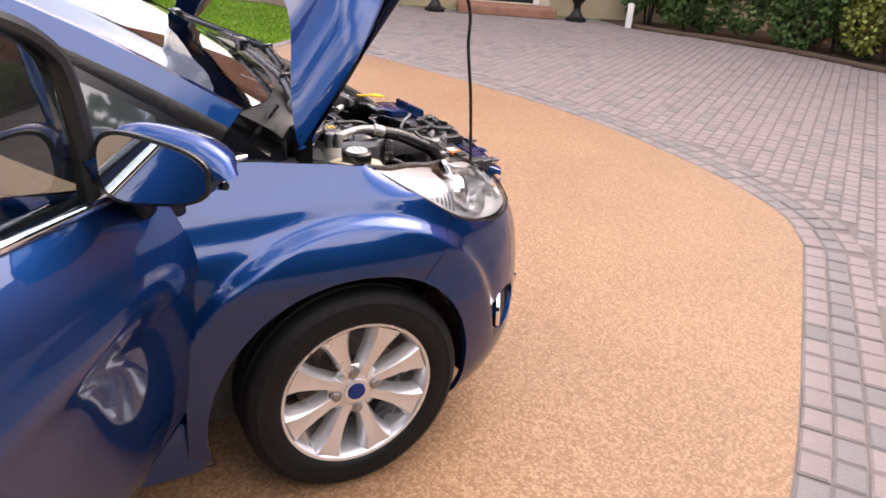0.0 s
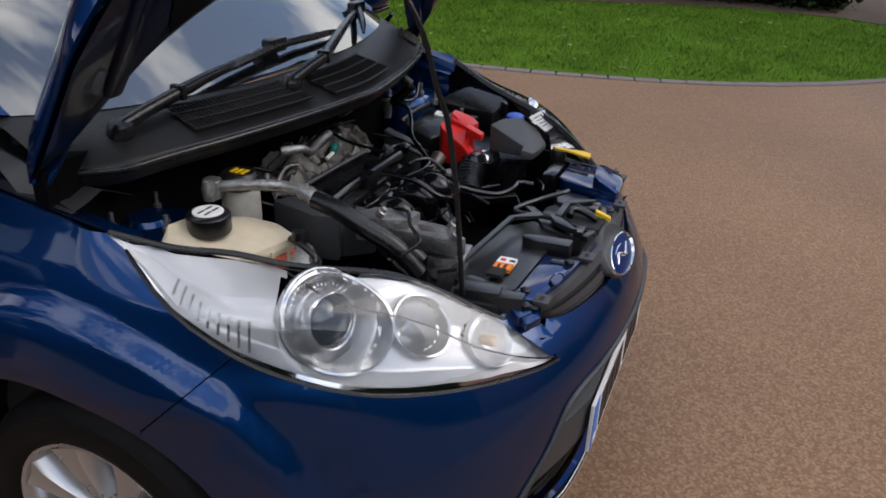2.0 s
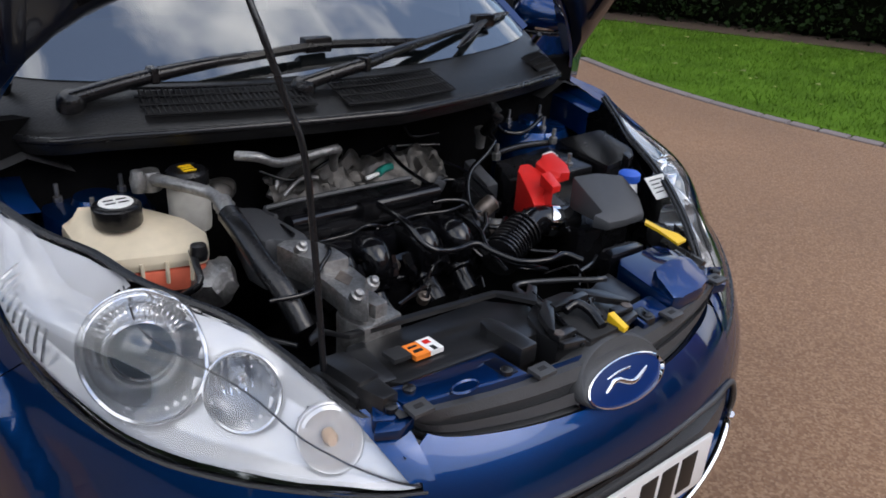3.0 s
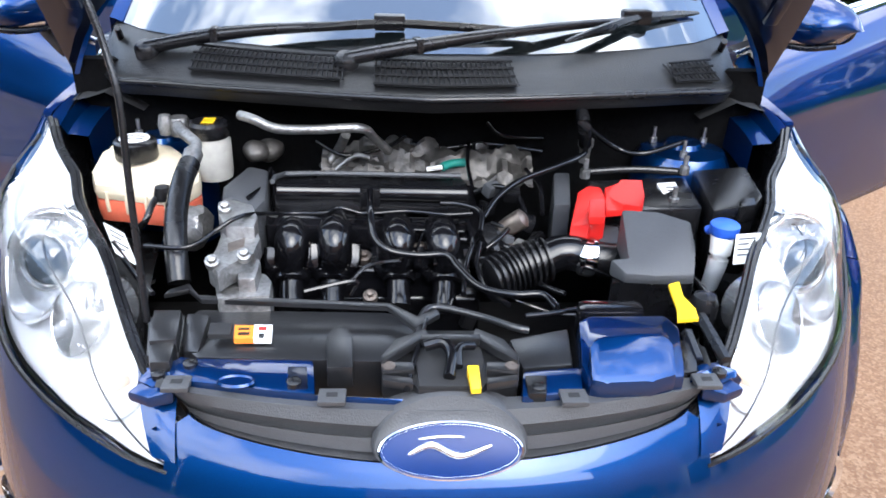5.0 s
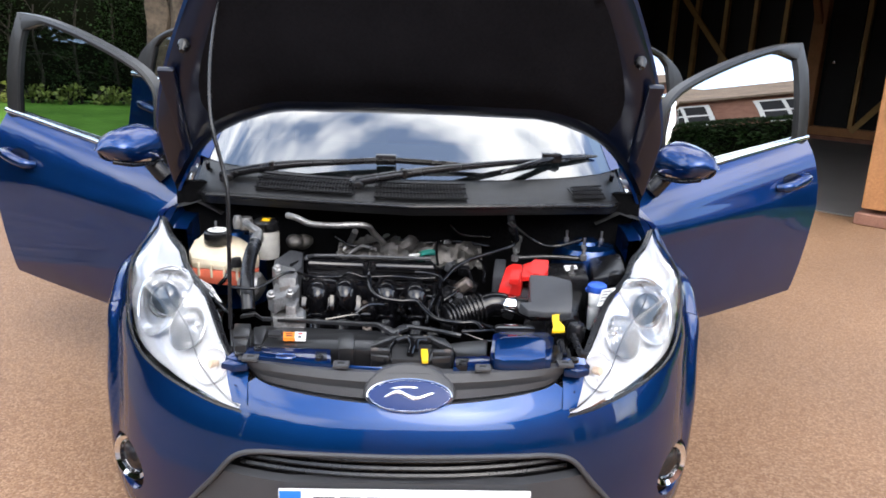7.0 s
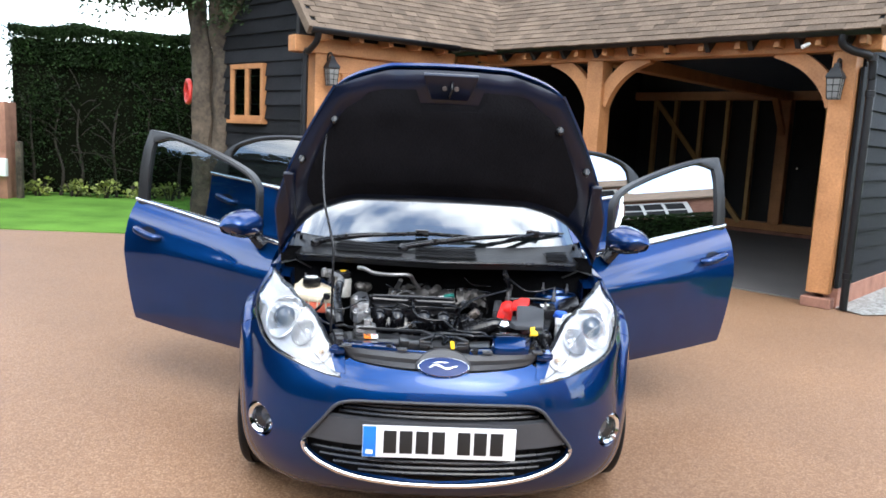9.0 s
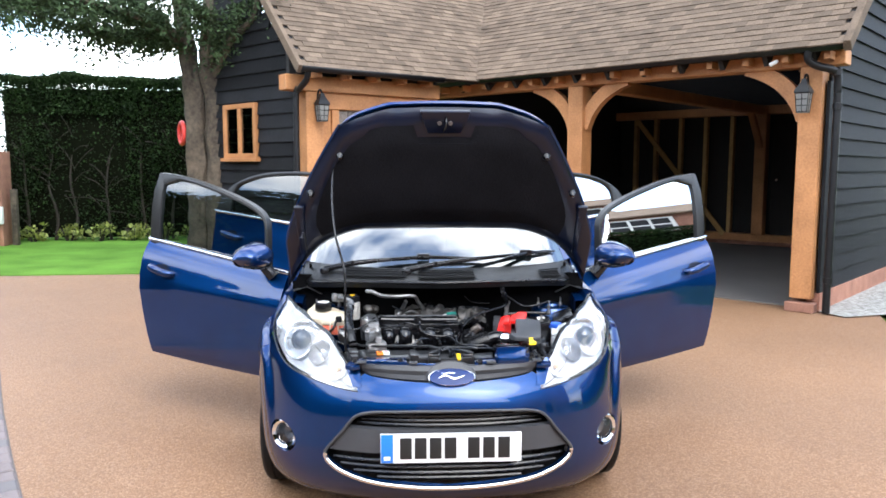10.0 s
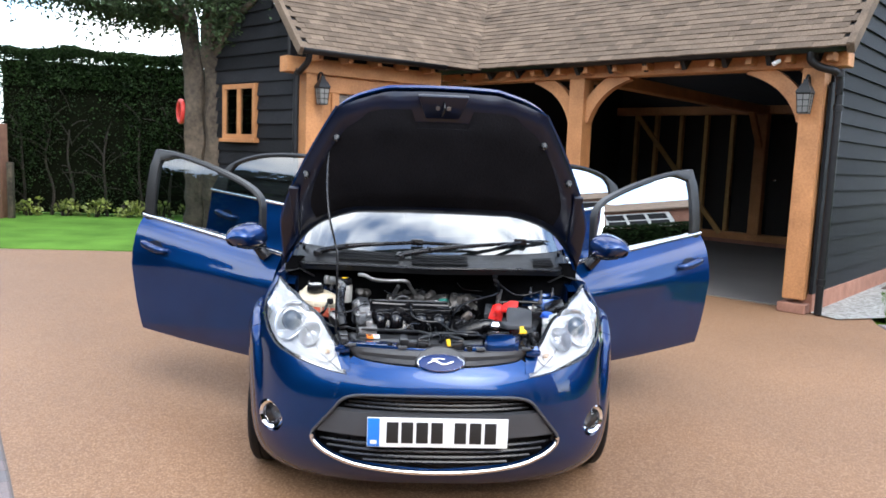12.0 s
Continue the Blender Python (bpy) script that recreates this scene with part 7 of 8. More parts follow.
def inside(px, py, poly):
    hit = False
    for i in range(len(poly)):
        (ax, ay), (bx, by) = poly[i - 1], poly[i]
        if (ay > py) != (by > py) and px < ax + (py - ay) * (bx - ax) / (by - ay):
            hit = not hit
    return hit


def edge_gap(px, py, line):
    best = 99.0
    for (ax, ay), (bx, by) in zip(line, line[1:]):
        dx, dy = bx - ax, by - ay
        t = max(0.0, min(1.0, ((px - ax) * dx + (py - ay) * dy) / (dx * dx + dy * dy)))
        best = min(best, math.hypot(px - ax - t * dx, py - ay - t * dy))
    return best


# ---- garage of oak posts, and its wing ----
GR, GU, GV = Vector((3.95, 4.75, 0)), Vector((-0.70, 0.714, 0)).normalized(), Vector((0.714, 0.70, 0)).normalized()
GM = Matrix((GU, GV, Vector((0, 0, 1)))).transposed().to_4x4()
GM = Matrix.Translation(GR) @ GM
# local garage frame: s to the left along the front, t back, z up
garage = empty("oak_framed_garage", "open oak-framed garage with black weatherboards and tiled roof", "garage")


def gbox(name, s0, s1, t0, t1, z0, z1, material, label="", bev=0.008, parent=None):
    return box(name, s0, s1, t0, t1, z0, z1, material, garage if parent is None else parent, label, bev, GM, 1)


for s in (0.0, 2.72):
    post = gbox("oak_post", s - 0.105, s + 0.105, -0.115, 0.115, 0.14, 2.46, M_OAK, "square oak post")
    gbox("post_base", s - 0.14, s + 0.14, -0.14, 0.14, 0.0, 0.10, M_BRICK, "brick post base")
gbox("wall_plate_beam", -0.30, 5.6, -0.10, 0.10, 2.46, 2.60, M_OAK, "long oak wall plate beam")


def brace(s0, way):
    """A curved brace from a post up to the beam."""
    a, b, c = Vector((-0.03, 1.95)), Vector((0.09, 2.36)), Vector((0.56, 2.50))
    rows = []
    for i in range(13):
        f = i / 12
        p = a * (1 - f) ** 2 + b * 2 * f * (1 - f) + c * f * f
        t = ((b - a) * (1 - f) + (c - b) * f).normalized()
        n = Vector((-t.y, t.x)) * 0.075
        rows.append((s0 + way * (p.x + n.x), p.y + n.y, s0 + way * (p.x - n.x), p.y - n.y))
    bm = bmesh.new()
    vv = [[bm.verts.new(GM @ Vector((a, t, b))) for a, b, t in ((r[0], r[1], -0.05), (r[2], r[3], -0.05), (r[2], r[3], 0.05), (r[0], r[1], 0.05))] for r in rows]
    for a, b in zip(vv, vv[1:]):
        for k in range(4):
            bm.faces.new((a[k], a[(k + 1) % 4], b[(k + 1) % 4], b[k]))
    bm.faces.new(vv[0])
    bm.faces.new(vv[-1])
    bmesh.ops.recalc_face_normals(bm, faces=bm.faces)
    part("curved_brace", bm, M_OAK, garage, "curved oak brace", True, 35)


brace(0.10, 1)
brace(2.62, -1)
brace(2.82, 1)
for k in range(15):
    s = -0.18 + 0.385 * k
    gbox("rafter_foot", s - 0.03, s + 0.03, -0.27, -0.103, 2.50, 2.58, M_OAK, "", 0.004)
gbox("soffit_board", -0.3, 5.6, -0.26, 0.08, 2.603, 2.62, M_OAK)


def gutter(name, a, b, parent):
    vs, fs = [], []
    for p in (a, b):
        for k in range(9):
            w = math.pi + math.pi * k / 8
            d = (Vector(b) - Vector(a)).normalized().cross(Vector((0, 0, 1)))
            vs.append(Vector(p) + d * 0.055 * math.cos(w) + Vector((0, 0, 0.055 * math.sin(w))))
    for k in range(8):
        fs.append((k, k + 1, 10 + k, 9 + k))
    ob = finish(name, vs, fs, M_IRON, parent, "black half-round gutter", True, 60)
    md = ob.modifiers.new("thick", "SOLIDIFY")
    md.thickness = 0.006
    return ob


gutter("gutter", GM @ Vector((-0.36, -0.34, 2.625)), GM @ Vector((5.0, -0.34, 2.625)), garage)
pipe = tube("downpipe", [GM @ Vector(p) for p in ((-0.03, -0.34, 2.58), (-0.03, -0.33, 2.50), (-0.10, -0.28, 2.44), (-0.22, -0.20, 2.40), (-0.25, -0.14, 2.34), (-0.25, -0.12, 2.20), (-0.25, -0.10, 2.12), (-0.25, -0.10, 1.2), (-0.25, -0.10, 0.02))], 0.037, M_IRON, garage, "black downpipe", 10, 4)
for z in (0.35, 2.06, 2.38):
    lathe("pipe_collar", [(0.038, -0.03), (0.046, -0.028), (0.046, 0.028), (0.038, 0.03)], GM @ Matrix.Translation((-0.25, -0.10 - (0.06 if z > 2.2 else 0), z)), M_IRON, garage, "", 12)

# floor, back and side walls inside
gbox("garage_floor", -0.02, 5.8, 0.15, 6.5, -0.02, 0.012, M_CONCRETE, "grey concrete garage floor", 0.0)
gbox("back_wall", -0.1, 6.0, 6.52, 6.65, 0.0, 5.7, M_INDARK, "dark boarded back wall", 0.0)
gbox("inner_side_wall", -0.02, 0.02, 0.12, 6.52, 0.0, 2.5, M_INDARK, "", 0.0)
gbox("inner_side_wall", 5.78, 5.84, 0.0, 6.52, 0.0, 4.6, M_INDARK, "", 0.0)
gbox("sill_beam", 0.0, 5.8, 6.34, 6.50, 0.08, 0.22, M_OAK)
gbox("dwarf_wall", 0.0, 5.8, 6.32, 6.52, 0.0, 0.08, M_BRICK)
gbox("sill_beam", 0.03, 0.17, 0.30, 6.34, 0.10, 0.24, M_OAK)
gbox("top_rail", 0.0, 5.8, 6.30, 6.50, 2.46, 2.62, M_OAK)
gbox("top_rail", 0.03, 0.17, 0.12, 6.30, 2.26, 2.40, M_OAK)
for s in (0.48, 1.00, 1.53, 2.06, 3.33, 3.85, 4.37, 4.91, 5.36):
    gbox("wall_stud", s - 0.035, s + 0.035, 6.38, 6.50, 0.22, 2.46, M_STUD, "softwood wall stud", 0.003)
for k in range(10):
    gbox("wall_stud", 0.03, 0.12, 0.60 + 0.60 * k, 0.67 + 0.60 * k, 0.24, 2.26, M_STUD, "softwood wall stud", 0.003)
gbox("oak_post", 0.04, 0.24, 6.16, 6.34, 0.22, 2.46, M_OAK, "square oak post")
gbox("oak_post", 2.60, 2.80, 6.14, 6.34, 0.22, 2.46, M_OAK, "square oak post")
back_door = gbox("back_door", 2.12, 2.56, 6.42, 6.48, 0.10, 2.30, M_INDARK, "dark plank back door")
lathe("door_knob", [(0.012, 0.0), (0.012, 0.03), (0.026, 0.036), (0.020, 0.055), (0.0005, 0.058)], GM @ aim((2.46, 6.42, 1.25), (0, -1, 0)), M_CHROME, back_door, "", 14)
for s0, s1 in ((3.40, 5.32), (2.02, 0.20)):
    bm = bmesh.new()
    L = math.hypot(s1 - s0, 2.28)
    add_box(bm, -0.045, 0.045, 0, 0.05, 0, L, 0.003, 1, GM @ Matrix.Translation((s0, 6.32, 0.18)) @ Matrix.Rotation(math.atan2(s1 - s0, 2.28), 4, "Y"))
    part("diagonal_brace", bm, M_STUD, garage, "", True, 35)
bm = bmesh.new()
add_box(bm, -0.05, 0.05, -0.05, 0.05, 0, 0.85, 0.004, 1, GM @ Matrix.Translation((2.70, 6.15, 1.85)) @ Matrix.Rotation(radians(40), 4, "X"))
part("knee_brace", bm, M_OAK, garage, "", True, 35)
for s in (0.10, 2.72):
    gbox("tie_beam", s - 0.09, s + 0.09, 0.1, 6.3, 2.44, 2.60, M_OAK)
for k in range(12):
    s = -0.05 + 0.45 * k
    bm = bmesh.new()
    add_box(bm, s - 0.025, s + 0.025, 0, 4.3, -0.13, 0, 0.003, 1, GM @ Matrix.Translation((0, -0.30, 2.58)) @ Matrix.Rotation(radians(41), 4, "X"))
    part("rafter", bm, M_INDARK, garage, "", False)

# end wall: brick plinth and weatherboards
gbox("plinth_wall", -0.16, -0.03, 0.0, 9.9, 0.0, 0.20, M_BRICK, "red brick plinth", 0.004)


def boards(n, z0, step, spans, mm, parent, lap=0.038):
    """Feather-edged boards; spans(z) gives where a board begins and ends along y; outer face to -x."""
    for k in range(n):
        z = z0 + step * k
        a, b = spans(z)
        if b - a < 0.05:
            continue
        vs = [mm @ Vector(p) for p in ((-lap, a, z), (-lap, b, z), (-0.006, b, z + step + 0.02), (-0.006, a, z + step + 0.02), (0.0, a, z), (0.0, b, z), (0.0, b, z + step + 0.02), (0.0, a, z + step + 0.02))]
        fs = [(0, 1, 2, 3), (4, 7, 6, 5), (0, 4, 5, 1), (2, 6, 7, 3), (0, 3, 7, 4), (1, 5, 6, 2)]
        finish("weatherboard", vs, fs, M_BOARD, parent)


RISE = math.tan(radians(41))
gable = gbox("end_wall", -0.10, -0.04, 0.02, 9.9, 0.2, 2.5, M_INDARK, "black weatherboarded end wall", 0.0)
boards(40, 0.20, 0.175, lambda z: (0.10 if z < 2.45 else max(0.10, (z - 2.60) / RISE - 0.20), 9.9 if z < 2.45 else 9.9 - max(0, (z - 2.60) / RISE - 0.1)), GM @ Matrix.Translation((-0.11, 0, 0)), gable)
gbox("corner_board", -0.16, -0.125, -0.02, 0.10, 0.2, 2.32, M_BOARD, "", 0.003)


# lanterns on the posts
def lantern(at, mm, parent):
    la = lathe("wall_lantern", [(0.03, 0.30), (0.035, 0.27), (0.09, 0.20), (0.10, 0.18), (0.10, 0.165), (0.088, 0.16)], mm @ Matrix.Translation(at) @ Matrix.Rotation(radians(45), 4, "Z"), M_IRON, parent, "black wall lantern with leaded frosted panes", 4, 20)
    lathe("lantern_glass", [(0.084, 0.162), (0.066, -0.02), (0.06, -0.03)], mm @ Matrix.Translation(at) @ Matrix.Rotation(radians(45), 4, "Z"), M_LANTERN, la, "", 4, 20)
    bm = bmesh.new()
    for h, r in ((0.16, 0.062), (0.10, 0.057), (0.04, 0.051), (-0.02, 0.047)):
        for a, b in (((-r, -r), (r, -r)), ((r, -r), (r, r)), ((r, r), (-r, r)), ((-r, r), (-r, -r))):
            vs, fs = tube_mesh([(a[0], a[1], h), (b[0], b[1], h)], 0.004, 4, 1)
            bv = [bm.verts.new(v) for v in vs]
            for f in fs:
                bm.faces.new([bv[i] for i in f])
    for x, y in ((-1, -1), (1, -1), (1, 1), (-1, 1), (0, -1), (0, 1), (-1, 0), (1, 0)):
        vs, fs = tube_mesh([(0.047 * x, 0.047 * y, -0.03), (0.062 * x, 0.062 * y, 0.165)], 0.004, 4, 1)
        bv = [bm.verts.new(v) for v in vs]
        for f in fs:
            bm.faces.new([bv[i] for i in f])
    bmesh.ops.transform(bm, matrix=mm @ Matrix.Translation(at), verts=bm.verts)
    part("lantern_bars", bm, M_IRON, la)
    tube("lantern_arm", [mm @ (Vector(at) + Vector(p)) for p in ((0, 0, 0.30), (0, 0.03, 0.34), (0, 0.09, 0.33), (0, 0.13, 0.24))], 0.012, M_IRON, la, "", 8, 4)


lantern((0.02, -0.245, 2.03), GM, garage)
cam_m = GM @ Matrix.Translation((0.30, -0.30, 2.50))
lathe("security_camera", [(0.0005, -0.045), (0.018, -0.043), (0.021, -0.02), (0.021, 0.04), (0.016, 0.044), (0.0005, 0.04)], cam_m @ aim((0, 0, 0), (0.5, -0.75, -0.45)), M_WPAINT, garage, "small white security camera", 16)


# roofs: tiles are laid at the end of the file
ROOFS = [(GM @ Matrix.Translation((-0.38, -0.40, 2.62)) @ Matrix.Rotation(radians(41), 4, "X"), 6.6, 7.0)]
WC, WV, WG = Vector((-1.30, 6.45, 0)), Vector((0.25, 7.42, 0)), Vector((-2.72, 7.87, 0))
wi = (WV - WC).normalized()
wg = Vector((-wi.y, wi.x, 0))
WM = Matrix.Translation(WC) @ Matrix((wi, wg, Vector((0, 0, 1)))).transposed().to_4x4()
ROOFS.append((WM @ Matrix.Translation((-0.22, -0.36, 2.60)) @ Matrix.Rotation(radians(43), 4, "X"), 5.2, 2.9))
for m, w, d in ROOFS:
    bm = bmesh.new()
    add_box(bm, 0, w, 0, d, -0.05, -0.012, 0, 1, m)
    part("roof_deck", bm, M_INDARK, garage, "")
bm = bmesh.new()
add_box(bm, 0, 6.6, -7.0, 0, -0.05, 0.0, 0, 1, GM @ Matrix.Translation((-0.38, 10.16, 2.62)) @ Matrix.Rotation(radians(-41), 4, "X"))
part("roof_deck", bm, M_TILE, garage)
gd = (WG - WC).normalized()
wlen = (WG - WC).length
# verge board of the end gable
bm = bmesh.new()
add_box(bm, -0.02, 0.05, -0.03, 7.0, -0.09, 0.024, 0.006, 1, GM @ Matrix.Translation((-0.40, -0.40, 2.63)) @ Matrix.Rotation(radians(41), 4, "X"))
part("verge_board", bm, M_TILE, garage, "mortared roof verge")

# the wing's gable wall faces out along its own line
wn_out = Vector((gd.y, -gd.x, 0)) * -1
if wn_out.dot(Vector((0, -1, 0))) < 0:
    wn_out = -wn_out
WGM = Matrix.Translation(WC) @ Matrix((-wn_out, gd, Vector((0, 0, 1)))).transposed().to_4x4()
wing = prism("wing_wall", [(0.0, 0.0), (wlen, 0.0), (wlen, 2.42 + wlen / 1.02), (0.0, 2.42)], 0.09, WGM @ Matrix.Translation((0.03, 0, 0)) @ Matrix(((0, 0, 1), (1, 0, 0), (0, 1, 0))).to_4x4(), M_INDARK, garage, "black weatherboarded gable wall")
boards(24, 0.20, 0.175, lambda z: (0.16 if z < 2.5 else max(0.16, (z - 2.50) * 1.02), wlen), WGM @ Matrix.Translation((0.02, 0, 0)), wing)
box("wing_plinth", -0.02, 0.12, 0.0, wlen, 0.0, 0.2, M_BRICK, garage, "", 0.003, WGM)
win = empty("window_1")
win.parent = garage
tagged(win, "oak-framed casement window")
for a, b, c, d in ((0.98, 1.72, 1.58, 1.64), (0.98, 1.72, 2.22, 2.28), (0.98, 1.04, 1.64, 2.22), (1.66, 1.72, 1.64, 2.22), (1.32, 1.38, 1.64, 2.22)):
    box("window_frame", -0.05, 0.03, a, b, c, d, M_OAK, win, "", 0.004, WGM, 1)
for a, b in ((1.04, 1.32), (1.38, 1.66)):
    box("pane", -0.022, -0.016, a, b, 1.64, 2.22, M_GLASS, win, "", 0.0, WGM)
    box("window_blind", 0.02, 0.025, a, b, 1.64, 2.22, M_GREY, win, "", 0.0, WGM)
box("window_sill", -0.085, 0.02, 0.95, 1.75, 1.535, 1.58, M_OAK, win, "", 0.004, WGM, 1)
# inner wall of the wing: oak corner post, header, dark doors
WIM = WM
box("oak_post", -0.02, 0.20, -0.04, 0.18, 0.12, 2.36, M_OAK, garage, "square oak post", 0.008, WIM, 1)
box("post_base", -0.05, 0.23, -0.07, 0.21, 0.0, 0.13, M_BRICK, garage, "brick post base", 0.008, WIM, 1)
box("wall_plate_beam", -0.28, 1.9, -0.06, 0.14, 2.36, 2.54, M_OAK, garage, "", 0.008, WIM, 1)
box("eaves_infill", -0.2, 1.9, 0.02, 0.10, 2.54, 2.80, M_INDARK, garage, "", 0.002, WIM, 1)
box("door_header", 0.20, 1.9, 0.0, 0.10, 2.16, 2.36, M_OAK, garage, "", 0.008, WIM, 1)
box("oak_post", 0.34, 0.44, 0.0, 0.12, 0.0, 2.16, M_OAK, garage, "", 0.006, WIM, 1)
box("infill_panel", 0.20, 0.34, 0.03, 0.08, 0.0, 2.16, M_OAK, garage, "", 0.003, WIM, 1)
for k in range(9):
    box("door_board", 0.44 + 0.15 * k, 0.585 + 0.15 * k, 0.06, 0.10, 0.02, 2.16, M_STEEL, garage, "", 0.004, WIM, 1)
for k in range(5):
    s = 0.05 + 0.39 * k
    box("rafter_foot", s - 0.03, s + 0.03, -0.28, 0.0, 2.50, 2.58, M_OAK, garage, "", 0.004, WIM, 1)
gutter("gutter", WIM @ Vector((-0.22, -0.34, 2.60)), WIM @ Vector((1.75, -0.34, 2.60)), garage)
tube("downpipe", [WIM @ Vector(p) for p in ((-0.12, -0.33, 2.56), (-0.12, -0.28, 2.46), (-0.14, -0.12, 2.36), (-0.15, -0.05, 2.26), (-0.15, -0.04, 1.2), (-0.15, -0.04, 0.02))], 0.036, M_IRON, garage, "black downpipe", 10, 4)
lantern((0.13, -0.16, 2.03), WIM, garage)
bm = bmesh.new()
add_box(bm, -0.030, 0.030, -0.03, 2.6, -0.08, 0.030, 0.006, 1, WM @ Matrix.Translation((-0.235, -0.36, 2.60)) @ Matrix.Rotation(radians(43), 4, "X"))
part("verge_board", bm, M_TILE, garage)

# shingle margin beside the end wall
poly_sheet("shingle_strip", [tuple((GM @ Vector(p)).xy) for p in ((-0.16, -0.02, 0), (-0.16, 9.9, 0), (-0.95, 9.9, 0), (-0.75, 0.35, 0), (-0.45, -0.15, 0))], 0.014, M_SHINGLE, "white shingle margin beside the garage wall")

# brick pier with a white box by the tall hedge
pier = box("brick_pier", -7.98, -7.49, 11.55, 11.95, 0.0, 1.75, M_BRICK, None, "", 0.01)
tagged(pier, "brown brick pier with a white box beside the hedge", "pier")
box("pier_box", -7.74, -7.46, 11.46, 11.55, 0.42, 0.74, M_WPAINT, pier, "white metal box", 0.01)
gp = box("gate_post", -0.05, 0.05, -0.05, 0.05, 0.0, 1.05, M_BARK, None, "", 0.01, Matrix.Translation((-7.36, 11.75, 0)))
tagged(gp, "short brown timber post beside the pier", "post")

# ---- hedges, shrubs, tree, grass ----
def leaf_cloud(name, spots, size, material, parent=None, label="", seed=1, narrow=0.45):
    """Many small two-triangle leaves at the spots (place, outward direction)."""
    rng = random.Random(seed)
    vs, fs = [], []
    for c, out in spots:
        d = Vector((rng.gauss(0, 1), rng.gauss(0, 1), rng.gauss(0, 0.8))) + out * 1.2
        d.normalize()
        a = d.cross(Vector((rng.gauss(0, 1), rng.gauss(0, 1), rng.gauss(0, 1)))).normalized()
        s = size * rng.uniform(0.6, 1.4)
        n = len(vs)
        vs += [c - d * s * 0.5, c + a * s * narrow, c + d * s * 0.6, c - a * s * narrow]
        fs.append((n, n + 1, n + 2, n + 3))
    return finish(name, vs, fs, material, parent, label)


def hedge(name, line, thick, height, n, label, seed, leaf=0.09, material=None, ragged=0.25, base=0.0, bare=0.0):
    """A clipped hedge along a line: shade-dark box, stems, and a coat of leaves."""
    rng = random.Random(seed)
    h = empty(name, label, "hedge")
    segs = [(Vector((*a, 0)), Vector((*b, 0))) for a, b in zip(line, line[1:])]
    tot = sum((b - a).length for a, b in segs)
    spots = []
    for a, b in segs:
        d = (b - a).normalized()
        nrm = Vector((-d.y, d.x, 0))
        L = (b - a).length
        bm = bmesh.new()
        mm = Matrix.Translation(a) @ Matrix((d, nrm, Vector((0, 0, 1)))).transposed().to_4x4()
        # near-black box stands in for the shade between the leaves
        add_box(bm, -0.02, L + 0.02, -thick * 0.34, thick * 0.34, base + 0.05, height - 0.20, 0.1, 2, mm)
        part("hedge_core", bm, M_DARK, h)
        for k in range(int(n * L / tot)):
            f = rng.random()
            side = rng.random()
            z = base + (height - base) * rng.random() ** 0.8
            if side < 0.72:
                sg = 1 if rng.random() < 0.5 else -1
                bulge = noise.noise(Vector((f * L * 1.3, z * 1.3, seed))) * ragged
                depth = thick / 2 + bulge - rng.random() ** 2 * 0.22
                if sg < 0 and z < bare and rng.random() < 0.90 - 0.7 * max(0, noise.noise(Vector((f * L * 0.9, z * 0.6, 4)))):
                    continue
                p, o = mm @ Vector((f * L, sg * depth, z)), nrm * sg
            elif side < 0.93:
                top = height + noise.noise(Vector((f * L * 1.2, seed, 3))) * ragged * 0.7 + rng.gauss(0, 0.03)
                p, o = mm @ Vector((f * L, rng.uniform(-0.5, 0.5) * thick, top)), Vector((0, 0, 1))
            else:
                e = rng.random() < 0.5
                p, o = mm @ Vector((L + rng.uniform(-0.05, 0.15) if e else -rng.uniform(-0.05, 0.15), rng.uniform(-0.5, 0.5) * thick, z)), d * (1 if e else -1)
            spots.append((p, o))
        for k in range(int(L / 0.55)):
            f = (k + rng.random()) * 0.55
            q = [mm @ Vector((f + rng.gauss(0, 0.04), -thick / 2 + 0.10, z)) for z in (0, 0.5, 1.1, min(1.7, height - 0.2))]
            for b in range(9 if bare else 0):
                z0 = rng.uniform(0.3, 2.3)
                e0 = mm @ Vector((f, -thick / 2 + 0.10, z0))
                e1 = e0 + d * rng.gauss(0, 0.35) - nrm * rng.uniform(0.05, 0.2) + Vector((0, 0, rng.uniform(0.1, 0.45)))
                tube("twig", [e0, e0.lerp(e1, 0.5) + Vector((0, 0, 0.05)), e1], 0.008, M_TWIG, h, "", 4, 2)
            tube("stem", [p + Vector((rng.gauss(0, 0.03), rng.gauss(0, 0.03), 0)) for p in q], lambda t: 0.035 - 0.02 * t, M_TWIG, h, "", 6, 3)
    leaf_cloud("leaves", spots, leaf, material or M_HEDGE, h, "", seed)
    return h


hedge("tall_hedge", [(-7.95, 13.0), (-5.6, 13.3), (-3.4, 13.6)], 1.1, 3.20, 120000, "tall dark clipped conifer hedge with bare stems", 3, 0.042, None, 0.13, bare=2.5)
hedge("garden_hedge", [(9.6, -0.9), (9.75, 0.7), (9.1, 2.5), (8.3, 4.2), (7.3, 6.2)], 1.0, 1.6, 30000, "dark clipped hedge behind the lawn", 5, 0.06)
# Two hedges out of view, added to close the place and darken reflections.
hedge("boundary_hedge", [(-10.6, 12.4), (-8.6, 5.0), (-7.8, -6.0)], 1.0, 3.4, 7000, "unseen dark hedge added for reflections", 8, 0.18)
hedge("boundary_hedge", [(-7.8, -6.5), (-4.0, -9.6), (2.5, -10.4)], 1.0, 4.4, 7000, "unseen dark hedge added for reflections", 9, 0.18)


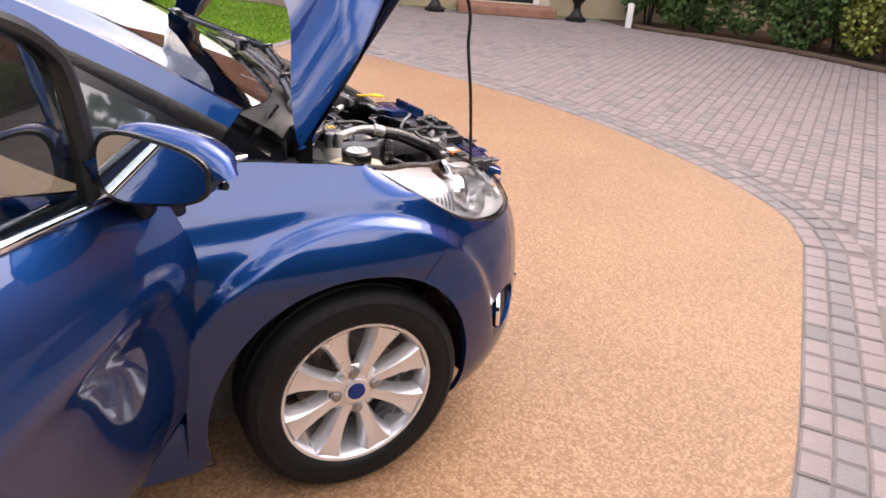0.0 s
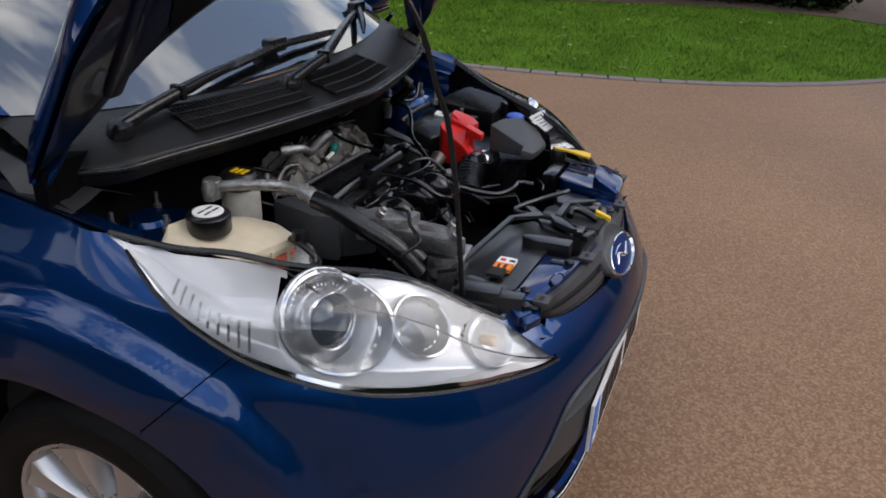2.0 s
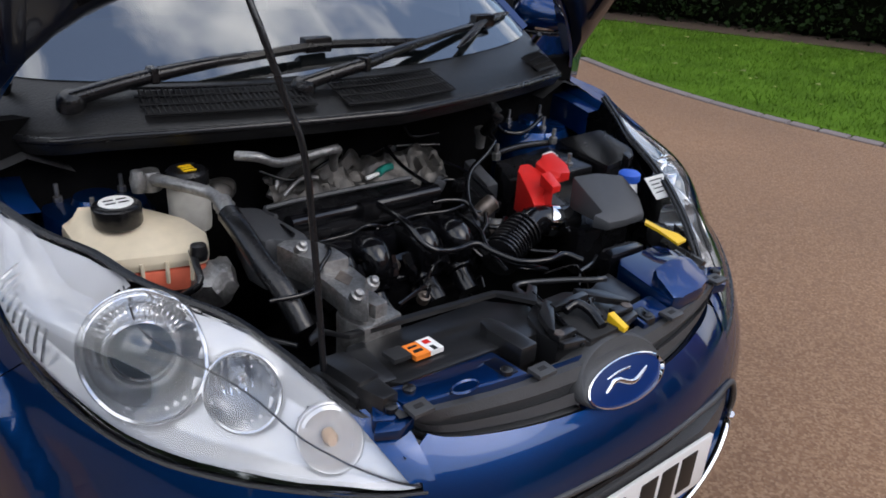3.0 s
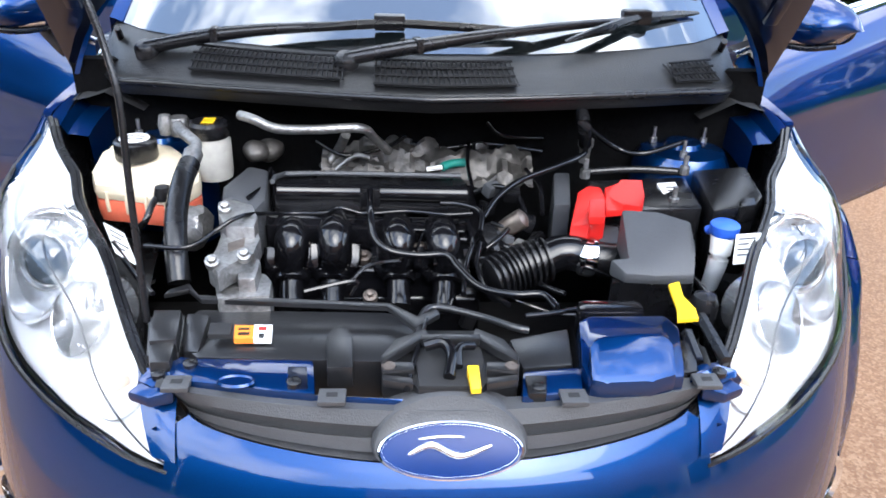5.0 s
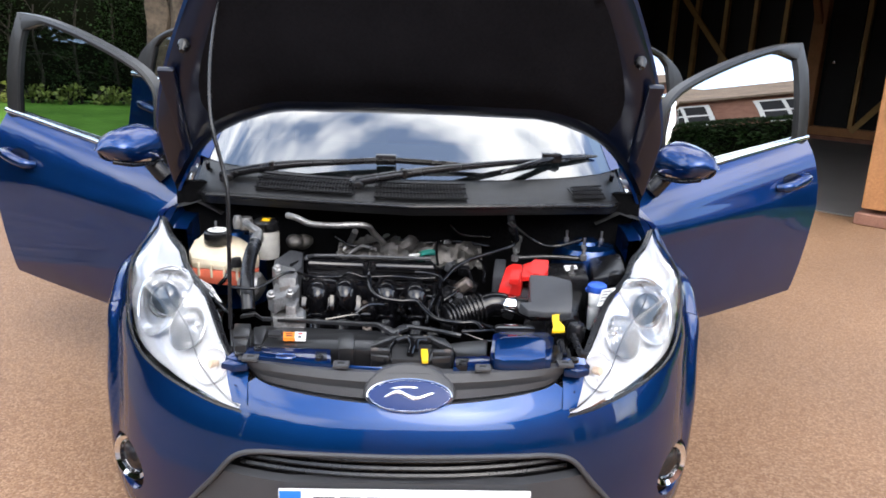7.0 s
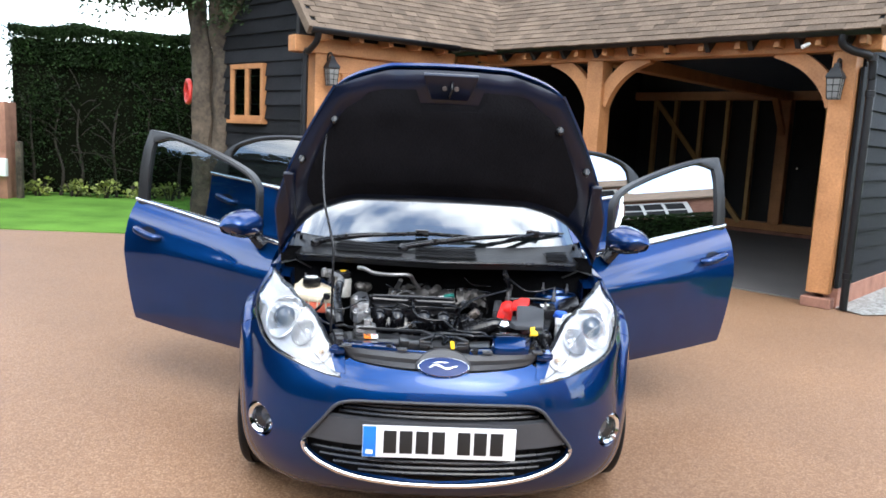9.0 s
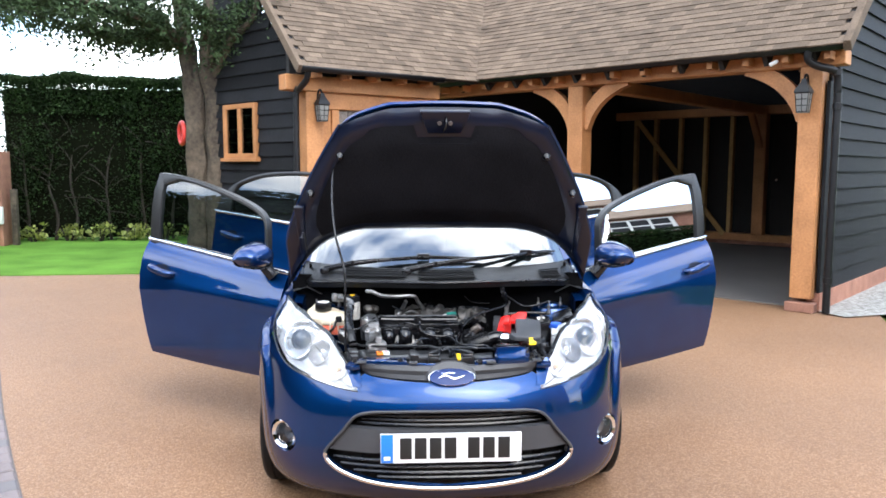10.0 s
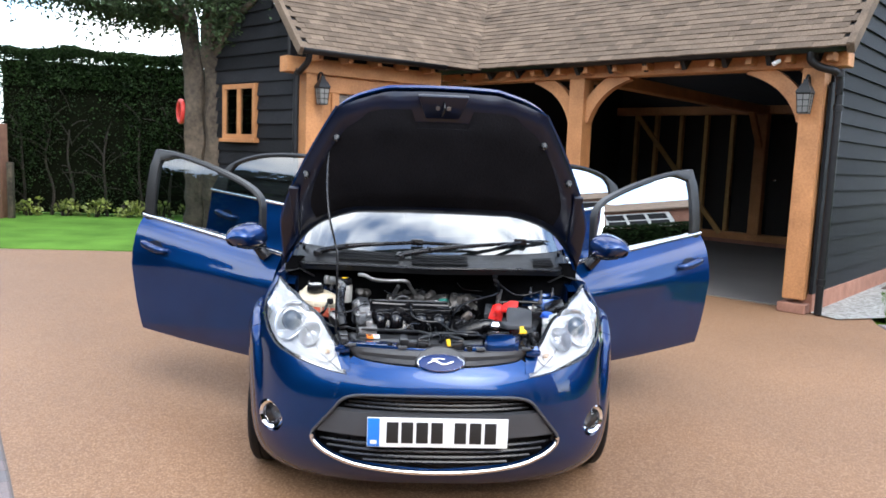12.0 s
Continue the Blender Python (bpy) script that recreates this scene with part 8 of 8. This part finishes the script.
def shrub(name, at, rx, ry, rz, n, material, label, seed, leaf=0.06):
    rng = random.Random(seed)
    s = empty(name, label, "shrub", "bedding plants under the hedge" if name == "bedding_plant" else "shrubs of the garden beds" if name == "shrub" else "", at)
    spots = []
    lumps = [(Vector((rng.uniform(-0.55, 0.55) * rx, rng.uniform(-0.55, 0.55) * ry, rz * rng.uniform(0.35, 0.95))), rng.uniform(0.35, 0.6)) for _ in range(9)]
    for k in range(n):
        c, r = rng.choice(lumps)
        d = Vector((rng.gauss(0, 1), rng.gauss(0, 1), rng.gauss(0, 1))).normalized()
        p = c + Vector((d.x * rx * r, d.y * ry * r, d.z * rz * r * 0.8)) * rng.uniform(0.7, 1.05)
        if p.z > 0.02:
            spots.append((p, d))
    leaf_cloud("leaves", spots, leaf, material, s, "", seed)
    for k in range(7):
        a = rng.uniform(0, 6.28)
        tube("stem", [(0.05 * math.cos(a), 0.05 * math.sin(a), 0), (rx * 0.3 * math.cos(a), ry * 0.3 * math.sin(a), rz * 0.5), (rx * 0.5 * math.cos(a), ry * 0.5 * math.sin(a), rz * 0.9)], 0.012, M_TWIG, s, "", 5, 3)
    return s


shrub("shrub", (5.75, -6.95, 0.02), 0.55, 0.55, 1.0, 8000, M_SHRUBDARK, "rounded dark green garden shrub", 11)
shrub("shrub", (4.75, -7.65, 0.02), 0.75, 0.6, 1.1, 11000, M_SHRUBDARK, "large grey-green garden shrub", 12, 0.05)
shrub("shrub", (3.35, -7.95, 0.02), 0.55, 0.5, 0.95, 7000, M_SHRUB, "yellow variegated garden shrub", 13)
shrub("shrub", (4.1, -8.0, 0.02), 0.6, 0.5, 1.3, 8000, M_SHRUBDARK, "dense dark green garden shrub", 18)
shrub("shrub", (2.2, -8.1, 0.02), 0.55, 0.5, 0.9, 6000, M_SHRUB, "yellow variegated garden shrub", 14)
shrub("shrub", (6.35, -6.75, 0.02), 0.45, 0.4, 1.2, 6000, M_SHRUBDARK, "dense dark green garden shrub", 19)
shrub("shrub", (9.0, -2.75, 0.02), 0.6, 0.5, 0.75, 1800, M_LEAF, "low dark green garden shrub", 15)
shrub("shrub", (9.7, -2.05, 0.02), 0.5, 0.5, 0.7, 1500, M_LEAF, "low dark green garden shrub", 16)
shrub("shrub", (8.75, -3.2, 0.02), 0.28, 0.28, 0.35, 500, M_SHRUB, "small pale garden shrub", 17, 0.04)
for k in range(9):
    shrub("bedding_plant", (-8.6 + 0.62 * k, 12.35 + 0.03 * k + 0.1 * (k % 2), 0.0), 0.35, 0.2, 0.28, 220, M_SHRUB, "low yellow-green bedding plant under the hedge", 30 + k, 0.06)


def yew_tree(at):
    rng = random.Random(21)
    t = empty("yew_tree", "old twin-trunked yew tree with spreading dark branches", "tree", "", at)
    trunks = [[(-0.15, 0.02, -0.05), (-0.15, 0.02, 0.6), (-0.14, 0.0, 1.4), (-0.15, 0.0, 2.3), (-0.22, 0.0, 3.0), (-0.40, 0.1, 4.6), (-0.4, 0.2, 6.4)],
              [(0.15, -0.04, -0.05), (0.14, -0.03, 0.6), (0.13, -0.02, 1.4), (0.14, -0.02, 2.3), (0.10, -0.05, 3.1), (0.25, 0.0, 4.6), (0.4, 0.1, 6.2)]]
    for k, tr in enumerate(trunks):
        vs, fs = tube_mesh(tr, lambda f: (0.185 if k else 0.165) * (1 - 0.45 * f) + 0.05 * max(0, 0.1 - f) * 10, 30, 14)
        vs = [v + Vector((noise.noise(v * 4), noise.noise(v * 4 + Vector((9, 0, 0))), 0)) * 0.036 + Vector((noise.noise(Vector((v.x * 14, v.y * 14, v.z * 1.5))), noise.noise(Vector((v.y * 16, v.x * 16, v.z * 1.8))), 0)) * 0.040 for v in vs]
        finish("trunk", vs, fs, M_BARK, t, "", True, 60)
    spots = []
    # (path, base radius, sprays a step)
    limbs = [(((-0.2, 0, 2.95), (-0.45, -0.1, 3.15), (-0.95, -0.2, 3.18), (-1.5, -0.3, 3.25), (-2.5, -0.5, 3.55)), 0.055, 12),
             (((-0.25, 0, 3.0), (-0.55, -0.2, 3.45), (-1.1, -0.5, 3.75), (-2.0, -0.8, 3.8)), 0.07, 14),
             (((0.15, -0.05, 2.65), (0.30, -0.25, 2.90), (0.50, -0.50, 3.15), (0.78, -0.75, 3.30), (0.92, -0.95, 3.60)), 0.085, 2),
             (((0.15, -0.05, 2.75), (0.35, -0.30, 3.05), (0.62, -0.55, 3.38), (0.85, -0.80, 3.75)), 0.06, 4),
             (((0.0, 0, 3.1), (0.1, -0.5, 3.4), (0.0, -1.0, 3.6), (-0.3, -1.4, 3.7)), 0.05, 9),
             (((-0.3, 0, 3.2), (-1.2, 0.3, 3.55), (-2.2, 0.5, 3.7), (-3.2, 0.6, 3.75)), 0.06, 13),
             (((-0.2, 0, 3.1), (-0.8, -0.7, 3.4), (-1.6, -1.2, 3.5), (-2.3, -1.6, 3.45)), 0.05, 12)]
    for k in range(12):
        a, z = k * 2.4, 3.6 + 0.28 * k
        r = rng.uniform(1.6, 2.6) * (1 - 0.05 * k)
        limbs.append((((0.0, 0.1, z), (r * 0.4 * math.cos(a), r * 0.4 * math.sin(a), z + 0.4), (r * math.cos(a), r * math.sin(a), z + 0.6)), 0.045, 7))
    for lb, r0, many in limbs:
        tube("limb", lb, lambda f: r0 * (1 - 0.7 * f), M_BARK, t, "", 8, 5)
        path = smooth_path(lb, 6)
        for i, p in enumerate(path):
            f = i / len(path)
            if f < 0.18:
                continue
            for _ in range(many):
                d = Vector((rng.gauss(0, 1), rng.gauss(0, 1), rng.gauss(-0.1, 0.55))).normalized()
                end = p + d * rng.uniform(0.20, 0.55)
                for q in range(26):
                    w = rng.random()
                    c = p.lerp(end, w) + Vector((rng.gauss(0, 0.05), rng.gauss(0, 0.05), rng.gauss(0, 0.04) - 0.10 * w * w))
                    spots.append((c, d))
    leaf_cloud("crown", spots, 0.058, M_LEAF, t, "", 22, 0.24)
    return t


yew_tree((-2.84, 7.95, 0.0))
ring_v, ring_f = [], []
for i in range(24):
    for j in range(8):
        a, b = 2 * math.pi * i / 24, 2 * math.pi * j / 8
        ring_v.append(Vector(((0.20 + 0.045 * math.cos(b)) * math.cos(a), 0.045 * math.sin(b), (0.20 + 0.045 * math.cos(b)) * math.sin(a))))
        ring_f.append((i * 8 + j, i * 8 + (j + 1) % 8, ((i + 1) % 24) * 8 + (j + 1) % 8, ((i + 1) % 24) * 8 + j))
buoy = finish("lifebuoy", ring_v, ring_f, M_REDRING, None, "", True, 60)
buoy.matrix_world = pose(-3.20, 8.02, 1.93, 0, 0, -62) @ Matrix.Diagonal((0.72, 0.72, 0.72, 1))
tagged(buoy, "red lifebuoy ring hung on the tree trunk", "lifebuoy")

# grass blades over the two lawns
rng = random.Random(5)
gv, gf = [], []
count = 0
while count < 26000:
    x, y = rng.uniform(4.2, 8.9), rng.uniform(-1.95, 6.0)
    if not inside(x, y, lawn_poly):
        continue
    near = edge_gap(x, y, LAWN_EDGE)
    if near < 0.05 and rng.random() < 0.5:
        continue
    a, hgt = rng.uniform(0, 6.28), rng.uniform(0.018, 0.042)
    dx, dy, n0 = 0.006 * math.cos(a), 0.006 * math.sin(a), len(gv)
    lx, ly = rng.gauss(0, 0.014), rng.gauss(0, 0.014)
    gv += [(x - dx, y - dy, 0.008), (x + dx, y + dy, 0.008), (x + lx, y + ly, 0.012 + hgt)]
    gf.append((n0, n0 + 1, n0 + 2))
    count += 1
tagged(finish("grass", gv, gf, M_GRASS), "short green lawn grass", "grass", "", "stuff")
rng = random.Random(6)
lv, lf = [], []
for k in range(90):
    x, y = rng.uniform(4.5, 8.5), rng.uniform(-1.7, 5.5)
    if inside(x, y, lawn_poly):
        a, s, n0 = rng.uniform(0, 6.28), rng.uniform(0.02, 0.045), len(lv)
        for q in range(5):
            w = a + 2 * math.pi * q / 5
            lv.append((x + s * math.cos(w) * (1 if q % 2 else 0.6), y + s * math.sin(w) * 0.7, 0.05 + 0.008 * (q % 2)))
        lf.append(tuple(range(n0, n0 + 5)))
tagged(finish("fallen_leaves", lv, lf, M_SHRUB), "few pale fallen leaves on the lawn", "leaves", "", "stuff")

# ---- the house across the paving ----
house = empty("brick_house", "red brick house front with cream plinth and black door", "house")
HU, HN = Vector((-0.46, -0.888, 0)).normalized(), Vector((0.888, -0.46, 0)).normalized()
HM = Matrix.Translation((8.12, -4.05, 0)) @ Matrix((HU, HN, Vector((0, 0, 1)))).transposed().to_4x4()


def hbox(name, s0, s1, t0, t1, z0, z1, material, label="", bev=0.004):
    return box(name, s0, s1, t0, t1, z0, z1, material, house, label, bev, HM, 1)


hbox("wall", -1.6, 0.62, 0.112, 0.35, 0.42, 1.62, M_MORTAR)
hbox("wall", 1.62, 5.2, 0.112, 0.35, 0.42, 1.62, M_MORTAR)
hbox("wall", -1.6, 0.62, 0.10, 0.35, 1.62, 5.4, M_BRICK)
hbox("wall", 1.62, 5.2, 0.10, 0.35, 1.62, 5.4, M_BRICK)
for s0, s1 in ((0.44, 0.60), (1.64, 1.80)):
    hbox("door_surround", s0, s1, 0.05, 0.30, 0.0, 2.3, M_STONE, "pale stone door surround", 0.01)
hbox("threshold", 0.60, 1.64, 0.10, 0.30, 0.0, 0.14, M_STONE)
hbox("wall", 0.62, 1.62, 0.10, 0.35, 2.15, 5.4, M_BRICK)
hbox("plinth", -1.6, 0.44, 0.06, 0.35, 0.0, 0.42, M_RENDER, "cream rendered plinth")
hbox("plinth", 1.80, 5.2, 0.06, 0.35, 0.0, 0.42, M_RENDER, "cream rendered plinth")
hd = hbox("door_1", 0.68, 1.56, 0.16, 0.21, 0.14, 2.10, M_IRON, "black panelled front door")
for s in (0.76, 1.16):
    for z in (0.28, 0.95, 1.55):
        box("door_panel", s, s + 0.32, 0.145, 0.162, z, z + 0.48, M_IRON, hd, "", 0.01, HM, 1)
hbox("door_frame", 0.60, 0.68, 0.08, 0.22, 0.14, 2.16, M_WPAINT, "white door frame")
hbox("door_frame", 1.56, 1.64, 0.08, 0.22, 0.14, 2.16, M_WPAINT, "white door frame")
hbox("door_step", 0.40, 1.84, -0.42, 0.10, 0.0, 0.13, M_BRICK, "brick door step", 0.015)
hbox("roof_eaves", -1.9, 5.4, -0.25, 0.5, 5.4, 5.55, M_WPAINT)
hbox("porch_post", -0.60, -0.53, -0.24, -0.17, 0.0, 2.6, M_WPAINT, "white porch post", 0.01)
# low white marker post and kerb
mk = box("marker_post", -0.035, 0.035, -0.035, 0.035, 0.0, 0.34, M_WPAINT, None, "", 0.015, Matrix.Translation((6.18, -6.23, 0)))
tagged(mk, "short white marker post at the paving edge", "post")


def urn(at, material, label, k=1.0):
    u = lathe("garden_urn", [(0.15 * k, 0), (0.15 * k, 0.05 * k), (0.10 * k, 0.07 * k), (0.05 * k, 0.16 * k), (0.055 * k, 0.24 * k), (0.10 * k, 0.29 * k), (0.17 * k, 0.38 * k), (0.19 * k, 0.50 * k), (0.17 * k, 0.56 * k), (0.21 * k, 0.60 * k), (0.21 * k, 0.62 * k), (0.17 * k, 0.60 * k), (0.15 * k, 0.50 * k), (0.001, 0.48 * k)], Matrix.Translation(at), material, None, "", 28)
    return tagged(u, label, "urn", "iron urns by the front door" if material == M_IRON else "")


urn((7.74, -3.93, 0), M_IRON, "black cast-iron garden urn")
urn((6.80, -5.77, 0), M_IRON, "black cast-iron garden urn")
urn((8.40, -3.14, 0), M_STONE, "pale cast-stone pedestal bird bath", 0.85)
shrub("potted_plant", (6.80, -5.77, 0.50), 0.26, 0.26, 0.36, 420, M_SHRUB, "leafy plant growing in the iron urn", 44, 0.06)
kerb = curve2([(6.35, -6.30), (5.9, -6.45), (5.0, -6.98), (4.2, -7.30), (3.1, -7.42), (1.0, -7.6)], 6)
tagged(finish("kerb", *tube_mesh([(x, y, 0.02) for x, y in kerb], 0.04, 8, 2), M_SOIL, None, "", True, 60), "low stone kerb round the shrub bed", "", "", "structure")
poly_sheet("shrub_bed", kerb + [(1.0, -9.4), (7.2, -9.4), (7.0, -6.4)], 0.01, M_SOIL, "dark soil of the shrub bed", depth=0.05)
bw = box("garden_wall", 0.0, 9.0, 0.0, 0.22, 0.0, 4.2, M_BRICK, None, "", 0.004, Matrix.Translation((7.2, -8.6, 0)) @ Matrix.Rotation(radians(183), 4, "Z"))
tagged(bw, "red brick wall behind the shrubs", "", "", "structure")

# brick outbuilding beyond the hedge
ob2 = empty("outbuilding", "low brick outbuilding with white window beyond the hedge", "building")
box("wall", 11.6, 11.85, -1.0, 7.0, 0.0, 2.9, M_BRICK, ob2, "", 0.01)
wv = [Vector(p) for p in ((11.3, -1.3, 2.9), (11.3, 7.3, 2.9), (13.6, 7.3, 3.9), (13.6, -1.3, 3.9), (11.3, -1.3, 2.8), (11.3, 7.3, 2.8), (13.6, 7.3, 3.8), (13.6, -1.3, 3.8))]
finish("roof", wv, [(0, 3, 2, 1), (4, 5, 6, 7), (0, 1, 5, 4), (1, 2, 6, 5), (2, 3, 7, 6), (3, 0, 4, 7)], M_TILE, ob2)
for y0 in (-0.5, 1.5, 4.4):
    w2 = box("window_frame", 11.54, 11.62, y0, y0 + 1.3, 1.55, 2.65, M_WPAINT, ob2, "white window frame", 0.01)
    for k in range(3):
        for z0 in (1.63, 2.14):
            box("pane", 11.53, 11.545, y0 + 0.08 + 0.40 * k, y0 + 0.42 + 0.40 * k, z0, z0 + 0.43, M_SEAT, w2, "", 0.002)

# ---- pieces of the setting: roof tiles and pavers ----
tile_v = [(0.001, 0, 0.0), (0.164, 0, 0.0), (0.164, 0.14, -0.008), (0.001, 0.14, -0.008), (0.001, 0, 0.015), (0.164, 0, 0.015), (0.164, 0.14, 0.004), (0.001, 0.14, 0.004)]
tile_f = [(4, 5, 6, 7), (0, 1, 5, 4), (1, 2, 6, 5), (3, 0, 4, 7)]
tile_me = bpy.data.meshes.new("roof_tile")
tile_me.from_pydata(tile_v, [], tile_f)
tile_me.materials.append(M_TILE)
rng = random.Random(9)
rest_v, rest_f, made = [], [], 0
for ri, (m, w, d) in enumerate(ROOFS):
    for r in range(int(min(d, 2.9) / 0.10)):
        off = 0.0825 if r % 2 else 0.0
        for c in range(int(w / 0.165)):
            mm = m @ Matrix.Translation((off + 0.165 * c, 0.10 * r - 0.03, 0.002 + rng.uniform(0, 0.004))) @ pose(0, 0, 0, rng.uniform(-0.8, 0.8), rng.uniform(-0.7, 0.7), rng.uniform(-0.6, 0.6))
            if ri == 0 and r < 13 and c < 23 and made < 299:
                ob = new("roof_tile", tile_me)
                ob.matrix_world = mm
                ob.parent = garage
                made += 1
            else:
                n = len(rest_v)
                rest_v += [mm @ Vector(p) for p in tile_v]
                rest_f += [tuple(n + i for i in f) for f in tile_f]
tagged(finish("roof_tiling", rest_v, rest_f, M_TILE, garage, "weathered brown clay roof tiles"), kind="stuff")

# pavers: two courses along the drive's edge, then rows of setts
pav = empty("block_paving", "pink and grey block paving round the drive", "", "", (0, 0, 0))
tagged(pav, kind="structure")


def paver_mesh(L, W, material):
    b = 0.008
    v = [(-L / 2, -W / 2, -0.03), (L / 2, -W / 2, -0.03), (L / 2, W / 2, -0.03), (-L / 2, W / 2, -0.03), (-L / 2, -W / 2, -0.006), (L / 2, -W / 2, -0.006), (L / 2, W / 2, -0.006), (-L / 2, W / 2, -0.006), (-L / 2 + b, -W / 2 + b, 0), (L / 2 - b, -W / 2 + b, 0), (L / 2 - b, W / 2 - b, 0), (-L / 2 + b, W / 2 - b, 0)]
    f = [(8, 9, 10, 11)] + [(i, (i + 1) % 4, 4 + (i + 1) % 4, 4 + i) for i in range(4)] + [(4 + i, 4 + (i + 1) % 4, 8 + (i + 1) % 4, 8 + i) for i in range(4)]
    me = bpy.data.meshes.new("paver")
    me.from_pydata(v, [], f)
    me.materials.append(material)
    return me, v, f


sizes = [paver_mesh(0.108, 0.084, M_PAVER), paver_mesh(0.086, 0.084, M_PAVER), paver_mesh(0.108, 0.084, M_PAVERGREY), paver_mesh(0.086, 0.084, M_PAVERGREY), paver_mesh(0.118, 0.092, M_PAVER), paver_mesh(0.118, 0.092, M_PAVERGREY)]
stuff = {0: ([], []), 1: ([], [])}
pmade = 0
rng = random.Random(12)


def lay(x, y, ang, grey, short, edge=False):
    global pmade
    me, v, f = sizes[4 + grey if edge else (2 if grey else 0) + (1 if short else 0)]
    mm = Matrix.Translation((x, y, 0.002 + rng.uniform(-0.003, 0.003))) @ Matrix.Rotation(ang + rng.gauss(0, 0.012), 4, "Z") @ pose(0, 0, 0, rng.gauss(0, 0.5), rng.gauss(0, 0.5), 0)
    if pmade < 299 and x < 1.2 and y > -3.4 and y < 1.8 and x > -2.7:
        ob = new("paver", me)
        ob.matrix_world = mm
        ob.parent = pav
        pmade += 1
    else:
        vs, fs = stuff[1 if grey else 0]
        n = len(vs)
        vs += [mm @ Vector(p) for p in v]
        fs += [tuple(n + i for i in q) for q in f]


line = EDGE
for course, (offd, grey) in enumerate(((0.055, False), (0.155, True), (0.255, False))):
    acc = 0.0
    for (ax, ay), (bx, by) in zip(line, line[1:]):
        L = math.hypot(bx - ax, by - ay)
        dx, dy = (bx - ax) / L, (by - ay) / L
        nx, ny = dy * -1, dx
        if inside((ax + bx) / 2 + nx * 0.1, (ay + by) / 2 + ny * 0.1, resin):
            nx, ny = -nx, -ny
        while acc < L:
            t = acc + 0.063
            lay(ax + dx * t + nx * offd, ay + dy * t + ny * offd, math.atan2(dy, dx), grey if rng.random() < 0.85 else not grey, False, True)
            acc += 0.127
        acc -= L
fd, fn = Vector((-0.55, 0.835, 0)).normalized(), Vector((-0.835, -0.55, 0)).normalized()
pave_poly = EDGE + PAVE[:0:-1]
for r in range(-84, 110):
    pos = -9.5 + rng.random() * 0.1
    while pos < 13.0:
        short = rng.random() < 0.35
        step = 0.095 if short else 0.117
        p = Vector((0.0, -2.6, 0)) + fn * (0.093 * r) + fd * (pos + step / 2)
        pos += step
        if -8.5 < p.x < 8.4 and inside(p.x, p.y, pave_poly) and edge_gap(p.x, p.y, EDGE) > 0.34 and edge_gap(p.x, p.y, PAVE) > 0.05:
            lay(p.x, p.y, math.atan2(fd.y, fd.x), rng.random() < 0.14, short)
for g, material in ((0, M_PAVER), (1, M_PAVERGREY)):
    tagged(finish("paver_field", *stuff[g], material, pav, "small block pavers"), kind="stuff")
# edging setts along the lawn
ed = empty("lawn_edging", "pale sett edging between drive and lawn", "")
tagged(ed, kind="structure")
sett_me = paver_mesh(0.19, 0.095, M_PAVER)[0]
for (ax, ay), (bx, by) in zip(LAWN_EDGE, LAWN_EDGE[1:]):
    L = math.hypot(bx - ax, by - ay)
    for k in range(max(1, round(L / 0.2))):
        f = (k + 0.5) / max(1, round(L / 0.2))
        ob = new("edging_sett", sett_me)
        ob.matrix_world = Matrix.Translation((ax + (bx - ax) * f - 0.05, ay + (by - ay) * f - 0.01, 0.012)) @ Matrix.Rotation(math.atan2(by - ay, bx - ax), 4, "Z")
        ob.parent = ed

# bricks of the house front, above its plinth
brick_me, brick_v, brick_f = paver_mesh(0.215, 0.065, M_BRICK)
brick_me.name = "brick"
brng = random.Random(31)
bv, bf, bmade = [], [], 0
for row in range(16):
    z = 0.42 + 0.0375 + 0.075 * row
    s0 = -1.6 + (0.1125 if row % 2 else 0.0)
    while s0 < 5.0:
        s1 = s0 + 0.215
        if not (s1 > 0.44 and s0 < 1.80):
            m = HM @ Matrix.Translation(((s0 + s1) / 2, 0.100 + brng.uniform(-0.002, 0.002), z)) @ Matrix.Rotation(radians(90), 4, "X")
            if row < 9 and s0 < 4.6 and bmade < 299:
                ob = new("brick", brick_me)
                ob.matrix_world = m
                ob.parent = house
                bmade += 1
            else:
                n = len(bv)
                bv += [m @ Vector(p) for p in brick_v]
                bf += [tuple(n + i for i in q) for q in brick_f]
        s0 += 0.225
tagged(finish("brickwork", bv, bf, M_BRICK, house, "red brick courses"), kind="stuff")
